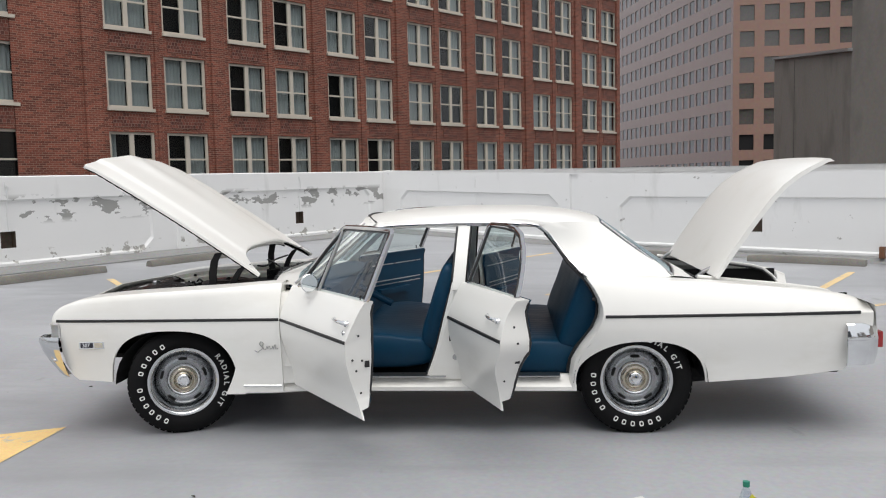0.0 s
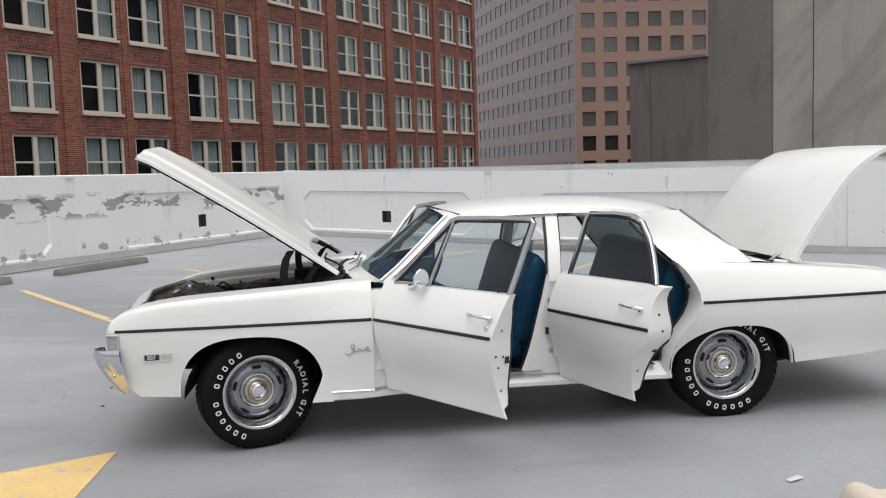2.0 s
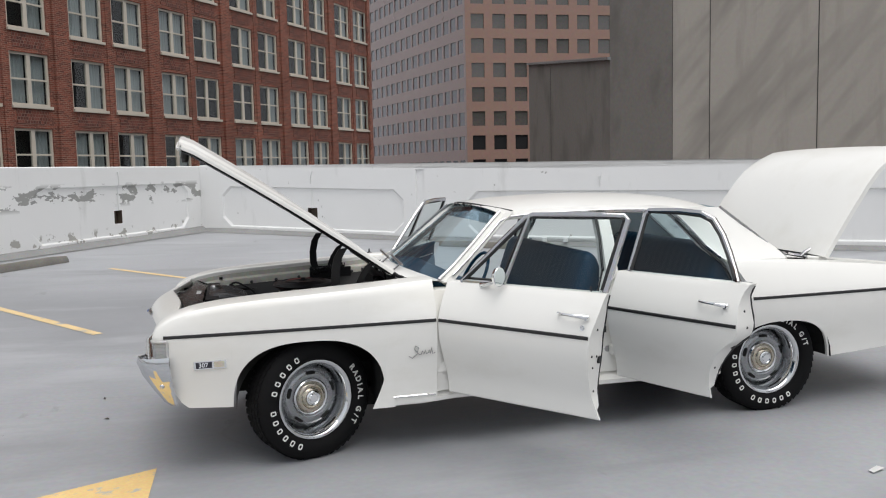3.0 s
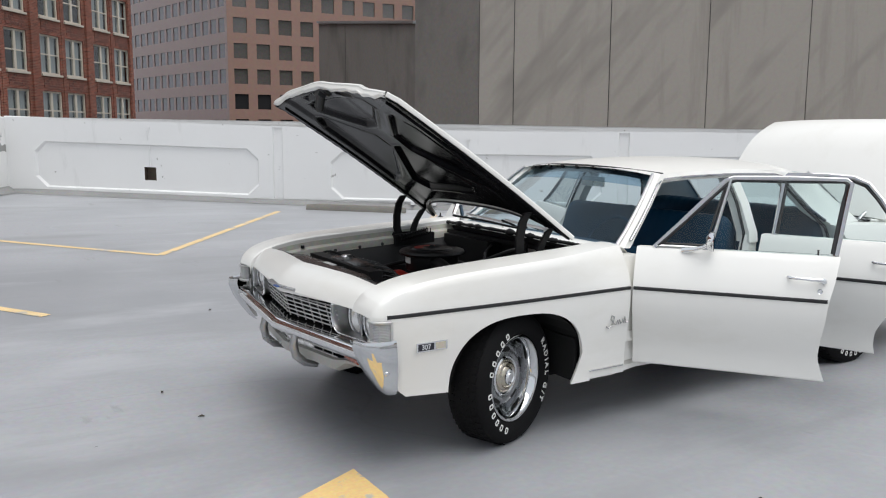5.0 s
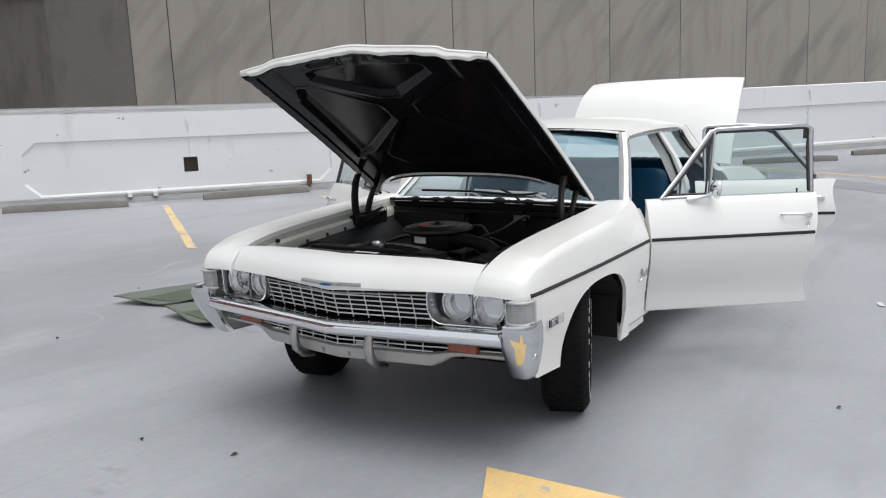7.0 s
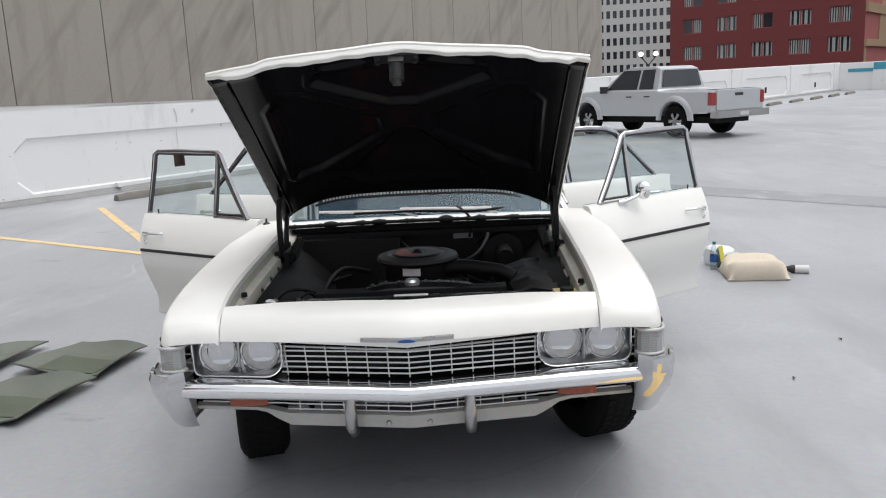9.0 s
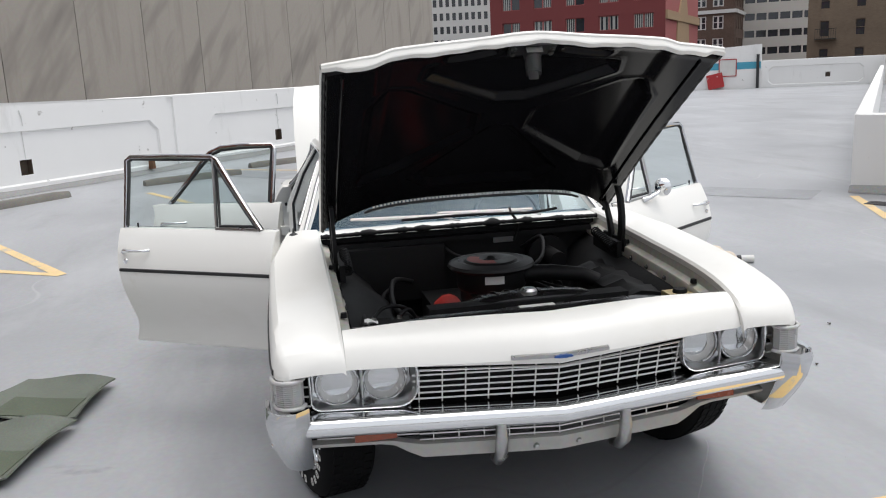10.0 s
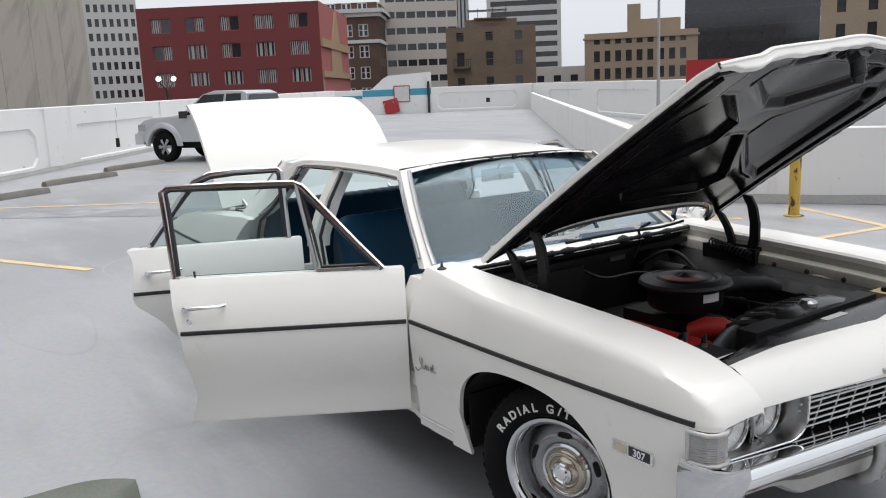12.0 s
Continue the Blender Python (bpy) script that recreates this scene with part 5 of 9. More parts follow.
tube(bm, [Vector(shield(1, j)) + Vector((-0.002, 0, 0.006)) for j in arange(0, 1, 16)], 0.007, 6)
part("windscreen_header_trim", bm, M_BLACKT, ws_ob, "dark upper windscreen seal")
for j in (0.12, 0.25, 0.38, 0.50, 0.62, 0.75, 0.88):
    c = Vector(shield(0.985, j))
    part("trim_clip", rounded_box(c.x - 0.012, c.x + 0.006, c.y - 0.012, c.y + 0.012, c.z - 0.004, c.z + 0.014, 0.003, 1), M_BLACKT, ws_ob, "dark bare trim clip")

def backlight(k, j):
    y0, y1 = 0.60, 0.70
    y = (y0 + (y1 - y0) * k) * (2 * j - 1)
    q = (2 * j - 1) ** 2
    return (1.325 - 0.03 * q + (0.50 - 0.05 * q) * k, y, 1.352 - 0.02 * q + (-0.355 + 0.0 * q) * k)

bl = sheet("rear_window", backlight, 6, 12, M_SHIELD, car, "tinted sloping rear window")
bl.visible_shadow = False
bm = bmesh.new()
rim = [backlight(k, 0) for k in arange(0, 1, 6)] + [backlight(1, j) for j in arange(0, 1, 12)] + [backlight(k, 1) for k in arange(1, 0, 6)]
tube(bm, [Vector(p) + Vector((0, 0, 0.004)) for p in rim], 0.012, 6)
part("rear_window_trim", bm, M_DULL, bl, "bright rear window trim")

# cowl between hood and windscreen
bm = bmesh.new()
rings = []
for j in arange(-0.84, 0.84, 16):
    q = (j / 0.84) ** 2
    c = 0.030 * (1 - q)
    rings.append([(-1.0 + 0.12 * q, j, 0.95 + c), (-0.975 + 0.12 * q, j, 0.968 + c), (-0.92 + 0.14 * q, j, 0.974 + c), (-0.84 + 0.13 * q, j, 0.966 + c), (-0.80 + 0.13 * q, j, 0.93)])
loft(bm, rings)
cowl = part("cowl", bm, M_PAINT, car, smooth=40)
bm = bmesh.new()
pts, rad = [], []
for y in arange(-0.74, 0.74, 160):
    q = (y / 0.84) ** 2
    r = 0.009 + 0.026 * max(0.0, noise.noise((y * 11, 3, 1))) + 0.010 * abs(noise.noise((y * 33, 7, 2)))
    pts.append((-0.992 + 0.12 * q, y, 0.962 + 0.03 * (1 - q)))
    rad.append(r)
tube(bm, pts, rad, 8)
part("cowl_seal", bm, M_ENG, cowl, "lumpy black rubber cowl seal", smooth=50)
for y0, y1 in ((-0.42, 0.06), (0.02, 0.52)):
    bm = bmesh.new()
    tube(bm, [(-0.93, y0, 1.005), (-0.87, y0 + 0.1, 1.025), (-0.845, y1, 1.032)], 0.006, 6)
    tube(bm, [(-0.872, y0 + 0.03, 1.028), (-0.84, y1 + 0.06, 1.038)], 0.008, 6)
    part("wiper", bm, M_DULL, cowl, "windscreen wiper arm and blade")
# rear deck strip, tail and trunk well
bm = bmesh.new()
loft(bm, [[(x, y, z - 0.015 * (y / 0.75) ** 2) for y in arange(-0.745, 0.745, 10)] for x, z in ((1.72, 1.0), (1.80, 0.995), (1.875, 0.985), (1.885, 0.95))])
part("rear_deck", bm, M_PAINT, car, smooth=40)
bm = bmesh.new()
box(bm, 1.88, 2.84, -0.735, 0.735, 0.42, 0.44)
box(bm, 1.87, 1.885, -0.735, 0.735, 0.42, 0.98)
box(bm, 2.82, 2.84, -0.735, 0.735, 0.42, 0.70)
for s in (-1, 1):
    box(bm, 1.88, 2.84, s * 0.72 - 0.008, s * 0.72 + 0.008, 0.42, 0.86)
part("trunk_well", bm, M_WELL, car)
bm = bmesh.new()
half = [(1.9, 0.720, 0.975), (2.05, 0.722, 0.957), (2.45, 0.715, 0.915), (2.66, 0.70, 0.885), (2.74, 0.685, 0.862), (2.80, 0.665, 0.81), (2.85, 0.65, 0.745), (2.88, 0.60, 0.715), (2.885, 0.30, 0.712)]
rim = [(x, -y, z) for x, y, z in half] + half[::-1]
tube(bm, rim, 0.014, 8)
part("trunk_gutter", bm, M_PAINT, car, "white painted trunk gutter", smooth=60)
bm = bmesh.new()
tube(bm, [(x - 0.012, y * 0.972, z - 0.012) for x, y, z in rim], 0.009, 6)
part("trunk_seal", bm, M_BLACKT, car, "black rubber trunk seal")
bm = bmesh.new()
def tail_top(y):
    return 0.71 + 0.13 * min(1.0, max(0.0, (abs(y) - 0.66) / 0.08))
loft(bm, [[(2.86, y, tail_top(y)), (2.93, y, tail_top(y) - 0.03), (2.945, y, 0.62), (2.90, y, 0.45)] for y in arange(-0.93, 0.93, 30)])
part("tail_panel", bm, M_PAINT, car, smooth=40)
# rear bumper with wrap-round ends and lamps
bm = bmesh.new()
prof = [(0, 0.45), (0.05, 0.44), (0.075, 0.50), (0.08, 0.60), (0.06, 0.68), (0, 0.70)]
path = [(2.80, -0.985), (2.90, -0.975), (2.96, -0.93), (2.99, -0.85), (3.0, 0), (2.99, 0.85), (2.96, 0.93), (2.90, 0.975), (2.80, 0.985)]
nrm = [(0, -1), (0.3, -0.95), (0.7, -0.7), (0.95, -0.2), (1, 0), (0.95, 0.2), (0.7, 0.7), (0.3, 0.95), (0, 1)]
loft(bm, [[(x - 0.05 + nx * d * 0.8, y + ny * d * 0.35 - (0.03 if y > 0 else -0.03), z) for d, z in prof] for (x, y), (nx, ny) in zip(path, nrm)])
rb = part("rear_bumper", bm, M_CHROME, car, "chrome wrap-round rear bumper", smooth=50)
for y in (-0.72, -0.5, -0.28, 0.28, 0.5, 0.72):
    part("tail_lamp", rounded_box(3.0, 3.035, y - 0.085, y + 0.085, 0.52, 0.62, 0.02), M_REDL, rb, "red tail lamp")
for s in (-1, 1):
    yy = side_y(2.80, 0.62)
    part("side_marker", rounded_box(2.775, 2.825, min(s * yy, s * (yy + 0.012)), max(s * yy, s * (yy + 0.012)), 0.575, 0.665, 0.005), M_REDL, car, "red side marker lamp")
    bm = bmesh.new()
    box(bm, 2.765, 2.835, min(s * (yy - 0.003), s * (yy + 0.007)), max(s * (yy - 0.003), s * (yy + 0.007)), 0.545, 0.675)
    part("side_marker_bezel", bevel(bm, 0.003, 1), M_CHROME, car)

# floor pan, wheel wells
bm = bmesh.new()
box(bm, -0.78, 1.2, -0.82, 0.82, 0.27, 0.30)
box(bm, 1.2, 2.86, -0.55, 0.55, 0.30, 0.42)
box(bm, -1.9, -0.78, -0.40, 0.40, 0.32, 0.36)
part("floor_pan", bm, M_WELL, car)
for s in (-1, 1):
    bm = bmesh.new()
    box(bm, -1.30, 1.85, *sorted((s * 0.40, s * 0.50)), 0.16, 0.275)
    part("frame_rail", bevel(bm, 0.01, 1), M_WELL, car)
bm = bmesh.new()
box(bm, -1.60, -0.55, -0.22, 0.22, 0.18, 0.33)
box(bm, -1.62, -1.42, -0.55, 0.55, 0.20, 0.30)
part("engine_sump", bevel(bm, 0.02, 1), M_WELL, car)
bm = bmesh.new()
tube(bm, [(-0.9, -0.30, 0.20), (0.2, -0.30, 0.19), (1.2, -0.34, 0.20), (1.9, -0.46, 0.28), (2.5, -0.46, 0.30)], [0.03, 0.03, 0.07, 0.07, 0.028], 10)
part("exhaust_pipe", bm, M_WELL, car)
for x0, r in ((-1.5, 0.44), (1.5, 0.42)):
    for s in (-1, 1):
        bm = bmesh.new()
        rings = []
        for k in range(17):
            a = math.pi * k / 16
            rings.append([(x0 + r * math.cos(a), s * y, 0.33 + (r - 0.06) * math.sin(a)) for y in (0.955, 0.55)])
        loft(bm, rings)
        bm.faces.new([bm.verts.new(rr[1]) for rr in rings])
        part("wheel_well", bm, M_WELL, car)

# ---- front end ----
def nose(y):
    """Front line of the nose on plan: a shallow V."""
    return -2.457 + 0.155 * abs(y)

bm = bmesh.new()
rings = []
for y in arange(-0.7435, 0.7435, 24):
    back = min(-2.232, -2.305 + 0.15 * abs(y))
    zb = 0.873 + 0.018 * (1 - (y / 0.7435) ** 2)
    ring = [(back + 0.001, y, zb - 0.022), (back, y, zb - 0.003)]
    for u, f in ((0.04, 1.0), (0.2, 0.95), (0.4, 0.85), (0.6, 0.70), (0.75, 0.54), (0.86, 0.37), (0.94, 0.20), (0.985, 0.06), (1.0, 0.0)):
        ring.append((back + (nose(y) - back) * u, y, 0.760 + (zb - 0.760) * f))
    zl = 0.750 - 0.018 * max(0.0, 1 - abs(y) / 0.55)
    ring += [(nose(y) + 0.006, y, zl + 0.008), (nose(y) + 0.06, y, zl)]
    rings.append(ring)
loft(bm, rings)
header = part("header_panel", bm, M_PAINT, car, smooth=35)
# emblem bar
bm = bmesh.new()
loft(bm, [[(nose(y) + 0.004, y, 0.762), (nose(y) - 0.012, y, 0.766), (nose(y) - 0.012, y, 0.776), (nose(y) + 0.004, y, 0.780)] for y in arange(-0.178, 0.178, 9)], closed=True, cap=True)
part("emblem_bar", bm, M_DULL, header, "chrome bar with small blue centre", smooth=40)
bm = bmesh.new()
extrude_poly(bm, [(-0.034, 0.7675), (-0.012, 0.765), (0.012, 0.765), (0.034, 0.7675), (0.030, 0.7735), (0.012, 0.777), (-0.012, 0.777), (-0.030, 0.7735)], "x", -2.472, -2.458)
part("emblem", bm, M_BLUEB, car, "plain blue enamel centre piece")

# grille: dark hollow, fine bright bars
bm = bmesh.new()
box(bm, -2.234, -2.222, -0.90, 0.90, 0.44, 0.755)
part("grille_back", bm, M_WELL, car)
bm = bmesh.new()
tube(bm, [(nose(y) + 0.026, y, 0.736 - 0.012 * (1 - abs(y) / 0.5)) for y in arange(-0.49, 0.49, 10)], 0.004, 6)
grille = part("grille_surround", bm, M_DULL, car, "slim bright grille surround", smooth=50)
def bar_h(z, y0, y1, xo, h=0.007, d=0.004, name="grille_bar", parent=None):
    bm = bmesh.new()
    loft(bm, [[(nose(y) + xo, y, z - h / 2), (nose(y) + xo + d, y, z - h / 2), (nose(y) + xo + d, y, z + h / 2), (nose(y) + xo, y, z + h / 2)] for y in arange(y0, y1, 8)], closed=True, cap=True)
    return part(name, bm, M_GRILLE, parent or grille)
for z in (0.714, 0.690, 0.666, 0.642, 0.618):
    bar_h(z, -0.515, 0.515, 0.030 + (0.735 - z) * 0.25, 0.0055)
for i in range(13):
    y = -0.492 + i * 0.082
    bm = bmesh.new()
    loft(bm, [[(nose(y) + 0.034 + (0.735 - z) * 0.25 + dx, y + dy, z) for dx, dy in ((0, -0.0022), (0.004, -0.0022), (0.004, 0.0022), (0, 0.0022))] for z in (0.60, 0.735)], closed=True, cap=True)
    part("grille_upright", bm, M_GRILLE, grille)
for s in (-1, 1):
    for z in (0.70, 0.665, 0.63):
        bar_h(z, s * 0.872, s * 0.905, 0.02, 0.006)
# lower grille and lamps
for z in (0.512, 0.49, 0.468):
    bar_h(z, -0.50, 0.50, 0.045, 0.005)
    for s in (-1, 1):
        bar_h(z, s * 0.50, s * 0.86, 0.05, 0.005) if z > 0.48 else None
for i in range(11):
    y = -0.45 + i * 0.09
    bm = bmesh.new()
    box(bm, nose(y) + 0.048, nose(y) + 0.053, y - 0.002, y + 0.002, 0.46, 0.52)
    part("grille_upright", bm, M_GRILLE, grille)
for s in (-1, 1):
    bm = bmesh.new()
    box(bm, -2.330, -2.300, min(s * 0.58, s * 0.73), max(s * 0.58, s * 0.73), 0.484, 0.520)
    part("turn_lamp", bevel(bm, 0.006, 2), M_AMBER, car, "amber turn lamp below the bumper")

# headlamps: two a side in a bright bezel
def headlamp(y, s, parent):
    bm = bmesh.new()
    lathe(bm, [(0.0715, -0.03), (0.074, -0.034), (0.079, -0.028), (0.081, 0.0), (0.075, 0.01)], "x", 28, centre=(-2.245, s * y, 0.690))
    ring = part("headlamp", bm, M_DULL, parent, "round chrome-ringed headlamp", smooth=50)
    bm = bmesh.new()
    lathe(bm, [(0.0, 0.020), (0.03, 0.016), (0.055, 0.0), (0.073, -0.024)], "x", 24, centre=(-2.245, s * y, 0.690))
    part("reflector", bm, M_REFL, ring, smooth=60)
    bm = bmesh.new()
    lathe(bm, [(0.0, -0.056), (0.025, -0.053), (0.05, -0.044), (0.073, -0.029)], "x", 24, centre=(-2.245, s * y, 0.690))
    part("lens", bm, M_LENS, ring, "fluted clear lens", smooth=60)
    bm = bmesh.new()
    tube(bm, [(-2.277, s * y + 0.077 * math.cos(a), 0.690 + 0.077 * math.sin(a)) for a in arange(0, math.tau, 28)], 0.006, 6)
    part("lamp_trim", bm, M_CHROMED, ring, smooth=60)

for s in (-1, 1):
    bm = bmesh.new()
    ya, yb = 0.500, 0.872
    loop = []
    for cy, cz, a0, r in ((ya + 0.075, 0.685, 180, 0.075), (yb - 0.035, 0.645, 270, 0.035), (yb - 0.025, 0.737, 0, 0.025), (ya + 0.022, 0.740, 90, 0.022)):
        for k in range(6):
            a = radians(a0 + k * 18)
            loop.append((cy + r * math.cos(a), cz + r * math.sin(a)))
    cy, cz = (ya + yb) / 2, 0.686
    def ringpts(d, x):
        return [(nose(y) + x, s * (y + (cy - y) * d / 0.18), z + (cz - z) * d / 0.075) for y, z in loop]
    loft(bm, [ringpts(-0.004, 0.06), ringpts(-0.003, 0.022), ringpts(0.001, 0.018), ringpts(0.004, 0.026), ringpts(0.006, 0.05), [(-2.244, q[1], q[2]) for q in ringpts(0.009, 0.0)]], closed=True)
    bz = part("headlamp_bezel", bm, M_DULL, car, "bright twin headlamp bezel", smooth=30)
    bm = bmesh.new()
    loft(bm, [[(-2.246 + dx, s * y, z) for dx, z in ((0, 0.608), (0, 0.75), (0.006, 0.75), (0.006, 0.608))] for y in (ya + 0.012, yb)], closed=True, cap=True)
    part("bezel_plate", bm, M_CHROMED, bz)
    bm = bmesh.new()
    tube(bm, [(-2.285, s * 0.690, 0.607), (-2.292, s * 0.690, 0.68), (-2.285, s * 0.690, 0.748)], 0.006, 6)
    part("bezel_divider", bm, M_DULL, bz)
    bm = bmesh.new()
    tube(bm, [(nose(y) + 0.018, s * y, z) for y, z in loop + loop[:1]], 0.0045, 6)
    part("bezel_rim", bm, M_CHROME, bz, smooth=60)
    headlamp(0.607, s, bz)
    headlamp(0.775, s, bz)
    # ribbed corner lamp wrapping the fender tip
    bm = bmesh.new()
    zs_ = arange(0.650, 0.745, 26)
    rings = []
    for i, z in enumerate(zs_):
        r = 0.0011 * (i % 2)
        rings.append([(-2.325 - r, s * 0.893, z), (-2.352 - r, s * 0.903, z), (-2.364 - r, s * 0.930, z), (-2.360 - r, s * (0.962 + r), z), (-2.342 - r, s * (0.985 + r), z), (-2.315, s * (0.994 + r), z), (-2.282, s * (0.997 + r), z)])
    loft(bm, rings)
    cl = part("corner_lamp", bm, M_CLEARL, car, "ribbed clear corner lamp", smooth=25)
    for z in (0.648, 0.744):
        bm = bmesh.new()
        tube(bm, [(-2.325, s * 0.891, z), (-2.353, s * 0.901, z), (-2.366, s * 0.930, z), (-2.362, s * 0.964, z), (-2.344, s * 0.987, z), (-2.315, s * 0.996, z), (-2.282, s * 0.999, z)], 0.0075, 8)
        part("corner_lamp_trim", bm, M_LAMPF, cl, "pale grey lamp frame", smooth=50)
    bm = bmesh.new()
    tube(bm, [(-2.284, s * 0.999, 0.648), (-2.284, s * 0.999, 0.744)], 0.0075, 8)
    part("corner_lamp_trim", bm, M_LAMPF, cl, smooth=50)
# bumper: slim bar in a shallow V, deep wrap-round ends
bm = bmesh.new()
rings = []
for y in arange(-0.90, 0.90, 30):
    x = -2.495 + 0.096 * abs(y) / 0.9
    dz = -0.016 * (1 - abs(y) / 0.9)
    rings.append([(x + 0.10, y, 0.606 + dz), (x + 0.035, y, 0.612 + dz), (x + 0.014, y, 0.608 + dz), (x + 0.002, y, 0.598 + dz), (x - 0.004, y, 0.582 + dz), (x - 0.003, y, 0.566 + dz), (x + 0.006, y, 0.552 + dz), (x + 0.022, y, 0.543 + dz), (x + 0.07, y, 0.540 + dz)])
loft(bm, rings)
fb = part("front_bumper", bm, M_CHROME, car, "slim chrome front bumper bar in a shallow V", smooth=40)
bm = bmesh.new()
loft(bm, [[(-2.41 + 0.10 * abs(y), y, 0.604 - 0.016 * (1 - abs(y) / 0.9)), (-2.24, y, 0.598)] for y in arange(-0.9, 0.9, 10)])
part("bumper_shelf", bm, M_DARKCH, fb)
for s in (-1, 1):
    bm = bmesh.new()
    rows_ = []
    prof_ = [(0.585, 0.0), (0.645, 0.006), (0.652, 0.018), (0.62, 0.026), (0.55, 0.022), (0.47, 0.004), (0.40, -0.02), (0.375, -0.04)]
    pl = [(-2.395, 0.880, -0.5, 0), (-2.425, 0.920, -1, 0.3), (-2.414, 0.972, -0.75, 0.7), (-2.385, 0.997, -0.3, 1), (-2.34, 1.008, 0, 1), (-2.275, 1.008, 0, 1)]
    for x, y, nx, ny in pl:
        ring = []
        for z, d in prof_:
            xx = x + max(0.0, 0.60 - z) * 0.52 * (0.8 if x < -2.28 else 0.25)
            ring.append((xx + nx * d, s * (y + ny * d), z + 0.012))
        rows_.append(ring)
    loft(bm, rows_)
    be = part("bumper_end", bm, M_CHROMED, fb, "deep chrome wrap-round bumper end", smooth=50)
    bm = bmesh.new()
    lathe(bm, [(0.0, s * 0.010), (0.008, s * 0.009), (0.013, s * 0.004), (0.014, -s * 0.012)], "y", 14, centre=(-2.318, s * 1.012, 0.510))
    part("bumper_bolt", bm, M_CHROMED, be, "round-headed bumper bolt", smooth=50)
    bm = bmesh.new()
    tube(bm, [(-2.455, s * 0.23, 0.545), (-2.465, s * 0.23, 0.49), (-2.450, s * 0.23, 0.43), (-2.40, s * 0.23, 0.385), (-2.33, s * 0.23, 0.362)], [0.020, 0.024, 0.024, 0.021, 0.014], 12)
    part("bumper_guard", bm, M_DULL, fb, "upright bumper guard", smooth=50)
# valance below
bm = bmesh.new()
rings = []
for y in arange(-0.88, 0.88, 36):
    a = abs(y)
    zl = 0.393 if a < 0.50 else 0.393 + min(1.0, (a - 0.50) / 0.10) * 0.06
    zu = 0.462 if a < 0.50 else 0.462 + min(1.0, (a - 0.50) / 0.10) * 0.022
    rings.append([(nose(y) + 0.06, y, zu), (nose(y) + 0.03, y, zu - 0.006), (nose(y) + 0.035, y, zl + 0.012), (nose(y) + 0.06, y, zl), (nose(y) + 0.12, y, zl + 0.004)])
loft(bm, rings)
val = part("front_valance", bm, M_VAL, car, "off-white lower valance", smooth=35)
for y in (-0.07, 0.09):
    bm = bmesh.new()
    lathe(bm, [(0, -0.012), (0.008, -0.01), (0.012, 0.0)], "x", 10, centre=(-2.412, y, 0.425))
    part("bolt", bm, M_DULL, val)
# number badge and flowing name script on the fenders
def text_mesh(txt, size, depth=0.002):
    cu = bpy.data.curves.new("lettering", "FONT")
    cu.body = txt
    cu.size = size
    cu.extrude = depth
    cu.offset = size * 0.028
    cu.align_x = "CENTER"
    cu.align_y = "CENTER"
    ob = bpy.data.objects.new("lettering", cu)
    scene.collection.objects.link(ob)
    bpy.context.view_layer.update()
    me = bpy.data.meshes.new_from_object(ob.evaluated_get(bpy.context.evaluated_depsgraph_get()))
    bpy.data.objects.remove(ob)
    return me

for s in (-1, 1):
    y = side_y(-2.09, 0.60)
    rot = Matrix.Rotation(radians(90), 4, "X") if s < 0 else Matrix.Rotation(radians(180), 4, "Z") @ Matrix.Rotation(radians(90), 4, "X")
    bdg = part("number_badge", rounded_box(-2.153, -1.983, min(s * y, s * (y + 0.007)), max(s * y, s * (y + 0.007)), 0.582, 0.626, 0.003, 1), M_CHROME, car, "small chrome fender badge with number")
    xo = -2.103
    part("badge_field", rounded_box(xo - 0.04, xo + 0.045, min(s * (y + 0.004), s * (y + 0.009)), max(s * (y + 0.004), s * (y + 0.009)), 0.588, 0.620, 0.002, 1), M_BADGE, bdg)
    part("badge_light", rounded_box(-2.048, -1.993, min(s * (y + 0.004), s * (y + 0.009)), max(s * (y + 0.004), s * (y + 0.009)), 0.588, 0.620, 0.002, 1), M_CREAMB, bdg)
    me = text_mesh("307", 0.034)
    me.materials.append(M_CHROME)
    o = new("badge_number", me)
    o.parent = bdg
    o.matrix_basis = Matrix.Translation((xo, s * (y + 0.010), 0.604)) @ rot
    # script as an abstract chrome flourish
    bm = bmesh.new()
    yy = side_y(-0.9, 0.59) + 0.006
    pts = [(-0.07, -0.02), (-0.05, -0.032), (-0.02, -0.01), (-0.012, 0.03), (-0.03, 0.038), (-0.036, 0.02), (-0.01, -0.012), (0.004, -0.012), (0.012, 0.008), (0.018, -0.012), (0.028, 0.008), (0.034, -0.012), (0.048, -0.004), (0.05, 0.01), (0.056, -0.012), (0.066, 0.022), (0.070, -0.012), (0.086, -0.008)]
    tube(bm, [(-0.90 + a * (1 if s < 0 else -1), s * yy, 0.585 + b) for a, b in pts], 0.0035, 5)
    part("script_flourish", bm, M_DULL, car, "thin chrome script-like flourish")

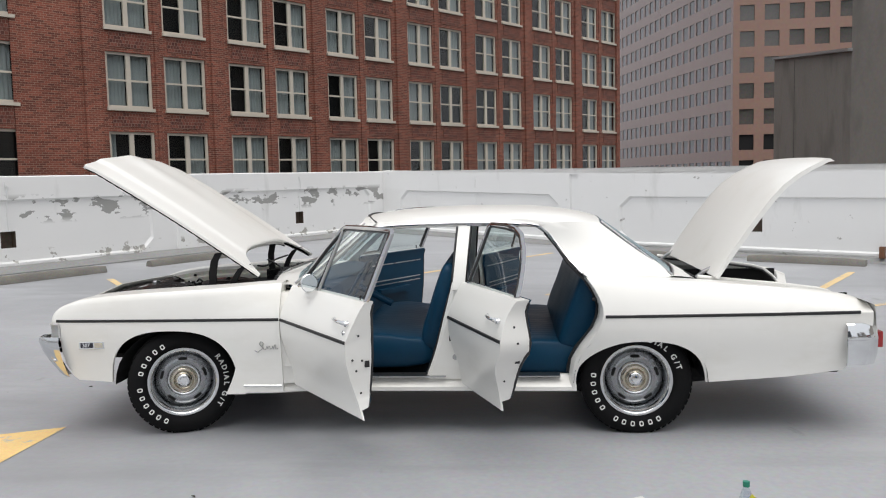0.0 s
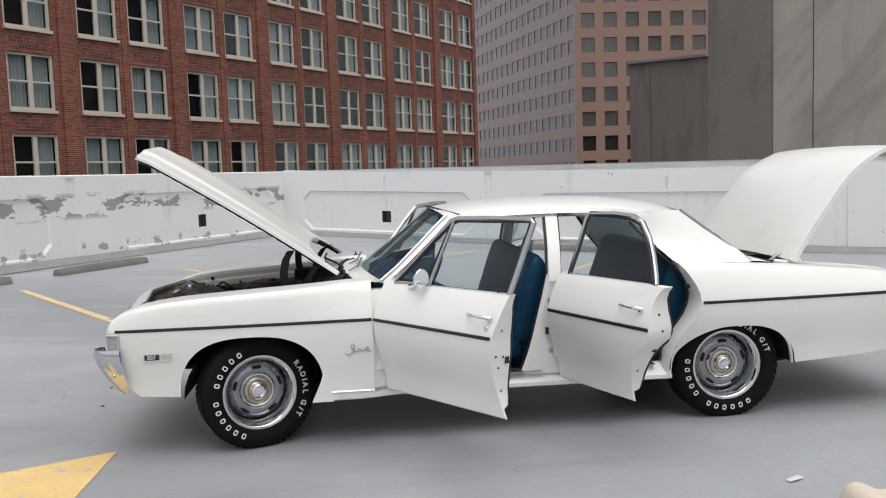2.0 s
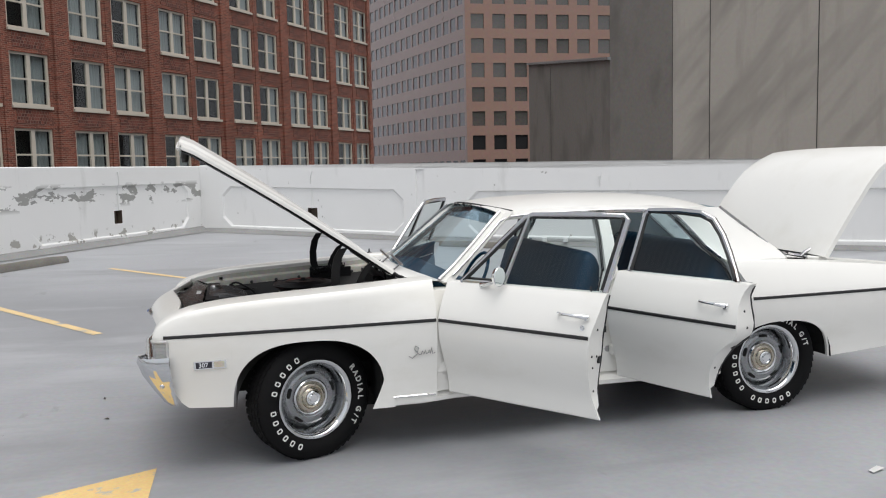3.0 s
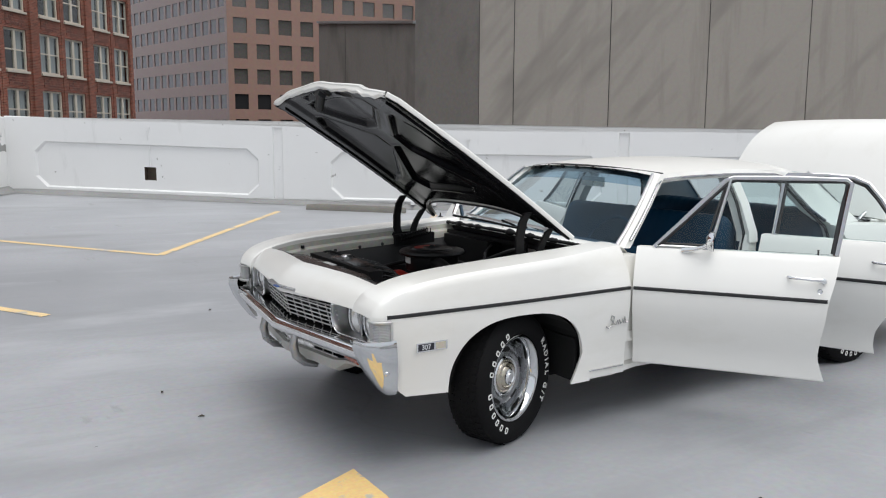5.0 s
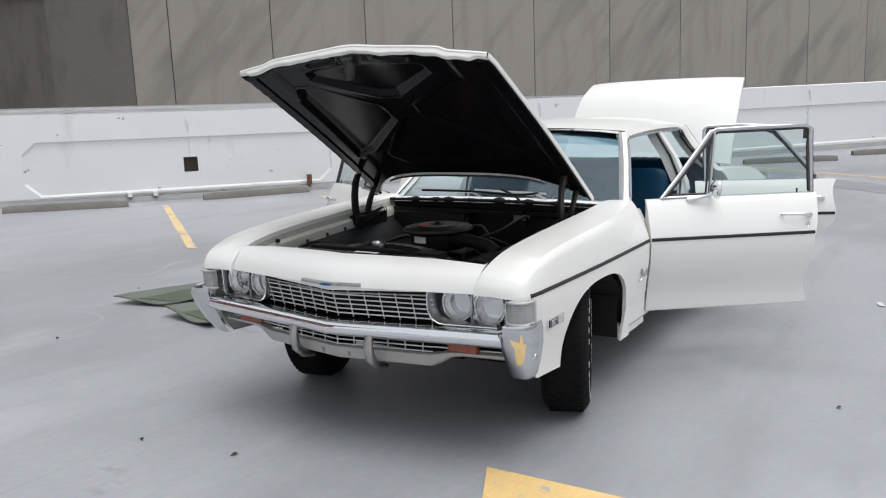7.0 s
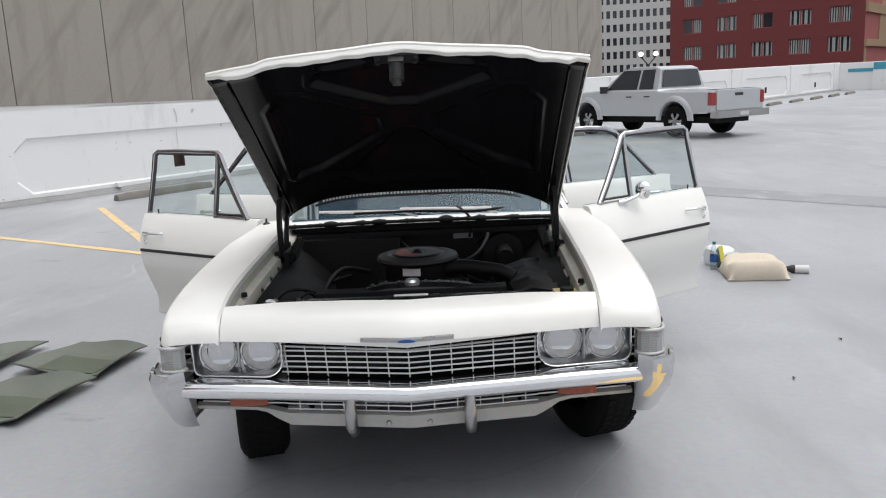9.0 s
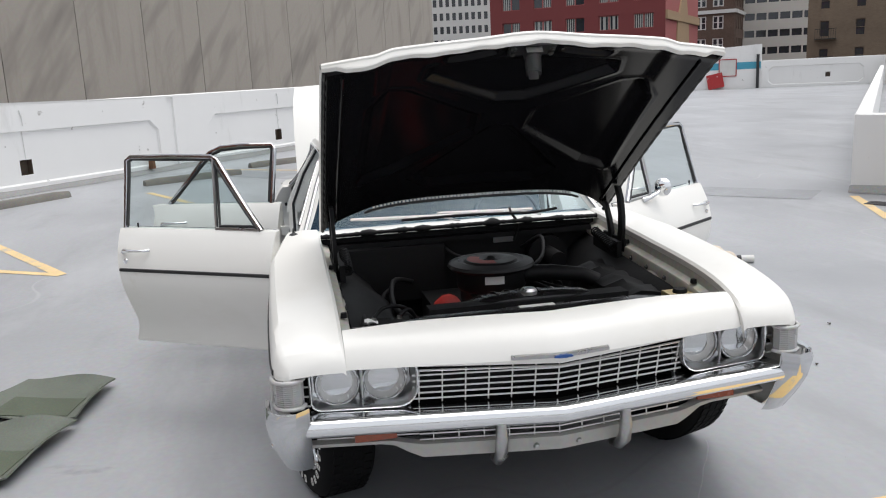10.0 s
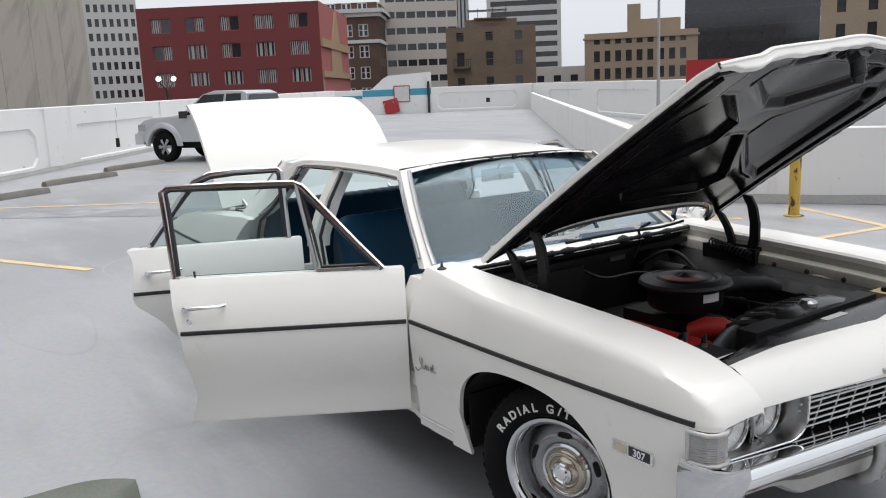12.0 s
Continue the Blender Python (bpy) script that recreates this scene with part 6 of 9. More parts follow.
# ---- wheels ----
def wheel(m, turn):
    """A wheel whose outer face looks to -y; turn: the clock angle by which it has rolled."""
    R, W = 0.352, 0.118
    bm = bmesh.new()
    prof = [(0.228, -0.070), (0.233, -0.090), (0.245, -0.108), (0.268, -0.1195), (0.30, -0.118), (0.328, -0.106), (0.345, -0.088), (0.350, -0.07), (0.352, 0.0), (0.350, 0.07), (0.345, 0.088), (0.328, 0.106), (0.30, 0.118), (0.25, 0.119), (0.21, 0.095), (0.20, 0.0)]
    lathe(bm, prof, "y", 56)
    ob = part("wheel", bm, M_RUBBER, car, "wheel with raised white letter tyre", smooth=40)
    # tread blocks
    bm = bmesh.new()
    for row, (ya, yb, off) in enumerate(((-0.086, -0.052, 0.0), (-0.044, -0.008, 0.4), (0.0, 0.036, 0.1), (0.044, 0.082, 0.6))):
        for k in range(52):
            a = (k + off) / 52 * math.tau
            da = 0.74 * math.tau / 52
            v = []
            for rr in (0.349, 0.3545):
                for aa, yy in ((a, ya), (a + da, ya + 0.008), (a + da, yb + 0.004), (a, yb - 0.004)):
                    v.append(bm.verts.new((rr * math.cos(aa), yy, rr * math.sin(aa))))
            for q in ((4, 5, 6, 7), (0, 1, 5, 4), (1, 2, 6, 5), (2, 3, 7, 6), (3, 0, 4, 7)):
                bm.faces.new([v[i] for i in q])
    tagged(part("tread", bm, M_RUBBER, ob), kind="stuff")
    # polished ring, dished disc with slots, cap
    bm = bmesh.new()
    lathe(bm, [(0.233, -0.086), (0.229, -0.096), (0.220, -0.097), (0.210, -0.088), (0.200, -0.074), (0.193, -0.050), (0.188, -0.015), (0.184, 0.02)], "y", 48)
    part("trim_ring", bm, M_CHROMED, ob, "polished trim ring", smooth=60)
    bm = bmesh.new()
    prof = [(0.188, 0.022), (0.174, -0.010), (0.150, -0.028), (0.126, -0.036), (0.112, -0.028), (0.098, -0.02), (0.0, -0.02)]
    lathe(bm, prof, "y", 48)
    part("disc", bm, M_RIM, ob, "silver slotted wheel disc", smooth=50)
    for k in range(5):
        a = k * math.tau / 5
        bm = bmesh.new()
        ring = []
        for i in range(14):
            b = i * math.tau / 14
            la, lr = 0.030 * math.copysign(abs(math.cos(b)) ** 0.6, math.cos(b)), 0.0095 * math.copysign(abs(math.sin(b)) ** 0.7, math.sin(b))
            rr = 0.146 + lr
            aa = a + la / 0.146
            ring.append((rr * math.sin(aa), rr * math.cos(aa), rr))
        top = [bm.verts.new((x, -0.0355 + (rr - 0.146) * 0.55, z)) for x, z, rr in ring]
        low = [bm.verts.new((x * 0.99, -0.015, z * 0.99)) for x, z, rr in ring]
        bm.faces.new(top)
        for i in range(14):
            bm.faces.new((top[i], top[(i + 1) % 14], low[(i + 1) % 14], low[i]))
        part("slot", bm, M_WELL, ob)
    bm = bmesh.new()
    lathe(bm, [(0.106, -0.016), (0.107, -0.030), (0.100, -0.036), (0.092, -0.034), (0.088, -0.028)], "y", 40)
    part("hub_cap", bm, M_CHROMED, ob, "stepped chrome hub cap", smooth=50)
    bm = bmesh.new()
    lathe(bm, [(0.089, -0.026), (0.086, -0.036), (0.074, -0.044), (0.066, -0.044), (0.062, -0.040), (0.054, -0.050), (0.046, -0.054), (0.043, -0.050)], "y", 40)
    part("cap_step", bm, M_CAPB, ob, "dulled brassy cap step", smooth=40)
    bm = bmesh.new()
    lathe(bm, [(0.044, -0.048), (0.042, -0.060), (0.036, -0.064), (0.031, -0.059), (0.027, -0.059), (0.022, -0.065), (0.0, -0.066)], "y", 32)
    part("cap_centre", bm, M_CHROME, ob, smooth=40)

    def letter(me, phi, r, name):
        o = new(name, me)
        o.parent = ob
        n = Vector((math.sin(phi), 0, math.cos(phi)))
        t = Vector((math.cos(phi), 0, -math.sin(phi)))
        out_ = Vector((0, -1, 0))
        p = n * r + Vector((0, -0.1196, 0))
        o.matrix_basis = Matrix(((t.x, n.x, out_.x, p.x), (t.y, n.y, out_.y, p.y), (t.z, n.z, out_.z, p.z), (0, 0, 0, 1)))
    phi = radians(turn + 55)
    for ch, step in zip("RADIAL G/T", (9.0, 9.0, 7.4, 6.8, 8.8, 8.2, 6.4, 8.4, 6.6, 7)):
        if ch != " ":
            letter(letters[ch], phi, 0.276, "tyre_letter")
        phi += radians(step)
    phi = radians(turn + 206)
    for k in range(12):
        if k != 6:
            letter(block, phi, 0.276, "tyre_mark")
        phi += radians(11.6)
    ob.matrix_basis = m
    return ob


letters = {}
for ch in "RADILG/T":
    letters[ch] = text_mesh(ch, 0.046, 0.0012)
    letters[ch].materials.append(M_LETTER)
# plain marks of letter size
bm = bmesh.new()
def loop_pts(w, h, z):
    return [(w * math.copysign(abs(math.cos(a)) ** 0.6, math.cos(a)), h * math.copysign(abs(math.sin(a)) ** 0.6, math.sin(a)), z) for a in [k * math.tau / 16 for k in range(16)]]
loft(bm, [loop_pts(0.0135, 0.017, -0.001), loop_pts(0.0135, 0.017, 0.0012), loop_pts(0.0070, 0.0095, 0.0012), loop_pts(0.0070, 0.0095, -0.001)], closed=True)
block = bpy.data.meshes.new("tyre_mark")
bm.to_mesh(block)
bm.free()
block.materials.append(M_LETTER)
STEER = -21
wheel(Matrix.Translation((-1.531, -0.811, 0.334)) @ Matrix.Rotation(radians(-STEER), 4, "Z"), 0)
wheel(Matrix.Translation((1.481, -0.808, 0.334)), -55)
wheel(Matrix.Translation((-1.585, 0.807, 0.308)) @ Matrix.Rotation(radians(180 - STEER - 6), 4, "Z"), -112)
wheel(Matrix.Translation((1.481, 0.808, 0.318)) @ Matrix.Rotation(radians(180), 4, "Z"), 20)

# ---- doors ----
DZ = [0.325, 0.333, 0.37, 0.41, 0.44, 0.47, 0.50, 0.55, 0.60, 0.65, 0.70, 0.74, 0.765, 0.78, 0.80, 0.83, 0.86, 0.89, 0.92, 0.95, 0.97, 0.985]
F_EDGE = [(0.32, 0.222), (0.34, 0.214), (0.40, 0.195), (0.46, 0.180), (0.55, 0.186), (0.65, 0.200), (0.76, 0.212), (0.82, 0.226), (0.88, 0.240), (0.93, 0.248), (0.985, 0.258)]
R_EDGE = [(0.32, 1.006), (0.40, 0.996), (0.45, 1.004), (0.50, 1.024), (0.55, 1.052), (0.60, 1.088), (0.65, 1.142), (0.69, 1.196), (0.72, 1.216), (0.76, 1.222), (0.82, 1.216), (0.88, 1.209), (0.93, 1.212), (0.96, 1.225), (0.985, 1.24)]
INNER_Y = [(0.385, 0.872), (0.45, 0.852), (0.65, 0.843), (0.80, 0.850), (0.93, 0.866), (0.985, 0.852)]


def door(kind, s, hinge, angle):
    front = kind == "front"
    def xa(z):
        return -0.768 if front else 0.325
    def xb(z):
        return smooth_interp(z, F_EDGE if front else R_EDGE)
    def yi(z):
        return smooth_interp(z, INNER_Y)
    xo = xb
    hx, hy = hinge
    n = 16
    def P(x, y, z):
        return (x - hx, s * y - s * hy, z)
    bm = bmesh.new()
    outer = [[P(xa(z) + (xo(z) - xa(z)) * i / n, side_y(xa(z) + (xo(z) - xa(z)) * i / n, min(z, 0.983)) - (0.006 if k == 0 else 0), z) for i in range(n + 1)] for k, z in enumerate(DZ)]
    # the inner pressing ends above the skin's lower edge, so the door comes to a thin lip below
    ZI = [max(z, 0.385 + 0.02 * k) if k < 4 else z for k, z in enumerate(DZ)]
    inner = [[P(xa(z) + 0.012 + (xb(z) - xa(z) - 0.024) * i / n, yi(z), z) for i in range(n + 1)] for z in ZI]
    lip = [[P(xa(z) + (xo(z) - xa(z)) * i / n, side_y(xa(z) + (xo(z) - xa(z)) * i / n, z) - 0.012, z) for i in range(n + 1)] for z in (0.325, 0.352, 0.378)]
    vo = loft(bm, outer)
    vi = loft(bm, inner)
    vl = loft(bm, lip)
    for i in range(n):
        bm.faces.new((vo[0][i], vo[0][i + 1], vl[0][i + 1], vl[0][i]))
        bm.faces.new((vl[2][i], vl[2][i + 1], vi[0][i + 1], vi[0][i]))
        bm.faces.new((vo[-1][i], vo[-1][i + 1], vi[-1][i + 1], vi[-1][i]))
    for a in (0, -1):
        for k in range(2, len(DZ) - 1):
            bm.faces.new((vo[k][a], vo[k + 1][a], vi[k + 1][a], vi[k][a]))
        bm.faces.new((vo[0][a], vo[1][a], vl[1][a], vl[0][a]))
        bm.faces.new((vo[1][a], vo[2][a], vl[2][a], vl[1][a]))
        bm.faces.new((vo[2][a], vi[2][a], vi[1][a], vi[0][a], vl[2][a]))
    d = part("front_door" if front else "rear_door", bm, M_PAINT, car, "open white door with chrome window frame", smooth=32)
    # trim panel inside
    bm = bmesh.new()
    ip = [[P(xa(z) + 0.05 + (xb(z) - xa(z) - 0.10) * i / 6, yi(z) - 0.012, z) for i in range(7)] for z in (0.39, 0.41, 0.45, 0.55, 0.60, 0.66, 0.74, 0.82, 0.90, 0.965, 0.985)]
    loft(bm, ip)
    solid(bm, 0.018)
    tp = part("trim_panel", bm, M_BLUE_V, d, "dark blue vinyl door trim panel", smooth=45)
    bm = bmesh.new()
    xm = xa(0.6) + 0.25
    box(bm, *[f for f in (xm - hx, xm + 0.42 - hx)], *sorted((s * 0.765 - s * hy, s * 0.828 - s * hy)), 0.62, 0.665)
    part("armrest", bevel(bm, 0.015, 2), M_BLUE_V, d)
    bm = bmesh.new()
    for z in (0.70, 0.735, 0.88):
        tube(bm, [P(xa(z) + 0.1, yi(z) - 0.030, z), P(xb(z) - 0.1, yi(z) - 0.030, z)], 0.005, 5)
    part("trim_moulding", bm, M_DULL, d, "thin bright trim mouldings")
    # window frame
    if front:
        path = [(-0.672, 0.905, 0.985), (-0.56, 0.862, 1.10), (-0.435, 0.810, 1.235), (-0.325, 0.757, 1.350), (-0.285, 0.747, 1.366), (0.0, 0.744, 1.372), (0.275, 0.747, 1.368), (0.296, 0.757, 1.352), (0.280, 0.79, 1.26), (0.258, 0.842, 1.12), (0.236, 0.893, 0.985)]
        glass_pts = [[(-0.375, 0.89, 0.985), (0.228, 0.891, 0.985)], [(-0.345, 0.832, 1.14), (0.255, 0.832, 1.14)], [(-0.30, 0.752, 1.362), (0.285, 0.752, 1.362)]]
    else:
        path = [(0.395, 0.895, 0.985), (0.400, 0.832, 1.14), (0.405, 0.757, 1.330), (0.425, 0.745, 1.352), (0.65, 0.742, 1.356), (0.80, 0.742, 1.346), (0.885, 0.745, 1.310), (0.96, 0.765, 1.225), (1.03, 0.805, 1.130), (1.095, 0.852, 1.040), (1.135, 0.888, 0.985)]
        glass_pts = [[(0.40, 0.895, 0.985), (1.125, 0.885, 0.985)], [(0.402, 0.86, 1.07), (1.065, 0.835, 1.07)], [(0.405, 0.81, 1.20), (0.972, 0.775, 1.20)], [(0.415, 0.75, 1.348), (0.80, 0.748, 1.338)]]
    bm = bmesh.new()
    rings = []
    P3 = [Vector(P(*p)) for p in path]
    for i, p in enumerate(P3):
        t = (P3[min(i + 1, len(P3) - 1)] - P3[max(i - 1, 0)]).normalized()
        o = Vector((0, s, 0.25)).normalized()
        q = t.cross(o).normalized()
        rings.append([p + q * a + o * b for a, b in ((-0.014, -0.012), (0.014, -0.012), (0.014, 0.004), (0.006, 0.010), (-0.006, 0.010), (-0.014, 0.004))])
    loft(bm, rings, closed=True, cap=True)
    part("window_frame", bm, M_FRAME, d, "bright metal window frame", smooth=30)
    bm = bmesh.new()
    mid = sum(P3, Vector()) / len(P3)
    tube(bm, [p + (Vector((mid.x, p.y, mid.z)) - p).normalized() * 0.019 for p in P3], 0.0105, 6)
    part("window_seal", bm, M_BLACKT, d, "black window seal")
    bm = bmesh.new()
    loft(bm, [[P(*(Vector(a).lerp(Vector(b), k / 6))) for k in range(7)] for a, b in glass_pts])
    g_ = part("window_glass", bm, M_CGLASS, d, "clear raised side glass", smooth=60)
    g_.visible_shadow = False
    if front:
        bm = bmesh.new()
        tube(bm, [P(-0.385, 0.895, 0.985), P(-0.350, 0.836, 1.14), P(-0.300, 0.752, 1.358)], 0.011, 6)
        tube(bm, [P(-0.66, 0.905, 0.992), P(-0.385, 0.90, 0.992)], 0.010, 6)
        part("vent_post", bm, M_DULL, d)
        bm = bmesh.new()
        bm.faces.new([bm.verts.new(P(*q)) for q in ((-0.655, 0.90, 0.99), (-0.39, 0.893, 0.99), (-0.31, 0.754, 1.345))])
        vg = part("vent_glass", bm, M_CGLASS, d, "triangular vent window")
        vg.visible_shadow = False
        bm = bmesh.new()
        tube(bm, [P(-0.635, 0.892, 1.006), P(-0.405, 0.892, 1.006), P(-0.372, 0.836, 1.14), P(-0.322, 0.76, 1.33)], 0.008, 5)
        part("vent_seal", bm, M_BLACKT, d)
    # handle and lock
    hxp = 0.155 if front else 1.11
    y = side_y(hxp, 0.865) + 0.002
    bm = bmesh.new()
    tube(bm, [P(hxp + 0.03, y + 0.004, 0.868), P(hxp + 0.01, y + 0.028, 0.874), P(hxp - 0.06, y + 0.032, 0.876), P(hxp - 0.125, y + 0.020, 0.876), P(hxp - 0.14, y + 0.0, 0.876)], [0.016, 0.012, 0.008, 0.008, 0.010], 8)
    lathe(bm, [(0.0, 0.02), (0.012, 0.02), (0.017, 0.012), (0.017, 0.0)], "y", 14, centre=P(hxp + 0.028, y if s > 0 else y, 0.866)) if s > 0 else lathe(bm, [(0.0, -0.02), (0.012, -0.02), (0.017, -0.012), (0.017, 0.0)], "y", 14, centre=P(hxp + 0.028, y, 0.866))
    part("handle", bm, M_CHROME, d, "chrome pull handle", smooth=50)
    if front:
        bm = bmesh.new()
        yl = side_y(hxp, 0.81) + 0.0
        lathe(bm, [(0.0, s * 0.005), (0.008, s * 0.005), (0.009, s * 0.003), (0.013, s * 0.006), (0.015, 0.0)], "y", 16, centre=P(hxp + 0.012, yl, 0.815))
        part("lock", bm, M_CHROME, d, "round key lock", smooth=40)
    bm = bmesh.new()
    xk = xb(0.9) - 0.09
    tube(bm, [P(xk, 0.885, 0.985), P(xk, 0.885, 1.012)], [0.004, 0.006], 6)
    part("lock_button", bm, M_BLACKT, d)
    for f, z in (((0.35, 0.60), (0.62, 0.655), (0.25, 0.665), (0.45, 0.80), (0.40, 0.47)) if front else ((0.45, 0.84), (0.60, 0.75), (0.40, 0.50))):
        bm = bmesh.new()
        ym = side_y(xb(z), z) * (1 - f) + yi(z) * f
        lathe(bm, [(0.0, 0.004), (0.005, 0.004), (0.007, 0.001), (0.007, -0.006)], "x", 8, centre=P(xb(z) - 0.012 * f, ym, z))
        part("jamb_screw", bm, M_LATCH, d)
    # latch hardware and seal on the trailing edge
    bm = bmesh.new()
    box(bm, *sorted((xb(0.62) - 0.03 - hx, xb(0.62) + 0.002 - hx)), *sorted((s * 0.862 - s * hy, s * 0.888 - s * hy)), 0.615, 0.65)
    part("latch", bm, M_BLACKT, d, "dark door latch")
    bm = bmesh.new()
    tube(bm, [P(xb(z) - 0.018, yi(z) - 0.004, z) for z in (0.97, 0.92, 0.86, 0.80, 0.74, 0.68, 0.62, 0.56, 0.5, 0.45, 0.40)] + [P(xa(0.3) + 0.1, yi(0.39) - 0.004, 0.392)], 0.010, 6)
    part("door_seal", bm, M_BLACKT, d, "black rubber door seal")
    stripe(xa(0.765) + 0.004, xo(0.765) - 0.008, s, d, (hx, s * hy, 0))
    if front and s < 0:
        bm = bmesh.new()
        tube(bm, [P(-0.52, 0.915, 0.975), P(-0.47, 0.935, 0.985), P(-0.41, 0.955, 1.005), P(-0.385, 0.962, 1.025)], [0.020, 0.014, 0.010, 0.012], 8)
        c = P(-0.375, 0.965, 1.038)
        lathe(bm, [(0.0, -0.028), (0.03, -0.022), (0.05, -0.006), (0.056, 0.012), (0.052, 0.016)], "x", 22, centre=(c[0], c[1], c[2]))
        part("mirror", bm, M_CHROME, d, "round chrome door mirror", smooth=50)
        bm = bmesh.new()
        lathe(bm, [(0.0, 0.0145), (0.051, 0.0145)], "x", 22, centre=c)
        part("mirror_glass", bm, M_CHROME, d)
    d.matrix_basis = Matrix.Translation((hx, s * hy, 0)) @ Matrix.Rotation(radians(angle * s), 4, "Z")
    return d


door("front", -1, (-0.788, 0.985), 53.2)
door("front", 1, (-0.788, 0.985), 58.2)
door("rear", -1, (0.335, 0.965), 67)
door("rear", 1, (0.335, 0.965), 67)

# ---- hood ----
H_ANG = 33.3
def hood_pt(k, v, dz=0.0, side=0.0):
    """k from rear edge to front edge, v from -1 to 1 across; in the hood's own frame, x forward."""
    q = v * v
    rear = 0.262 * (1 - abs(v) ** 4.5)
    front = 1.404 + 0.066 * (1 - q)
    x = rear + (front - rear) * k
    step = max(0.0, min(1.0, (0.76 - abs(v)) / 0.10))
    z = 0.022 * (1 - q) + 0.016 * step * step * (3 - 2 * step) * (0.25 + 0.75 * k) + 0.017 * math.exp(-(v / 0.2) ** 2) * k + 0.015 * math.sin(math.pi * k) - 0.010 * max(0.0, k - 0.95) / 0.05
    return (-x, (0.745 - side) * v, z + dz)

hood_m = Matrix.Translation((-0.99, 0, 1.034)) @ Matrix.Rotation(radians(H_ANG), 4, "Y")
NV = 60
V_S = arange(-1, 1, NV)
K_S = arange(0, 1, 18)
bm = bmesh.new()
loft(bm, [[hood_pt(k, v) for v in V_S] for k in K_S])
loft(bm, [[hood_pt(k, v, -0.010) for v in V_S] for k in K_S])
hood = part("hood", bm, M_PAINT, car, "raised white hood with black ribbed underside", smooth=40)
hood.matrix_basis = hood_m
# the folded white lip: deep along the front, slim along the sides
bm = bmesh.new()
front = []
for v in arange(-1, 1, 90):
    deep = 0.026 + 0.016 * min(1.0, max(0.0, (0.93 - abs(v)) / 0.04)) + 0.003 * math.sin(v * 17) + 0.002 * math.sin(v * 41)
    x, y, z = hood_pt(1, v)
    front.append([(x, y, z), (x - 0.007, y, z - 0.004), (x - 0.008, y, z - 0.012), (x - 0.003, y, z - 0.016), (x - 0.002, y, z - deep * 0.8), (x - 0.007, y, z - deep * 0.86), (x - 0.005, y, z - deep), (x + 0.014, y, z - deep - 0.002)])
loft(bm, front)
for s in (-1, 1):
    ring = []
    for k in K_S:
        x, y, z = hood_pt(k, s)
        ring.append([(x, y, z), (x, y + s * 0.004, z - 0.008), (x, y + s * 0.004, z - 0.024), (x, y - s * 0.004, z - 0.027)])
    loft(bm, ring)
part("hood_lip", bm, M_PAINT, hood, "folded white front lip", smooth=22)
# stamped inner panel: sunk rounded bays leave an X of broad ribs
BAYS = [[(0.50, 0.58), (1.10, 0.565), (1.20, 0.50), (1.19, 0.42), (0.97, 0.12), (0.84, 0.11), (0.56, 0.44)],
        [(0.50, 0.33), (0.86, 0.045), (0.86, -0.045), (0.50, -0.33), (0.42, -0.25), (0.42, 0.25)],
        [(1.27, 0.36), (1.33, 0.35), (1.345, 0.28), (1.345, -0.28), (1.33, -0.35), (1.27, -0.36), (1.08, -0.06), (1.08, 0.06)],
        [(1.395, 0.30), (1.42, 0.14), (1.405, 0.13), (1.38, 0.29)]]
BAYS.append([(f, -y) for f, y in BAYS[0]][::-1])
BAYS.append([(f, -y) for f, y in BAYS[3]][::-1])
def inside(poly, f, y):
    """Distance into a bay from its outline, negative outside."""
    d, within = 9.0, False
    for (a0, b0), (a1, b1) in zip(poly, poly[1:] + poly[:1]):
        da, db = a1 - a0, b1 - b0
        t = max(0.0, min(1.0, ((f - a0) * da + (y - b0) * db) / (da * da + db * db)))
        d = min(d, math.hypot(f - a0 - t * da, y - b0 - t * db))
        if (b0 > y) != (b1 > y) and f < a0 + (y - b0) / db * da:
            within = not within
    return d if within else -d
def under(k, v):
    x, y, z = hood_pt(0.012 + 0.976 * k, v, 0.0, 0.010)
    f = -x
    d = max(inside(poly, f, y) for poly in BAYS)
    t = max(0.0, min(1.0, (d + 0.014) / 0.040))
    bay = t * t * (3 - 2 * t)
    rim = max(0.0, 1 - abs(d + 0.020) / 0.016)
    edge = min(1.0, min(0.745 - abs(y), (1 - k) * 1.1, k * 1.1) / 0.012)
    return (x, y, z - 0.016 - 0.020 * max(0.0, edge) + 0.020 * bay - 0.004 * rim)
bm = bmesh.new()
NI, NJ = 190, 200
loft(bm, [[under(i / NI, 2 * j / NJ - 1) for j in range(NJ + 1)] for i in range(NI + 1)])
part("hood_liner", bm, M_HOODU, hood, "black stamped inner panel with X ribs", smooth=170)
# rolled seam along each flank, ragged from old sealer
for s in (-1, 1):
    bm = bmesh.new()
    tube(bm, [Vector(hood_pt(k, s * 0.90, -0.040)) for k in arange(0.04, 0.95, 20)], 0.006, 6)
    tube(bm, [Vector(hood_pt(k, s * 0.985, -0.026 - 0.004 * abs(math.sin(k * 60)))) for k in arange(0.0, 0.99, 60)], 0.010, 6)
    part("hood_seam", bm, M_HOODU, hood, smooth=60)
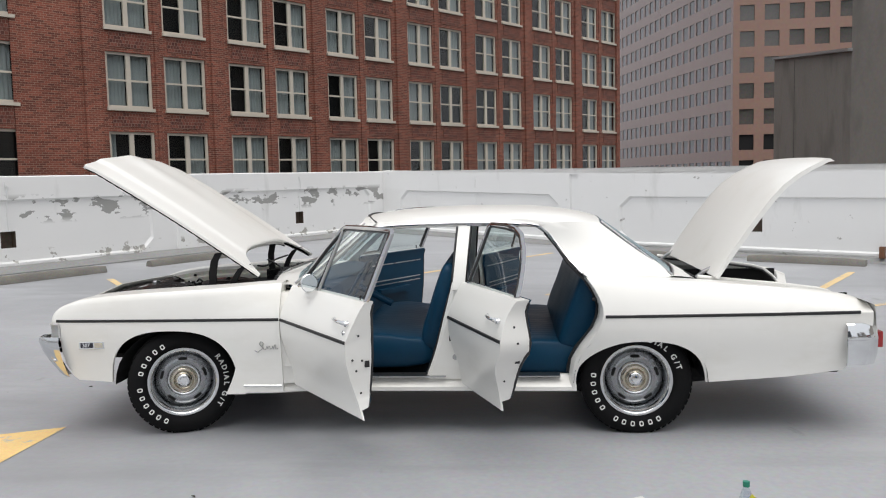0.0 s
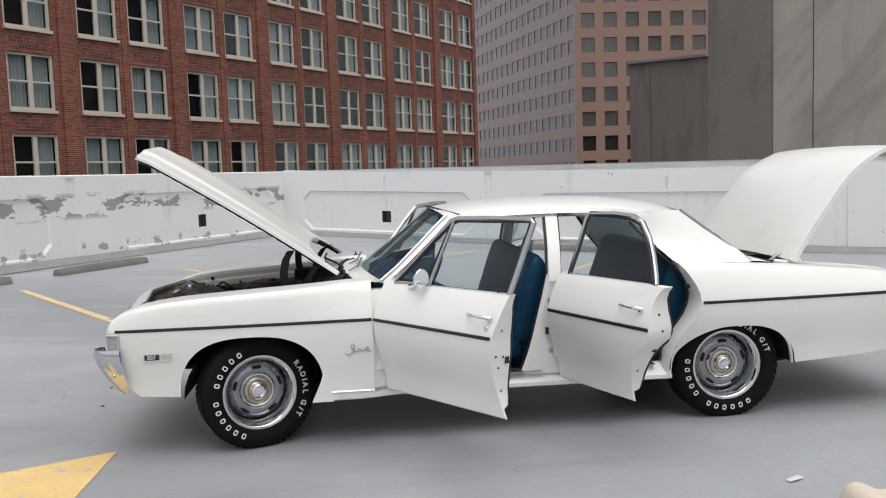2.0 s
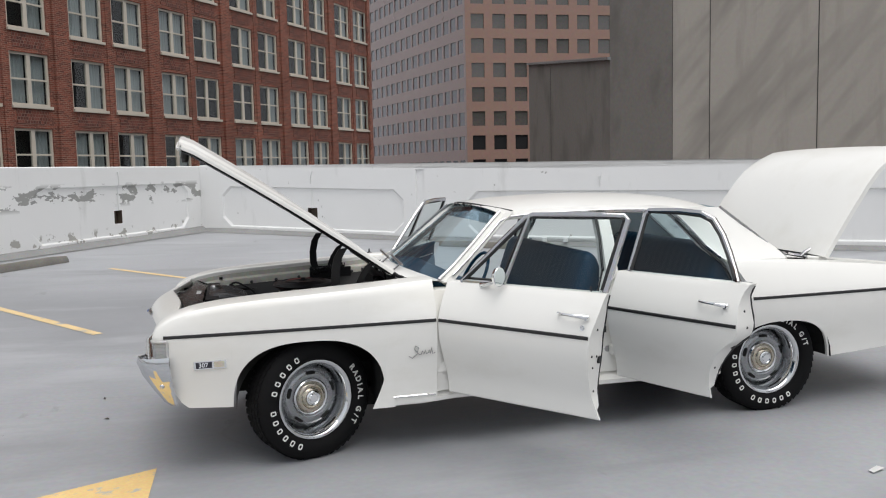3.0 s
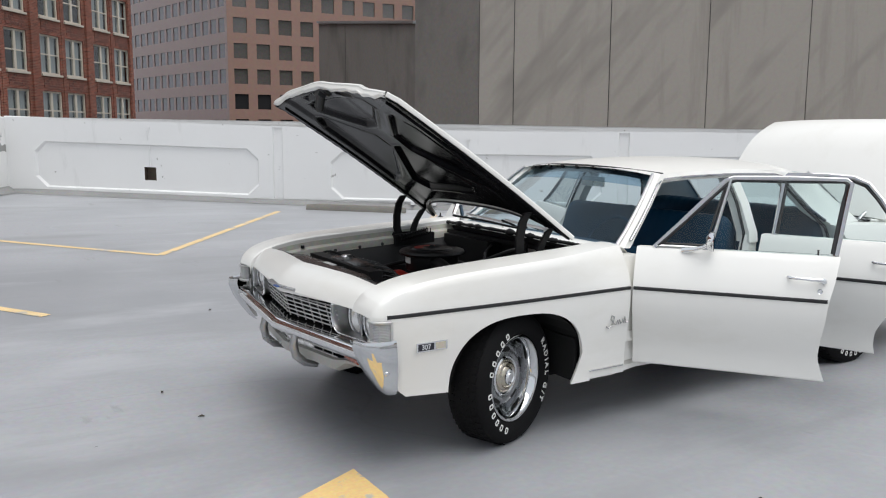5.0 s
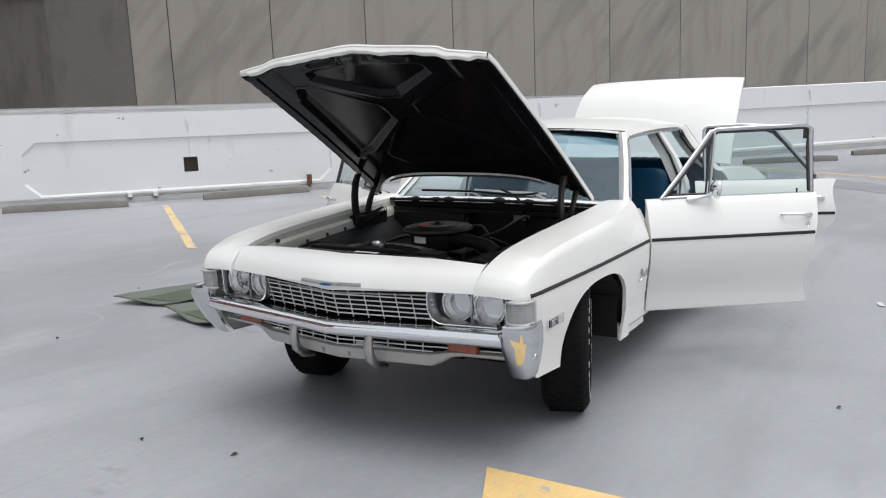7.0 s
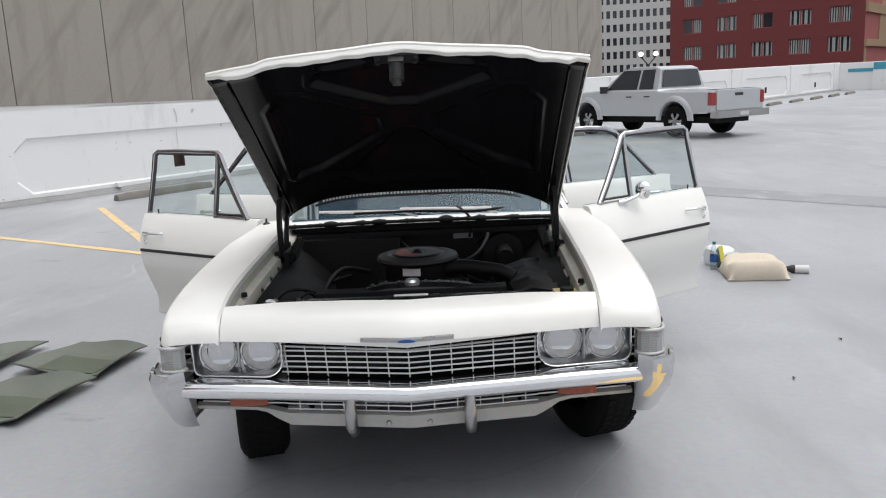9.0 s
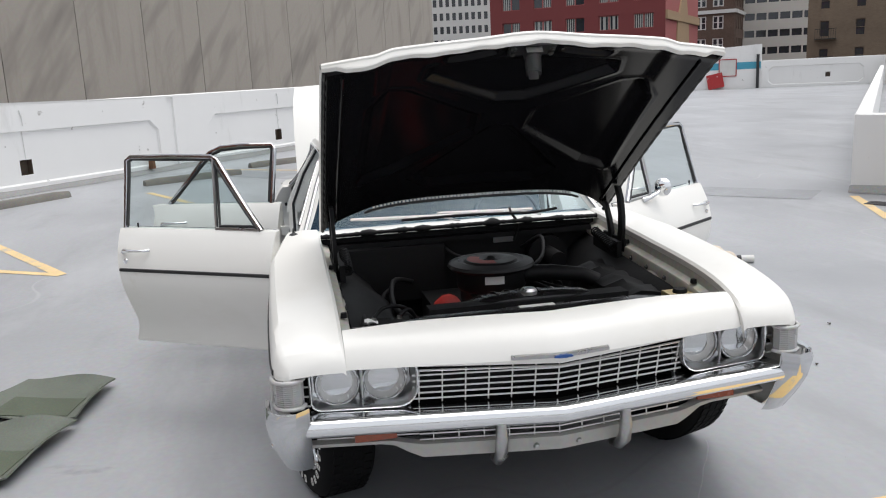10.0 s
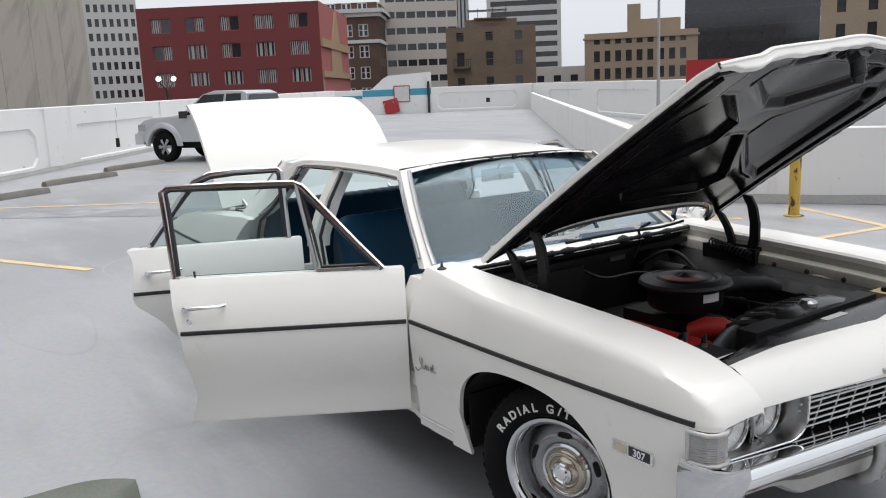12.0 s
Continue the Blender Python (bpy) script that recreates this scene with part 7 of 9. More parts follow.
# air louvres along the rear edge
bm = bmesh.new()
tube(bm, [hood_pt(0, v, -0.008) for v in arange(-0.70, 0.70, 30)], 0.007, 6)
louvre = part("louvre_strip", bm, M_PAINT, hood, "white louvred rear edge")
for i in range(56):
    v = -0.66 + i * 0.024
    x, y, z = hood_pt(0, v)
    bm = bmesh.new()
    box(bm, x - 0.002, x + 0.012, y - 0.0045, y + 0.0045, z - 0.036, z - 0.006)
    part("louvre_fin", bm, M_PAINT, louvre)
bm = bmesh.new()
tube(bm, [hood_pt(0, v, -0.040) for v in arange(-0.72, 0.72, 30)], 0.006, 6)
part("louvre_seal", bm, M_BLACKT, louvre)
# latch and its spring
bm = bmesh.new()
zc = 0.047 - 0.036
box(bm, -1.455, -1.40, -0.085, 0.085, zc - 0.016, zc - 0.002)
box(bm, -1.45, -1.405, -0.03, 0.03, zc - 0.04, zc - 0.014)
latch = part("hood_latch", bevel(bm, 0.004, 2), M_LATCH, hood, "dark latch plate with spring pin")
bm = bmesh.new()
tube(bm, [(-1.42, 0, zc - 0.03), (-1.405, 0, zc - 0.07), (-1.38, 0, zc - 0.105)], [0.026, 0.024, 0.018], 12)
pts = [(-1.42 + 0.0004 * k + 0.026 * math.cos(k * 0.8), 0.026 * math.sin(k * 0.8), zc - 0.03 - 0.0009 * k) for k in range(70)]
tube(bm, pts, 0.004, 5)
part("latch_pin", bm, M_LATCH, latch, smooth=50)
for y in (-0.07, 0.07):
    for x in (-1.44, -1.412):
        bm = bmesh.new()
        lathe(bm, [(0.010, 0.0), (0.010, -0.008), (0.0, -0.010)], "z", 6, centre=(x, y, zc - 0.016))
        part("bolt", bm, M_LATCH, latch)
# hinges: two curved black arms a side on a spring bracket
for s in (-1, 1):
    hinge = part("hood_hinge", rounded_box(-1.37, -1.06, min(s * 0.66, s * 0.685), max(s * 0.66, s * 0.685), 0.79, 0.915, 0.012), M_ENG, car, "black spring hood hinge")
    for pts, wd in (([(-1.315, 0.89), (-1.335, 0.96), (-1.335, 1.04), (-1.318, 1.12), (-1.285, 1.175)], 0.028),
                    ([(-1.20, 0.88), (-1.205, 0.94), (-1.18, 1.00), (-1.135, 1.065), (-1.08, 1.095)], 0.024)):
        bm = bmesh.new()
        loft(bm, [[(x - wd, s * 0.690, z), (x + wd * 0.8, s * 0.690, z + 0.004), (x + wd * 0.8, s * 0.708, z + 0.004), (x - wd, s * 0.708, z)] for x, z in pts], closed=True, cap=True)
        part("hinge_arm", bevel(bm, 0.004, 1), M_ENG, hinge, smooth=50)
    bm = bmesh.new()
    box(bm, -1.36, -1.10, min(s * 0.70, s * 0.712), max(s * 0.70, s * 0.712), 0.86, 0.925)
    part("hinge_plate", bevel(bm, 0.006, 2), M_ENG, hinge)
    bm = bmesh.new()
    pts = [(-1.36 + 0.0030 * k, s * 0.645 + 0.022 * math.sin(k * 0.9), 0.885 + 0.00055 * k + 0.022 * math.cos(k * 0.9)) for k in range(84)]
    tube(bm, pts, 0.005, 5)
    part("hinge_spring", bm, M_ENG, hinge, smooth=60)
    bm = bmesh.new()
    for x, z in ((-1.315, 0.895), (-1.20, 0.89)):
        tube(bm, [(x, s * 0.68, z), (x, s * 0.722, z)], 0.014, 10)
    part("hinge_pivot", bm, M_DULL, hinge)

# ---- trunk lid ----
T_P = [(0.0, 0.0), (0.2, 0.004), (0.4, 0.0), (0.6, -0.012), (0.72, -0.03), (0.82, -0.065), (0.92, -0.115), (1.0, -0.165), (1.02, -0.19)]
def lid_pt(i, j, d=0.0):
    x, z = T_P[i]
    v = 2 * j - 1
    y = v * (0.785 - 0.05 * (x / 1.02) ** 3)
    return (x, y, z + 0.022 * (1 - v * v) - d - 0.012 * abs(v) ** 8)
lid_m = Matrix.Translation((1.985, 0, 0.985)) @ Matrix.Rotation(radians(-56), 4, "Y")
bm = bmesh.new()
NJ = 16
up = loft(bm, [[lid_pt(i, j / NJ) for j in range(NJ + 1)] for i in range(len(T_P))])
dn = loft(bm, [[lid_pt(i, j / NJ, 0.03) for j in range(NJ + 1)] for i in range(len(T_P))])
for i in range(len(T_P) - 1):
    for j in (0, NJ):
        bm.faces.new((up[i][j], up[i + 1][j], dn[i + 1][j], dn[i][j]))
for j in range(NJ):
    for i in (0, len(T_P) - 1):
        bm.faces.new((up[i][j], up[i][j + 1], dn[i][j + 1], dn[i][j]))
lid = part("trunk_lid", bm, M_PAINT, car, "raised white trunk lid", smooth=35)
lid.matrix_basis = lid_m
for s in (-1, 1):
    bm = bmesh.new()
    tube(bm, [(1.86, s * 0.62, 0.80), (1.88, s * 0.62, 0.93), (1.97, s * 0.62, 1.0), (2.06, s * 0.62, 1.04), (2.14, s * 0.62, 1.12)], 0.014, 7)
    part("trunk_hinge", bm, M_DULL, car, "curved trunk hinge arm", smooth=50)

# ---- cabin ----
def cushion(name, y0, y1, prof, material, label, ribs=20):
    """An upholstered block lofted across the car, its outline given as (x, z)."""
    bm = bmesh.new()
    rings = []
    n = 4 * ribs
    cx = sum(p[0] for p in prof) / len(prof)
    cz = sum(p[1] for p in prof) / len(prof)
    fine = []
    for i in range(len(prof)):
        p0, p1, p2, p3 = [Vector((*prof[(i + k) % len(prof)], 0)) for k in (-1, 0, 1, 2)]
        for t in (0, 0.25, 0.5, 0.75):
            q = 0.5 * (2 * p1 + (p2 - p0) * t + (2 * p0 - 5 * p1 + 4 * p2 - p3) * t * t + (3 * p1 - p0 - 3 * p2 + p3) * t**3)
            fine.append((q.x, q.y))
    for i in range(n + 1):
        y = y0 + (y1 - y0) * i / n
        e = min(1.0, min(y - y0, y1 - y) / 0.09)
        pleat = 0.010 * abs(math.sin(math.pi * i / 4)) - 0.006 if e >= 1 else 0
        k = 0.80 + 0.20 * math.sqrt(1 - (1 - e) ** 2)
        rings.append([(cx + (x - cx) * (k + pleat), y, cz + (z - cz) * (k + pleat * 1.6) + 0.004 * noise.noise((x * 6, y * 5, 2.0))) for x, z in fine])
    loft(bm, rings, closed=True, cap=True)
    return part(name, bm, material, car, label, smooth=60)

FRONT_BACK = [(0.12, 0.50), (0.09, 0.62), (0.145, 0.80), (0.205, 0.98), (0.25, 1.075), (0.30, 1.08), (0.345, 1.0), (0.36, 0.75), (0.35, 0.52)]
cushion("front_seat", -0.77, 0.77, [(-0.40, 0.43), (-0.43, 0.52), (-0.38, 0.595), (-0.22, 0.62), (0.0, 0.60), (0.14, 0.57), (0.16, 0.42), (-0.20, 0.38)], M_BLUE_V, "dark blue vinyl front bench seat")
cushion("front_backrest", -0.77, 0.77, FRONT_BACK, M_BLUE_V, "dark blue vinyl front seat back")
cushion("rear_seat", -0.79, 0.79, [(0.68, 0.40), (0.66, 0.50), (0.70, 0.56), (0.90, 0.58), (1.12, 0.55), (1.2, 0.50), (1.2, 0.36), (0.75, 0.34)], M_BLUE_V, "dark blue vinyl rear bench seat")
cushion("rear_backrest", -0.80, 0.80, [(1.02, 0.50), (1.0, 0.60), (1.08, 0.82), (1.15, 1.01), (1.21, 1.085), (1.33, 1.075), (1.39, 1.0), (1.32, 0.70), (1.26, 0.50)], M_BLUE_V, "dark blue vinyl rear seat back")
bm = bmesh.new()
box(bm, -0.78, 1.2, -0.80, 0.80, 0.305, 0.335)
box(bm, -0.80, -0.76, -0.80, 0.80, 0.33, 0.90)
part("carpet", bm, M_BLUE_C, car, "dark blue carpet")
bm = bmesh.new()
box(bm, 1.32, 1.72, -0.70, 0.70, 0.985, 0.995)
part("parcel_shelf", bm, M_BLUE_V, car)
bm = bmesh.new()
box(bm, 1.36, 1.40, -0.73, 0.73, 0.34, 0.955)
part("seat_bulkhead", bm, M_WELL, car)
bm = bmesh.new()
rings = []
for y in arange(-0.78, 0.78, 10):
    rings.append([(-0.78, y, 0.955), (-0.62, y, 0.965), (-0.50, y, 0.94), (-0.46, y, 0.88), (-0.49, y, 0.72), (-0.58, y, 0.66), (-0.78, y, 0.66)])
loft(bm, rings, closed=True, cap=True)
part("dashboard", bm, M_BLUE_V, car, "dark blue padded dashboard", smooth=40)
bm = bmesh.new()
sw = Matrix.Translation((-0.40, -0.38, 0.90)) @ Matrix.Rotation(radians(-62), 4, "Y")
ring = [sw @ Vector((0.20 * math.cos(a), 0.20 * math.sin(a), 0)) for a in [k * math.tau / 40 for k in range(41)]]
tube(bm, ring, 0.011, 8)
for a in (0.2, math.pi - 0.2):
    tube(bm, [sw @ Vector((0.0, 0.0, -0.03)), sw @ Vector((0.2 * math.sin(a) * 0.3, 0.2 * math.cos(a), 0))], 0.010, 6)
tube(bm, [sw @ Vector((0, 0, -0.02)), sw @ Vector((0, 0, -0.28))], 0.025, 10)
part("steering_wheel", bm, M_BLUE_V, car, "thin-rimmed blue steering wheel", smooth=50)
bm = bmesh.new()
box(bm, -0.20, -0.19, -0.11, 0.11, 1.25, 1.315)
tube(bm, [(-0.20, 0, 1.315), (-0.23, 0, 1.36)], 0.006, 6)
part("inside_mirror", bevel(bm, 0.006, 2), M_DULL, car, "inside mirror")
for s in (-1, 1):
    bm = bmesh.new()
    yb_ = s * 0.888
    box(bm, 0.288, 0.304, min(yb_, yb_ + s * 0.03), max(yb_, yb_ + s * 0.03), 0.60, 0.64)
    part("striker", bm, M_BLACKT, car, "dark door striker")
    bm = bmesh.new()
    tube(bm, [(1.235, s * 0.90, 0.86), (1.205, s * 0.90, 0.86)], 0.012, 8)
    part("striker", bm, M_BLACKT, car, "dark door striker")

for s in (-1, 1):
    # broad painted centre post between the doors
    bm = bmesh.new()
    rings = []
    for z in arange(0.345, 0.975, 10):
        xf, xr = smooth_interp(z, POST_FRONT), 0.415 + 0.03 * (1.0 - z)
        rings.append([(xf, s * 0.835, z), (xf, s * 0.868, z), (xf + 0.025, s * 0.890, z), (xr - 0.03, s * 0.890, z), (xr, s * 0.868, z), (xr, s * 0.835, z)])
    loft(bm, rings, closed=True, cap=True)
    post = part("centre_post", bm, M_PAINT, car, smooth=30)
    for z in (0.46, 0.78):
        part("door_hinge", rounded_box(0.335, 0.38, *sorted((s * 0.885, s * 0.945)), z, z + 0.055, 0.008), M_PAINT, post, "white painted door hinge")
        bm = bmesh.new()
        lathe(bm, [(0.0, s * 0.008), (0.011, s * 0.008), (0.013, s * 0.004), (0.020, s * 0.003), (0.020, 0.0)], "y", 10, centre=(0.325, s * 0.889, z + 0.03))
        part("hinge_bolt", bm, M_DULL, post)

for s in (-1, 1):
    bm = bmesh.new()
    rings = []
    for z in arange(0.335, 0.93, 12):
        y = side_y(-0.80, z) - 0.012
        rings.append([(-0.81, s * 0.80, z), (-0.81, s * y, z), (-0.785, s * (y - 0.006), z), (-0.755, s * (y - 0.018), z), (-0.66, s * (y - 0.03), z), (-0.66, s * 0.80, z)])
    loft(bm, rings, closed=True, cap=True)
    post = part("hinge_pillar", bm, M_PAINT, car, smooth=30)
    for z in (0.45, 0.74):
        part("door_hinge", rounded_box(-0.79, -0.72, *sorted((s * 0.925, s * 0.962)), z, z + 0.06, 0.008), M_PAINT, post, "white painted door hinge")

# ---- engine bay ----
bm = bmesh.new()
box(bm, -0.86, -0.83, -0.74, 0.74, 0.40, 0.955)
box(bm, -0.93, -0.86, -0.70, 0.70, 0.90, 0.925)
part("firewall", bevel(bm, 0.01, 2), M_ENG, car, "black firewall")
for s in (-1, 1):
    bm = bmesh.new()
    rings = []
    for x in arange(-2.225, -0.86, 60):
        zt = smooth_interp(x, Z_TOP) - 0.05
        low = 0.085 + 0.022 * math.sin(x * 9.0 + 0.6) + 0.010 * math.sin(x * 23.0) + 0.03 * max(0.0, (x + 1.25) / 0.4)
        rings.append([(x, s * 0.745, zt + 0.02), (x, s * 0.738, zt - 0.010), (x, s * 0.722, zt - 0.018), (x, s * 0.708, zt - 0.022), (x, s * 0.703, zt - 0.030), (x, s * 0.698, zt - low), (x, s * 0.690, zt - low - 0.006)])
    loft(bm, rings)
    part("fender_ledge", bm, M_LEDGE, car, "painted inner fender ledge", smooth=40)
    bm = bmesh.new()
    rings = []
    for x in arange(-2.215, -0.86, 18):
        b = 0.05 * math.exp(-((x + 1.5) / 0.35) ** 2)
        zt = smooth_interp(x, Z_TOP) - 0.15
        rings.append([(x, s * 0.692, zt + 0.036), (x, s * (0.64 - b), zt + 0.0), (x, s * (0.52 - b), zt - 0.12 + b), (x, s * 0.43, 0.40)])
    loft(bm, rings)
    part("inner_fender", bm, M_ENG, car, "black inner fender liner", smooth=40)
    for x in (-1.05, -1.45, -1.62, -1.80, -2.12):
        bm = bmesh.new()
        lathe(bm, [(0, -s * 0.010), (0.006, -s * 0.010), (0.007, -s * 0.004), (0.012, -s * 0.003), (0.012, 0)], "y", 8, centre=(x, s * 0.700, smooth_interp(x, Z_TOP) - 0.105))
        part("ledge_bolt", bm, M_LATCH, car)
    for x in (-1.35, -2.02):
        bm = bmesh.new()
        lathe(bm, [(0, 0.02), (0.012, 0.018), (0.014, 0.0)], "z", 10, centre=(x, s * 0.72, smooth_interp(x, Z_TOP) - 0.06))
        part("rubber_bumper", bm, M_ENG, car)
bm = bmesh.new()
box(bm, -2.15, -0.86, -0.60, 0.60, 0.45, 0.465)
part("bay_floor", bm, M_WELL, car)
# radiator and its support
rad = part("radiator", rounded_box(-2.10, -2.02, -0.40, 0.40, 0.44, 0.875, 0.02), M_ENG, car, "black radiator with filler cap")
bm = bmesh.new()
loft(bm, [[(min(-2.205, -2.285 + 0.15 * abs(y)), y, 0.853), (-2.19, y, 0.866), (-2.15, y, 0.869 - 0.03 * max(0, abs(y) - 0.42) / 0.28), (-2.115, y, 0.862 - 0.05 * max(0, abs(y) - 0.42) / 0.28), (-2.105, y, 0.83), (-2.13, y, 0.826)] for y in (-0.70, -0.62, -0.52, -0.42, -0.2, 0.0, 0.2, 0.42, 0.52, 0.62, 0.70)], closed=True, cap=True)
box(bm, -2.20, -2.16, -0.70, 0.70, 0.46, 0.835)
part("radiator_support", bevel(bm, 0.008, 2), M_GLOSSB, car, "black radiator support panel", smooth=30)
bm = bmesh.new()
lathe(bm, [(0, 0.03), (0.025, 0.03), (0.034, 0.02), (0.034, 0.006), (0.02, 0.0)], "z", 14, centre=(-2.045, -0.005, 0.882))
part("radiator_cap", bm, M_DULL, rad, "bright radiator cap", smooth=40)
bm = bmesh.new()
box(bm, -2.165, -2.135, -0.075, 0.065, 0.8685, 0.8695)
part("sticker", bm, M_LABELW, rad, "pale paper sticker")
# fan shroud with ribs
bm = bmesh.new()
rings = []
def shroud_top(y):
    return 0.80 + 0.095 * (1 - (abs(y) / (0.44 if y < 0 else 0.33)) ** 3)

for y in arange(-0.42, 0.36, 28):
    h = shroud_top(y)
    rings.append([(-2.09, y, h - 0.05), (-2.08, y, h - 0.012), (-2.05, y, h), (-1.99, y, h - 0.004), (-1.90, y, h - 0.026), (-1.85, y, h - 0.055), (-1.83, y, h - 0.11), (-1.83, y, 0.60)])
loft(bm, rings)
shroud = part("fan_shroud", bm, M_GLOSSB, car, "ribbed black fan shroud", smooth=35)
for i in range(11):
    y = -0.36 + i * 0.058
    h = shroud_top(y)
    bm = bmesh.new()
    loft(bm, [[(x, y, h + d - 0.008), (x, y + 0.004, h + d + 0.005), (x, y + 0.014, h + d + 0.005), (x, y + 0.018, h + d - 0.008)] for x, d in ((-2.02, -0.006), (-1.98, -0.006), (-1.90, -0.026), (-1.855, -0.050))], closed=True, cap=True)
    part("shroud_rib", bm, M_GLOSSB, shroud)
# engine: block, valve covers, manifold, air cleaner
eng = part("engine_block", rounded_box(-1.75, -0.98, -0.25, 0.25, 0.42, 0.66, 0.04), M_ENG, car, "dark engine block with red covers")
for s in (-1, 1):
    bm = bmesh.new()
    rings = []
    for x, e in ((-1.745, 0.035), (-1.74, 0.015), (-1.725, 0.004), (-1.70, 0), (-1.30, 0), (-1.25, 0.004), (-1.23, 0.02)):
        rings.append([(x, s * (0.105 + e), 0.63), (x, s * (0.112 + e), 0.675 - e), (x, s * (0.130 + e), 0.699 - e), (x, s * 0.16, 0.709 - e), (x, s * 0.195, 0.703 - e), (x, s * (0.232 - e), 0.679 - e), (x, s * (0.255 - e), 0.64), (x, s * (0.26 - e), 0.60)])
    loft(bm, rings, closed=True, cap=True)
    part("valve_cover", bm, M_ORANGE if s > 0 else M_ENG, eng, "bright red valve cover" if s > 0 else "", smooth=40)
    bm = bmesh.new()
    tube(bm, [(-1.72, s * 0.36, 0.60), (-1.5, s * 0.37, 0.60), (-1.15, s * 0.37, 0.58)], 0.04, 9)
    part("exhaust_manifold", bm, M_ENG, eng, smooth=50)
bm = bmesh.new()
box(bm, -1.63, -1.20, -0.11, 0.09, 0.66, 0.735)
part("intake_manifold", bevel(bm, 0.02, 2), M_ENG, eng)
bm = bmesh.new()
tube(bm, [(-1.60, 0.09, 0.70), (-1.66, 0.085, 0.735), (-1.71, 0.06, 0.745), (-1.76, 0.02, 0.72)], [0.05, 0.048, 0.04, 0.03], 12)
part("water_outlet", bm, M_ORANGE, eng, smooth=50)
AC = (-1.474, 0.0, 0.0)
bm = bmesh.new()
lathe(bm, [(0.0, 0.78), (0.150, 0.78), (0.160, 0.795), (0.160, 0.868), (0.155, 0.872), (0.190, 0.876), (0.200, 0.888), (0.193, 0.901), (0.150, 0.912), (0.138, 0.905), (0.125, 0.905), (0.115, 0.913), (0.05, 0.915), (0.04, 0.909), (0.0, 0.909)], "z", 44, centre=AC)
ac = part("air_cleaner", bm, M_SATIN, car, "round black air cleaner with red mark", smooth=35)
bm = bmesh.new()
lathe(bm, [(0.055, 0.9165), (0.110, 0.9148)], "z", 30, centre=AC)
for f in list(bm.faces):
    c = f.calc_center_median()
    if c.y < AC[1] or c.x > AC[0] + 0.06:
        bm.faces.remove(f)
part("red_mark", bm, M_REDMARK, ac, "red printed sector on the lid")
bm = bmesh.new()
lathe(bm, [(0.0, 0.930), (0.012, 0.927), (0.022, 0.915), (0.034, 0.909)], "z", 16, centre=AC)
part("wing_nut", bm, M_ENG, ac)
bm = bmesh.new()
loft(bm, [[(AC[0] + 0.1615 * math.cos(a), AC[1] + 0.1615 * math.sin(a), z) for z in (0.828, 0.864)] for a in arange(math.pi - 0.42, math.pi + 0.12, 6)])
part("service_label", bm, M_LABELW, ac, "pale service label")
bm = bmesh.new()
tube(bm, [(-1.52, -0.12, 0.84), (-1.56, -0.26, 0.845), (-1.60, -0.40, 0.83), (-1.62, -0.46, 0.80)], [0.042, 0.036, 0.034, 0.034], 10)
part("intake_snorkel", bm, M_ENG, ac, smooth=50)
# battery, master cylinder, washer bottle, hoses
bat = part("battery", rounded_box(-2.17, -1.93, 0.46, 0.65, 0.62, 0.815, 0.012), M_ENG, car, "black battery with clamps")
for y in (0.50, 0.60):
    bm = bmesh.new()
    lathe(bm, [(0, 0.014), (0.009, 0.013), (0.011, 0)], "z", 10, centre=(-1.96, y, 0.815))
    part("terminal", bm, M_DULL, bat)
part("battery_label", rounded_box(-2.12, -2.07, 0.49, 0.62, 0.8145, 0.8175, 0.001, 1), M_LABELW, bat)
part("washer_bottle", rounded_box(-2.075, -1.965, -0.715, -0.605, 0.66, 0.825, 0.028, 3), M_RESV, car, "yellowed plastic washer bottle")
bm = bmesh.new()
lathe(bm, [(0.0, 0.02), (0.026, 0.019), (0.030, 0.012), (0.030, 0.0)], "z", 16, centre=(-2.02, -0.66, 0.822))
part("bottle_lid", bm, M_ENG, car, smooth=40)
bm = bmesh.new()
tube(bm, [(-0.86, -0.45, 0.78), (-0.94, -0.45, 0.78)], 0.11, 20)
tube(bm, [(-0.94, -0.45, 0.79), (-1.12, -0.45, 0.79)], 0.045, 12)
part("brake_booster", bm, M_ENG, car, "black brake booster", smooth=35)
part("heater_box", rounded_box(-0.98, -0.865, 0.12, 0.66, 0.62, 0.90, 0.03), M_ENG, car, "black heater box")
part("plate_sticker", rounded_box(-0.872, -0.866, -0.28, -0.17, 0.86, 0.91, 0.001, 1), M_DULL, car, "small grey data plate")
def hose(pts, r=0.014, material=None, name="hose"):
    bm = bmesh.new()
    pts = [Vector(p) for p in pts]
    fine = []
    for i in range(len(pts) - 1):
        p0, p1, p2, p3 = pts[max(i - 1, 0)], pts[i], pts[i + 1], pts[min(i + 2, len(pts) - 1)]
        for k in range(6):
            t = k / 6
            fine.append(0.5 * (2 * p1 + (p2 - p0) * t + (2 * p0 - 5 * p1 + 4 * p2 - p3) * t * t + (3 * p1 - p0 - 3 * p2 + p3) * t**3))
    fine.append(pts[-1])
    tube(bm, fine, r, 7)
    return part(name, bm, material or M_ENG, car, smooth=60)
hose([(-2.04, 0.36, 0.74), (-1.95, 0.36, 0.735), (-1.86, 0.30, 0.725), (-1.79, 0.18, 0.72), (-1.75, 0.08, 0.72)], 0.020, name="radiator_hose")
bm = bmesh.new()
rings = [[(-2.02 + 0.02 * a, 0.59 + 0.05 * b, 0.818 + 0.012 * math.sin(2.2 * a + 3 * b)) for b in (0, 0.4, 0.7, 1)] for a in (0, 0.6, 1.3, 2, 2.6)]
loft(bm, rings)
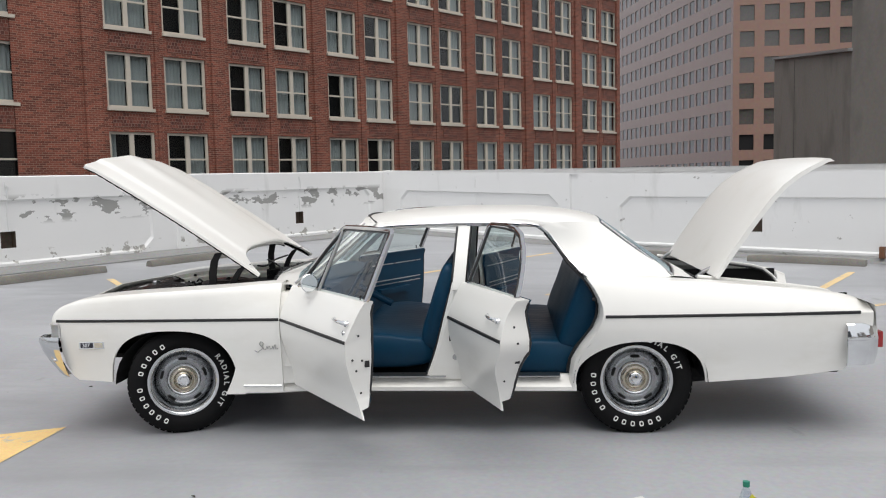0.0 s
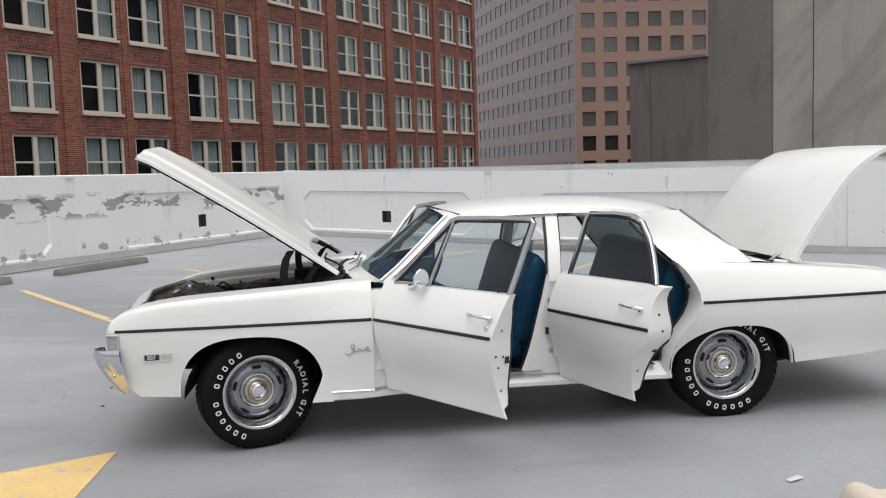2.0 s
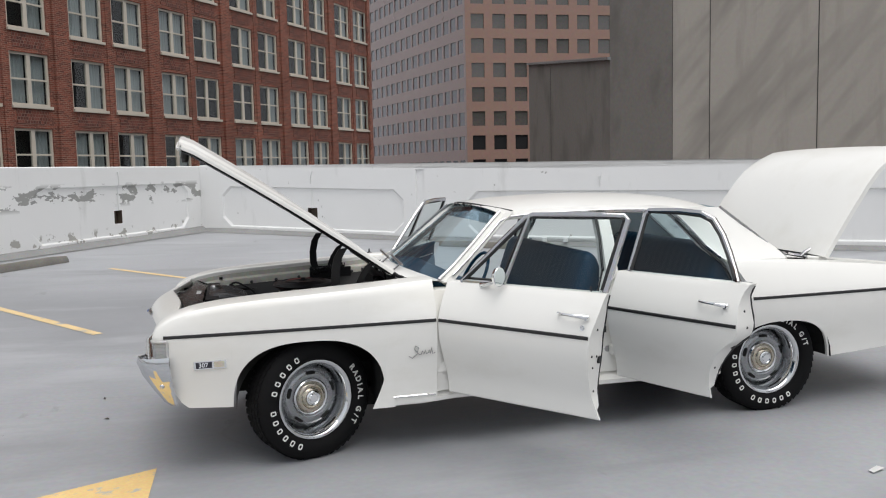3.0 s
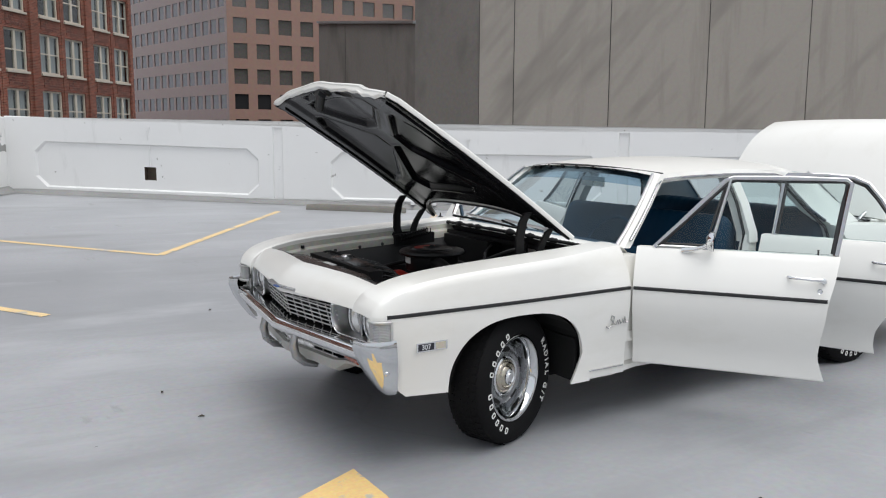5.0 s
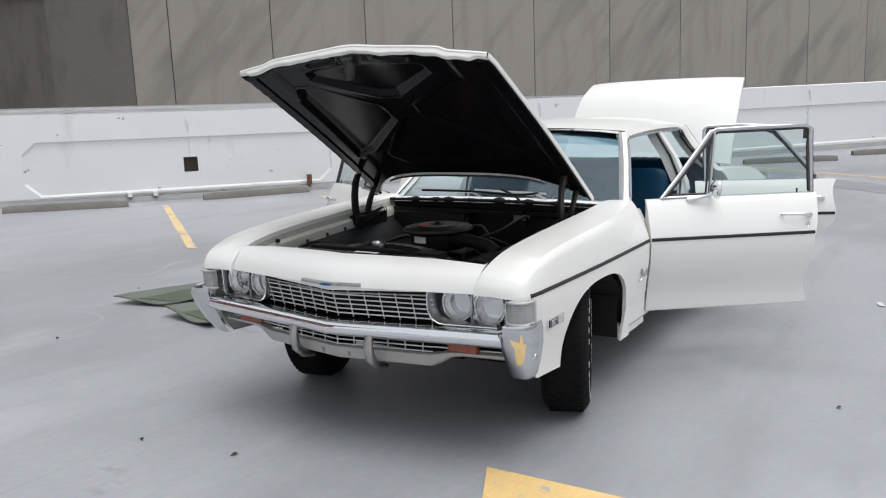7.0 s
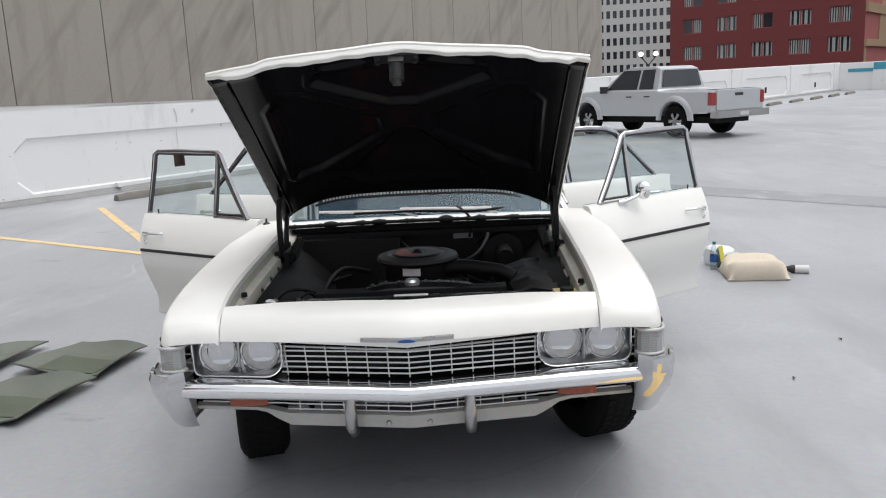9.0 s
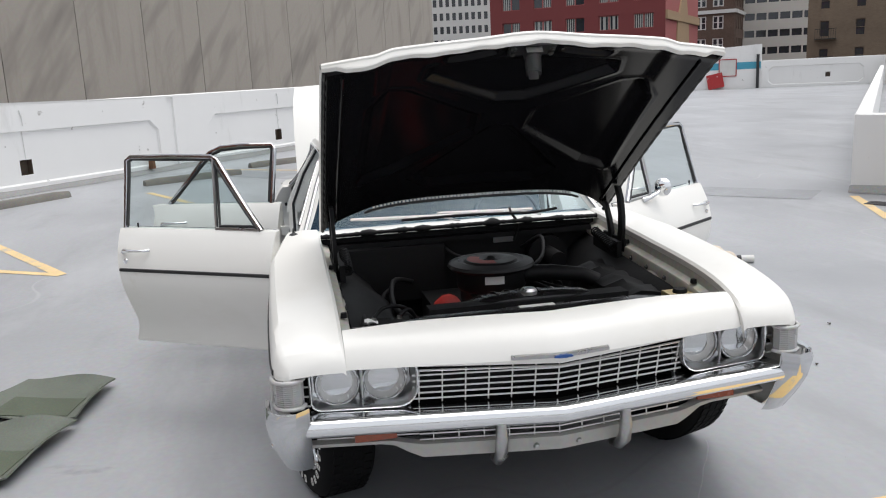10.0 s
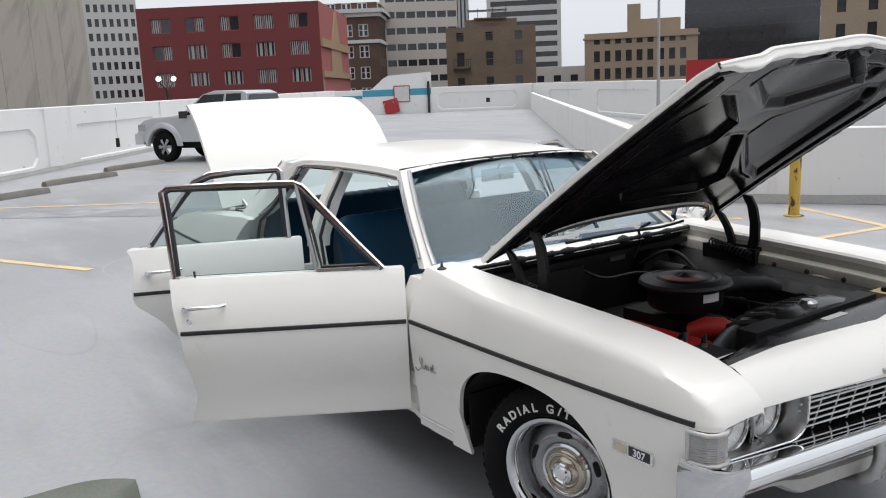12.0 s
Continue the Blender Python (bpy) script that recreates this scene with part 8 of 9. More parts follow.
part("cable_flag", bm, M_LABELW, bat, "crumpled pale tag on the cable")
hose([(-1.96, 0.60, 0.825), (-1.92, 0.56, 0.85), (-1.88, 0.50, 0.845), (-1.80, 0.44, 0.80), (-1.74, 0.38, 0.72)], 0.008, name="battery_cable")
hose([(-1.96, 0.50, 0.825), (-1.93, 0.46, 0.84), (-1.90, 0.43, 0.80), (-1.88, 0.40, 0.70)], 0.008, name="battery_cable")
# crinkled black cover and looms on the driver side
bm = bmesh.new()
rings = []
for k in range(15):
    x = -1.95 + k * 0.045
    w = 0.008 * math.sin(k * 2.1) + 0.006 * math.sin(k * 5.3)
    rings.append([(x, -0.42, 0.70), (x, -0.44 + w, 0.80 + w), (x, -0.52, 0.828 + w), (x, -0.60, 0.815 - w), (x, -0.66, 0.79 + w), (x, -0.68, 0.72)])
loft(bm, rings, closed=True, cap=True)
part("charcoal_canister_cover", bm, M_ENG, car, smooth=30)
hose([(-1.0, 0.30, 0.72), (-1.2, 0.42, 0.78), (-1.55, 0.46, 0.74), (-1.72, 0.36, 0.72)], 0.013)
hose([(-1.0, 0.40, 0.70), (-1.25, 0.48, 0.72), (-1.6, 0.52, 0.70), (-1.95, 0.50, 0.80)], 0.010)
hose([(-0.95, -0.30, 0.84), (-1.1, -0.36, 0.92), (-1.3, -0.30, 0.86), (-1.4, -0.18, 0.82)], 0.010)
hose([(-1.10, -0.2, 1.08), (-1.0, -0.24, 1.03), (-0.97, -0.28, 0.97), (-0.95, -0.26, 0.88)], 0.007, name="washer_hose")
hose([(-1.10, -0.45, 1.06), (-1.08, -0.3, 1.045), (-1.10, 0.0, 1.06), (-1.10, 0.35, 1.06)], 0.007, name="washer_hose")
hose([(-1.15, -0.52, 0.74), (-1.45, -0.58, 0.76), (-1.8, -0.56, 0.74), (-2.1, -0.5, 0.80)], 0.012, name="wire_loom")
hose([(-1.3, 0.60, 0.80), (-1.7, 0.62, 0.78), (-2.05, 0.64, 0.82)], 0.010, name="wire_loom")
for s in (-1,):
    for i in range(4):
        x = -1.70 + 0.15 * i
        hose([(x, s * 0.34, 0.66), (x + 0.02, s * 0.37, 0.74), (x + 0.06, s * 0.26, 0.775), (-1.12, s * 0.10, 0.80)], 0.006, name="spark_plug_wire")
hose([(-1.25, -0.22, 0.80), (-1.15, -0.10, 0.86), (-1.05, 0.05, 0.84), (-0.95, 0.12, 0.88)], 0.008, name="wire_loom")
bm = bmesh.new()
lathe(bm, [(0.0, 0.06), (0.05, 0.06), (0.06, 0.045), (0.06, -0.02), (0.0, -0.03)], "x", 18, centre=(-1.86, -0.33, 0.70))
part("alternator", bm, M_DULL, car, smooth=40)
# aerial base on the passenger fender
bm = bmesh.new()
lathe(bm, [(0, 0.045), (0.004, 0.04), (0.007, 0.02), (0.02, 0.012), (0.026, 0.0)], "z", 14, centre=(-0.88, 0.875, smooth_interp(-0.88, Z_TOP) - 0.006))
part("aerial_base", bm, M_BLACKT, car, "black aerial base", smooth=40)
# undercarriage
bm = bmesh.new()
tube(bm, [(1.5, -0.7, 0.33), (1.5, 0.7, 0.33)], 0.05, 10)
tube(bm, [(-1.5, -0.66, 0.30), (-1.5, 0.66, 0.30)], 0.05, 8)
part("axle", bm, M_WELL, car)

# ---- silver pickup by the parapet ----
M_SILVER = mat("silver_truck_paint", (0.50, 0.52, 0.54), 0.35, 0.35, scale=1.5, var=0.05, fine=120, bump=0.01, coat=0.5)
M_TGLASS = mat("dark_truck_glass", (0.02, 0.025, 0.03), 0.08, scale=3, var=0.2, bump=0.0, spec=0.8)
M_PLASTIC = mat("dark_grey_plastic", (0.03, 0.03, 0.032), 0.6, scale=6, var=0.2)


def pickup(m):
    ob = empty("pickup_truck", "silver crew-cab pickup parked nose to the parapet", "pickup truck", m)
    bm = bmesh.new()
    # lower body, lofted across with rounded flanks; x forward from the rear axle
    prof = [(-1.15, 0.62), (-1.17, 1.05), (-1.15, 1.12), (0.55, 1.14), (0.60, 1.18), (2.55, 1.19), (2.80, 1.18), (3.50, 1.15), (3.85, 1.09), (4.02, 0.98), (4.08, 0.78), (4.06, 0.58), (3.78, 0.50), (3.73, 0.55), (3.62, 0.80), (3.44, 0.92), (3.04, 0.92), (2.86, 0.80), (2.74, 0.52), (0.50, 0.52), (0.42, 0.80), (0.22, 0.92), (-0.22, 0.92), (-0.42, 0.80), (-0.50, 0.58)]
    rings = []
    for y, k in ((-0.92, 0.03), (-0.90, 0.0), (-0.70, -0.02), (0.70, -0.02), (0.90, 0.0), (0.92, 0.03)):
        rings.append([(x, y, z - (k if z > 0.9 else 0)) for x, z in prof])
    loft(bm, rings, closed=True, cap=True)
    body = part("body", bm, M_SILVER, ob, smooth=30)
    bm = bmesh.new()
    cab = [(0.62, 1.14), (0.70, 1.68), (0.85, 1.75), (1.75, 1.77), (2.05, 1.70), (2.72, 1.15)]
    rings = [[(x, s * (0.86 - 0.22 * max(0.0, (z - 1.14) / 0.63)), z) for x, z in cab] for s in (-1, 1)]
    rings = [rings[0], [(x, y * 0.9, z + 0.012) for x, y, z in rings[0]], [(x, y * 0.9, z + 0.012) for x, y, z in rings[1]], rings[1]]
    loft(bm, rings, closed=True, cap=True)
    part("cab", bm, M_SILVER, ob, smooth=30)
    for s in (-1, 1):
        for xs in ((0.80, 1.02, 1.30, 1.30), (1.38, 1.38, 2.02, 2.52)):
            bm = bmesh.new()
            a, b, c, d = xs
            def yy(z):
                return s * (0.868 - 0.22 * (z - 1.14) / 0.63)
            top = 1.69
            pts = [(a if a < 1 else 1.38, 1.2), (d, 1.2), (c, top), (b if a >= 1 else 0.86, top)]
            bm.faces.new([bm.verts.new((x, yy(z), z)) for x, z in pts])
            solid(bm, 0.006)
            part("side_window", bm, M_TGLASS, ob, "dark side window")
        bm = bmesh.new()
        box(bm, 2.42, 2.52, *sorted((s * 0.88, s * 1.10)), 1.12, 1.30)
        part("door_mirror", bevel(bm, 0.03, 2), M_PLASTIC, ob, "dark door mirror")
        for x in (1.5, 0.85):
            bm = bmesh.new()
            box(bm, x, x + 0.18, *sorted((s * 0.92, s * 0.945)), 1.0, 1.03)
            part("door_handle", bm, M_PLASTIC, ob)
        bm = bmesh.new()
        box(bm, -1.18, -1.05, *sorted((s * 0.78, s * 0.925)), 0.78, 1.08)
        part("tail_lamp", bevel(bm, 0.02, 2), M_REDL, ob, "red tail lamp")
        bm = bmesh.new()
        box(bm, 3.80, 4.05, *sorted((s * 0.58, s * 0.925)), 0.82, 0.99)
        part("head_lamp", bevel(bm, 0.03, 2), M_CLEARL, ob)
        for x0 in (0.0, 3.24):
            bm = bmesh.new()
            rings = []
            for k in range(13):
                a = math.pi * k / 12
                rings.append([(x0 + r * math.cos(a), s * y, 0.42 + r * math.sin(a)) for r, y in ((0.45, 0.918), (0.48, 0.985), (0.56, 0.985), (0.62, 0.915))])
            loft(bm, rings)
            part("wheel_flare", bm, M_SILVER, ob, smooth=50)
    bm = bmesh.new()
    bm.faces.new([bm.verts.new(p) for p in ((2.07, -0.62, 1.70), (2.07, 0.62, 1.70), (2.70, 0.78, 1.19), (2.70, -0.78, 1.19))])
    solid(bm, 0.01)
    part("windscreen", bm, M_TGLASS, ob)
    bm = bmesh.new()
    bm.faces.new([bm.verts.new(p) for p in ((0.655, -0.60, 1.66), (0.655, 0.60, 1.66), (0.61, 0.70, 1.24), (0.61, -0.70, 1.24))])
    solid(bm, 0.012)
    part("rear_window", bm, M_TGLASS, ob, "dark rear window")
    # dark slab on the solid body paints the shade of an open bed
    bm = bmesh.new()
    box(bm, -1.10, 0.52, -0.76, 0.76, 1.118, 1.145)
    part("dark_bed_slab", bm, M_PLASTIC, ob, "dark slab in place of the shaded open bed")
    part("tailgate", rounded_box(-1.19, -1.15, -0.76, 0.76, 0.66, 1.12, 0.012), M_SILVER, ob, "silver tailgate")
    bm = bmesh.new()
    box(bm, -1.20, -1.185, -0.14, 0.14, 0.98, 1.05)
    part("tailgate_handle", bm, M_PLASTIC, ob)
    part("rear_bumper", rounded_box(-1.36, -1.12, -0.90, 0.90, 0.48, 0.64, 0.04, 3), M_DULL, ob, "bright step bumper")
    bm = bmesh.new()
    box(bm, -1.37, -1.355, -0.16, 0.16, 0.52, 0.61)
    part("number_plate", bm, M_LABELW, ob, "pale blank number plate")
    part("front_bumper", rounded_box(3.90, 4.18, -0.93, 0.93, 0.47, 0.76, 0.07, 3), M_SILVER, ob)
    bm = bmesh.new()
    box(bm, -1.0, 3.9, -0.6, 0.6, 0.34, 0.50)
    part("chassis", bm, M_WELL, ob)
    for x0 in (0.0, 3.24):
        for s in (-1, 1):
            bm = bmesh.new()
            lathe(bm, [(0.20, s * 0.08), (0.24, s * 0.12), (0.33, s * 0.13), (0.385, s * 0.10), (0.395, 0), (0.385, -s * 0.10), (0.2, -s * 0.12)], "y", 28)
            w = part("wheel", bm, M_RUBBER, ob, smooth=50)
            w.location = (x0, s * 0.80, 0.395)
            bm = bmesh.new()
            lathe(bm, [(0.235, s * 0.11), (0.22, s * 0.09), (0.20, s * 0.03)], "y", 24)
            for k in range(6):
                a = k * math.tau / 6
                c, d = math.cos(a), math.sin(a)
                v = [bm.verts.new((r * c - t * d, s * yy, r * d + t * c)) for r, t, yy in ((0.03, -0.03, 0.11), (0.215, -0.045, 0.095), (0.215, 0.045, 0.095), (0.03, 0.03, 0.11))]
                bm.faces.new(v)
            lathe(bm, [(0.0, s * 0.125), (0.05, s * 0.12), (0.06, s * 0.10)], "y", 16)
            part("rim", bm, M_RIM, w, "six-spoke alloy rim")
    return ob


TF = Vector((19.7, -4.1))
TA = radians(58)
tf = Vector((math.sin(TA), math.cos(TA)))
tr = TF - tf * 3.24 * 1.07 + Vector((tf.y, -tf.x)) * 0.97
pickup(frame_m(tr, tf.x, tf.y, ground_z(tr.x, tr.y)) @ Matrix.Scale(1.07, 4))

# ---- rubber floor mats taken out of the car ----
M_MAT = mat("olive_rubber_mat", (0.115, 0.130, 0.105), 0.5, scale=5, var=0.22, fine=80, bump=0.3)

M_MATP = mat("dark_olive_mat_panel", (0.074, 0.090, 0.060), 0.55, scale=5, var=0.3, fine=90, bump=0.35)


def floor_mat(corners, lift, label):
    bm = bmesh.new()
    a, b, c, d = [Vector((*p, 0)) for p in corners]
    n = 14
    grid = []
    for i in range(n + 1):
        r = []
        for j in range(n + 1):
            u, v = i / n, j / n
            p = a.lerp(b, u).lerp(d.lerp(c, u), v)
            e = max(abs(u - 0.5), abs(v - 0.5)) * 2
            z = ground_z(p.x, p.y) + 0.012 + lift * max(0.0, e - 0.55) ** 2 * (0.55 + 0.45 * math.sin(5 * u + 3 * v)) + 0.006 * noise.noise((p.x * 5, p.y * 5, 1))
            if 0.12 < u < 0.88 and 0.42 < v < 0.90:
                z -= 0.006
            r.append((p.x, p.y, z))
        grid.append(r)
    loft(bm, grid)
    solid(bm, 0.008)
    ob = tagged(part("floor_mat", bm, M_MAT, smooth=40), label, "floor mat", group="floor mats on the deck")
    bm = bmesh.new()
    loft(bm, [[(x, y, z + 0.0105) for x, y, z in r[6:13]] for r in grid[2:13]])
    solid(bm, 0.003)
    part("ribbed_panel", bm, M_MATP, ob, "darker olive textured heel panel", smooth=40)
    return ob

floor_mat([(0.06, 2.02), (0.27, 2.58), (-0.36, 2.75), (-0.53, 2.12)], 0.30, "olive green rubber car mat with curled edges on the deck")
floor_mat([(-0.58, 2.10), (-0.44, 2.68), (-1.16, 2.86), (-1.24, 2.26)], 0.34, "olive green rubber car mat lying beside the car")
floor_mat([(0.22, 2.80), (-0.05, 3.46), (-1.10, 3.58), (-0.92, 2.98)], 0.28, "long olive green rubber car mat lying flat")

# ---- belongings on the deck behind the walk ----
M_FOAM = mat("cream_foam", (0.62, 0.54, 0.44), 0.9, scale=4, var=0.12, fine=60, bump=0.3)
M_BAG = mat("white_plastic_bag", (0.70, 0.72, 0.72), 0.4, scale=6, var=0.06, fine=20, bump=0.5)
M_MINT = mat("mint_plastic", (0.42, 0.58, 0.45), 0.4, scale=6, var=0.08)
M_PAPER = mat("brown_paper", (0.36, 0.24, 0.15), 0.85, scale=8, var=0.15)
M_GCAP = mat("green_cap", (0.01, 0.20, 0.13), 0.4)
M_PACK = mat("dark_green_packet", (0.03, 0.09, 0.04), 0.35, scale=7, var=0.5)
M_YEDGE = mat("yellow_packet_edge", (0.50, 0.46, 0.04), 0.4)
M_PET = glass("clear_bottle_plastic", (0.86, 0.90, 0.93), 0.05)

bm = bmesh.new()
n = 20
grid_t, grid_b = [], []
for i in range(n + 1):
    rt, rb_ = [], []
    for j in range(n + 1):
        u, v = i / n * 2 - 1, j / n * 2 - 1
        r = (abs(u) ** 5 + abs(v) ** 5) ** 0.2
        k = max(0.0, 1 - r ** 6)
        h = 0.13 * k ** 0.4 + -0.032 * math.cos(u * 4.2) * k + 0.01 * noise.noise((u * 2, v * 2, 5))
        rt.append((0.22 * u, 0.25 * v, 0.012 + max(0, h)))
        rb_.append((0.21 * u, 0.24 * v, 0.0))
    grid_t.append(rt)
    grid_b.append(rb_)
vt = loft(bm, grid_t)
vb_ = loft(bm, grid_b)
for i in range(n):
    bm.faces.new((vt[i][0], vt[i + 1][0], vb_[i + 1][0], vb_[i][0]))
    bm.faces.new((vt[i][n], vt[i + 1][n], vb_[i + 1][n], vb_[i][n]))
    bm.faces.new((vt[0][i], vt[0][i + 1], vb_[0][i + 1], vb_[0][i]))
    bm.faces.new((vt[n][i], vt[n][i + 1], vb_[n][i + 1], vb_[n][i]))
cush = tagged(part("foam_cushion", bm, M_FOAM, smooth=60), "cream foam cushion with a wavy top on the deck", "cushion")
cush.matrix_basis = pose(1.46, -2.68, 0, 0, 0, -6)


def bottle(x, y, label, m=None):
    ob = empty("water_bottle", label, "bottle", m or Matrix.Translation((x, y, 0)), group="drink bottles")
    bm = bmesh.new()
    lathe(bm, [(0.0, 0.004), (0.030, 0.0), (0.034, 0.012), (0.033, 0.06), (0.035, 0.12), (0.033, 0.16), (0.022, 0.20), (0.013, 0.222), (0.013, 0.232)], "z", 20)
    part("bottle_body", bm, M_PET, ob, "clear plastic bottle body", smooth=60)
    bm = bmesh.new()
    lathe(bm, [(0.0352, 0.07), (0.0362, 0.075), (0.0362, 0.125), (0.0352, 0.13)], "z", 20)
    part("bottle_label", bm, M_BLUEB, ob, smooth=60)
    bm = bmesh.new()
    lathe(bm, [(0.0145, 0.226), (0.0155, 0.230), (0.0155, 0.250), (0.0, 0.252)], "z", 16)
    part("bottle_cap", bm, M_GCAP, ob, "green screw cap", smooth=40)
    return ob

bottle(1.735, -2.43, "clear plastic water bottle with green cap, standing")
bm = bmesh.new()
box(bm, -0.09, 0.09, -0.02, 0.02, 0, 0.20)
pk = tagged(part("snack_packet", bevel(bm, 0.012, 2), M_PACK, smooth=40), "dark green printed snack packet leaning on a bag", "packet")
pk.matrix_basis = pose(1.73, -2.49, 0.037, 0, 32, 0) @ Matrix.Scale(0.75, 4)
bm = bmesh.new()
box(bm, -0.10, -0.085, -0.024, 0.024, 0, 0.205)
part("packet_edge", bm, M_YEDGE, pk, "yellow sealed edge")


def crumpled(name, sx, sy, sz, material, label, category, m, seed, amp=0.22):
    bm = bmesh.new()
    bmesh.ops.create_icosphere(bm, subdivisions=4, radius=1.0)
    for v in bm.verts:
        d = v.co.normalized()
        r = 1 + amp * noise.noise(d * 1.6 + Vector((seed, 0, 0))) + amp * 0.5 * abs(noise.noise(d * 4 + Vector((0, seed, 0))))
        q = Vector([math.copysign(abs(c) ** 0.7, c) for c in d]) * r
        v.co = Vector((q.x * sx, q.y * sy, max(0.0, (q.z * 0.9 + 0.72)) * sz))
    ob = tagged(part(name, bm, material, smooth=28), label, category)
    ob.matrix_basis = m
    return ob

crumpled("plastic_bag", 0.155, 0.10, 0.105, M_BAG, "knotted white plastic shopping bag on the deck", "plastic bag", pose(1.90, -2.53, 0, 0, 0, 20), 3.0)
mint = crumpled("mint_box", 0.10, 0.06, 0.075, M_MINT, "pale mint green wrapped pack beside the bag", "pack", pose(1.83, -2.65, 0, 0, 0, 25), 8.0, 0.06)
crumpled("paper_bag", 0.07, 0.10, 0.08, M_PAPER, "crumpled brown paper bag standing on the deck", "paper bag", pose(1.67, -2.74, 0, 0, 0, 10), 5.0, 0.10)
# spray can on its side
can = empty("spray_can", "white spray can with dark ends lying on the deck", "spray can", pose(1.47, -3.06, 0.035, 0, 90, 70))
bm = bmesh.new()
lathe(bm, [(0.0, -0.09), (0.032, -0.09), (0.034, -0.085), (0.034, 0.05), (0.0, 0.05)], "z", 20)
part("can_body", bm, M_LABELW, can, smooth=40)
bm = bmesh.new()
lathe(bm, [(0.0345, 0.02), (0.035, 0.025), (0.035, 0.05), (0.028, 0.06), (0.02, 0.09), (0.0, 0.09)], "z", 20)
part("can_cap", bm, M_PLASTIC, can, "dark cap", smooth=40)

# ---- bollards at the ramp head ----
M_BOLL = mat("rusting_yellow_paint", (0.55, 0.36, 0.06), 0.6, scale=6, var=0.12, fine=50)
layered(M_BOLL, (0.06, 0.028, 0.015), 0.56, 0.60, 7, (1, 1, 0.35), seed=3, where=(2, -0.2, 0.95))
M_REDP = mat("red_sign_paint", (0.36, 0.02, 0.022), 0.55, scale=2, var=0.12, fine=30)
layered(M_REDP, (0.62, 0.55, 0.52), 0.66, 0.69, 6, (1, 1, 1), seed=4)
M_RUSTP = mat("rusty_post", (0.16, 0.075, 0.04), 0.9, scale=8, var=0.3)

def bollard(x, y):
    ob = empty("bollard", "rusting yellow steel bollard with red cap", "bollard", Matrix.Translation((x, y, ground_z(x, y))), group="bollards at the ramp")
    bm = bmesh.new()
    lathe(bm, [(0.0, 0.006), (0.12, 0.006), (0.12, 0.012), (0.068, 0.016), (0.068, 1.12)], "z", 20)
    part("tube", bm, M_BOLL, ob, smooth=40)
    bm = bmesh.new()
    lathe(bm, [(0.0695, 1.08), (0.071, 1.10), (0.071, 1.17), (0.05, 1.20), (0.0, 1.205)], "z", 20)
    part("cap", bm, M_REDP, ob, "red painted cap", smooth=40)
    return ob

b0 = bollard(*swing_pt(2.40, -6.60))
copy_thing(b0, Matrix.Translation((3.09, -6.20, 0)))
bm = bmesh.new()
box(bm, -0.22, 0.22, -0.13, 0.13, 0.004, 0.010)
for i in range(9):
    box(bm, -0.20 + i * 0.045, -0.18 + i * 0.045, -0.11, 0.11, 0.010, 0.014)
dg = tagged(part("drain_grate", bm, M_PLASTIC), "small dark square drain grate in the deck", "drain grate", kind="structure")
dg.matrix_basis = Matrix.Translation((3.57, -6.22, 0)) @ Matrix.Rotation(radians(32), 4, "Z")

# ---- red sign beyond the low wall ----
sg = empty("red_sign", "red painted sign panel on rusty posts", "sign", frame_m((4.61, -7.63), -0.82, -0.46, 0.0))
part("panel", rounded_box(0, 0.96, -0.02, 0.02, 1.08, 2.04, 0.008, 1), M_REDP, sg)
for x in (0.05, 0.82):
    bm = bmesh.new()
    box(bm, x, x + 0.07, 0.022, 0.09, -0.3, 1.95)
    part("post", bm, M_RUSTP, sg, "rusty square post")
bm = bmesh.new()
for x0, x1, z in ((0.12, 0.34, 1.72), (0.45, 0.74, 1.64), (0.16, 0.5, 1.46), (0.58, 0.86, 1.38)):
    box(bm, x0, x1, -0.0225, -0.0205, z, z + 0.03)
tagged(part("worn_marks", bm, M_LABELW, sg, "worn pale bars"), kind="stuff")
# slim mast
bm = bmesh.new()
mp_ = swing_pt(16.3, -19.5)
tube(bm, [(mp_.x, mp_.y, ground_z(mp_.x, mp_.y)), (mp_.x, mp_.y, 3.0), (mp_.x, mp_.y, 9.0)], [0.06, 0.05, 0.035], 10)
tagged(part("mast", bm, M_STEEL, smooth=50), "slim grey steel flag mast", "mast")
# notice frame, leaning red board and a dark post on the far end wall
nf = empty("notice_board", "white notice board in a red frame on the end wall", "notice board", m_far @ Matrix.Translation((6.22, -0.32, 1.14)))
part("board", rounded_box(0, 0.95, -0.03, 0, 0, 0.95, 0.01, 1), M_LABELW, nf)
for xa, xb, za, zb in ((-0.05, 1.0, -0.05, 0.0), (-0.05, 1.0, 0.95, 1.0), (-0.05, 0.0, 0.0, 0.95), (0.95, 1.0, 0.0, 0.95)):
    bm = bmesh.new()
    box(bm, xa, xb, -0.05, 0.0, za, zb)
    part("frame_bar", bm, M_REDP, nf, "red frame bar")
bm = bmesh.new()
box(bm, -0.48, 0.48, -0.03, 0.03, 0.0, 0.90)
lb = tagged(part("red_board", bm, M_REDP), "red board leaning against the end wall", "board")
lb.matrix_basis = m_far @ pose(6.08, -0.50, 0.40, -10, -12, 0)
bm = bmesh.new()
box(bm, 8.36, 8.52, -0.45, -0.31, 0.3, 2.35)
ps = tagged(part("wall_post", bm, M_PLASTIC), "dark upright post on the end wall", "post")
ps.matrix_basis = m_far

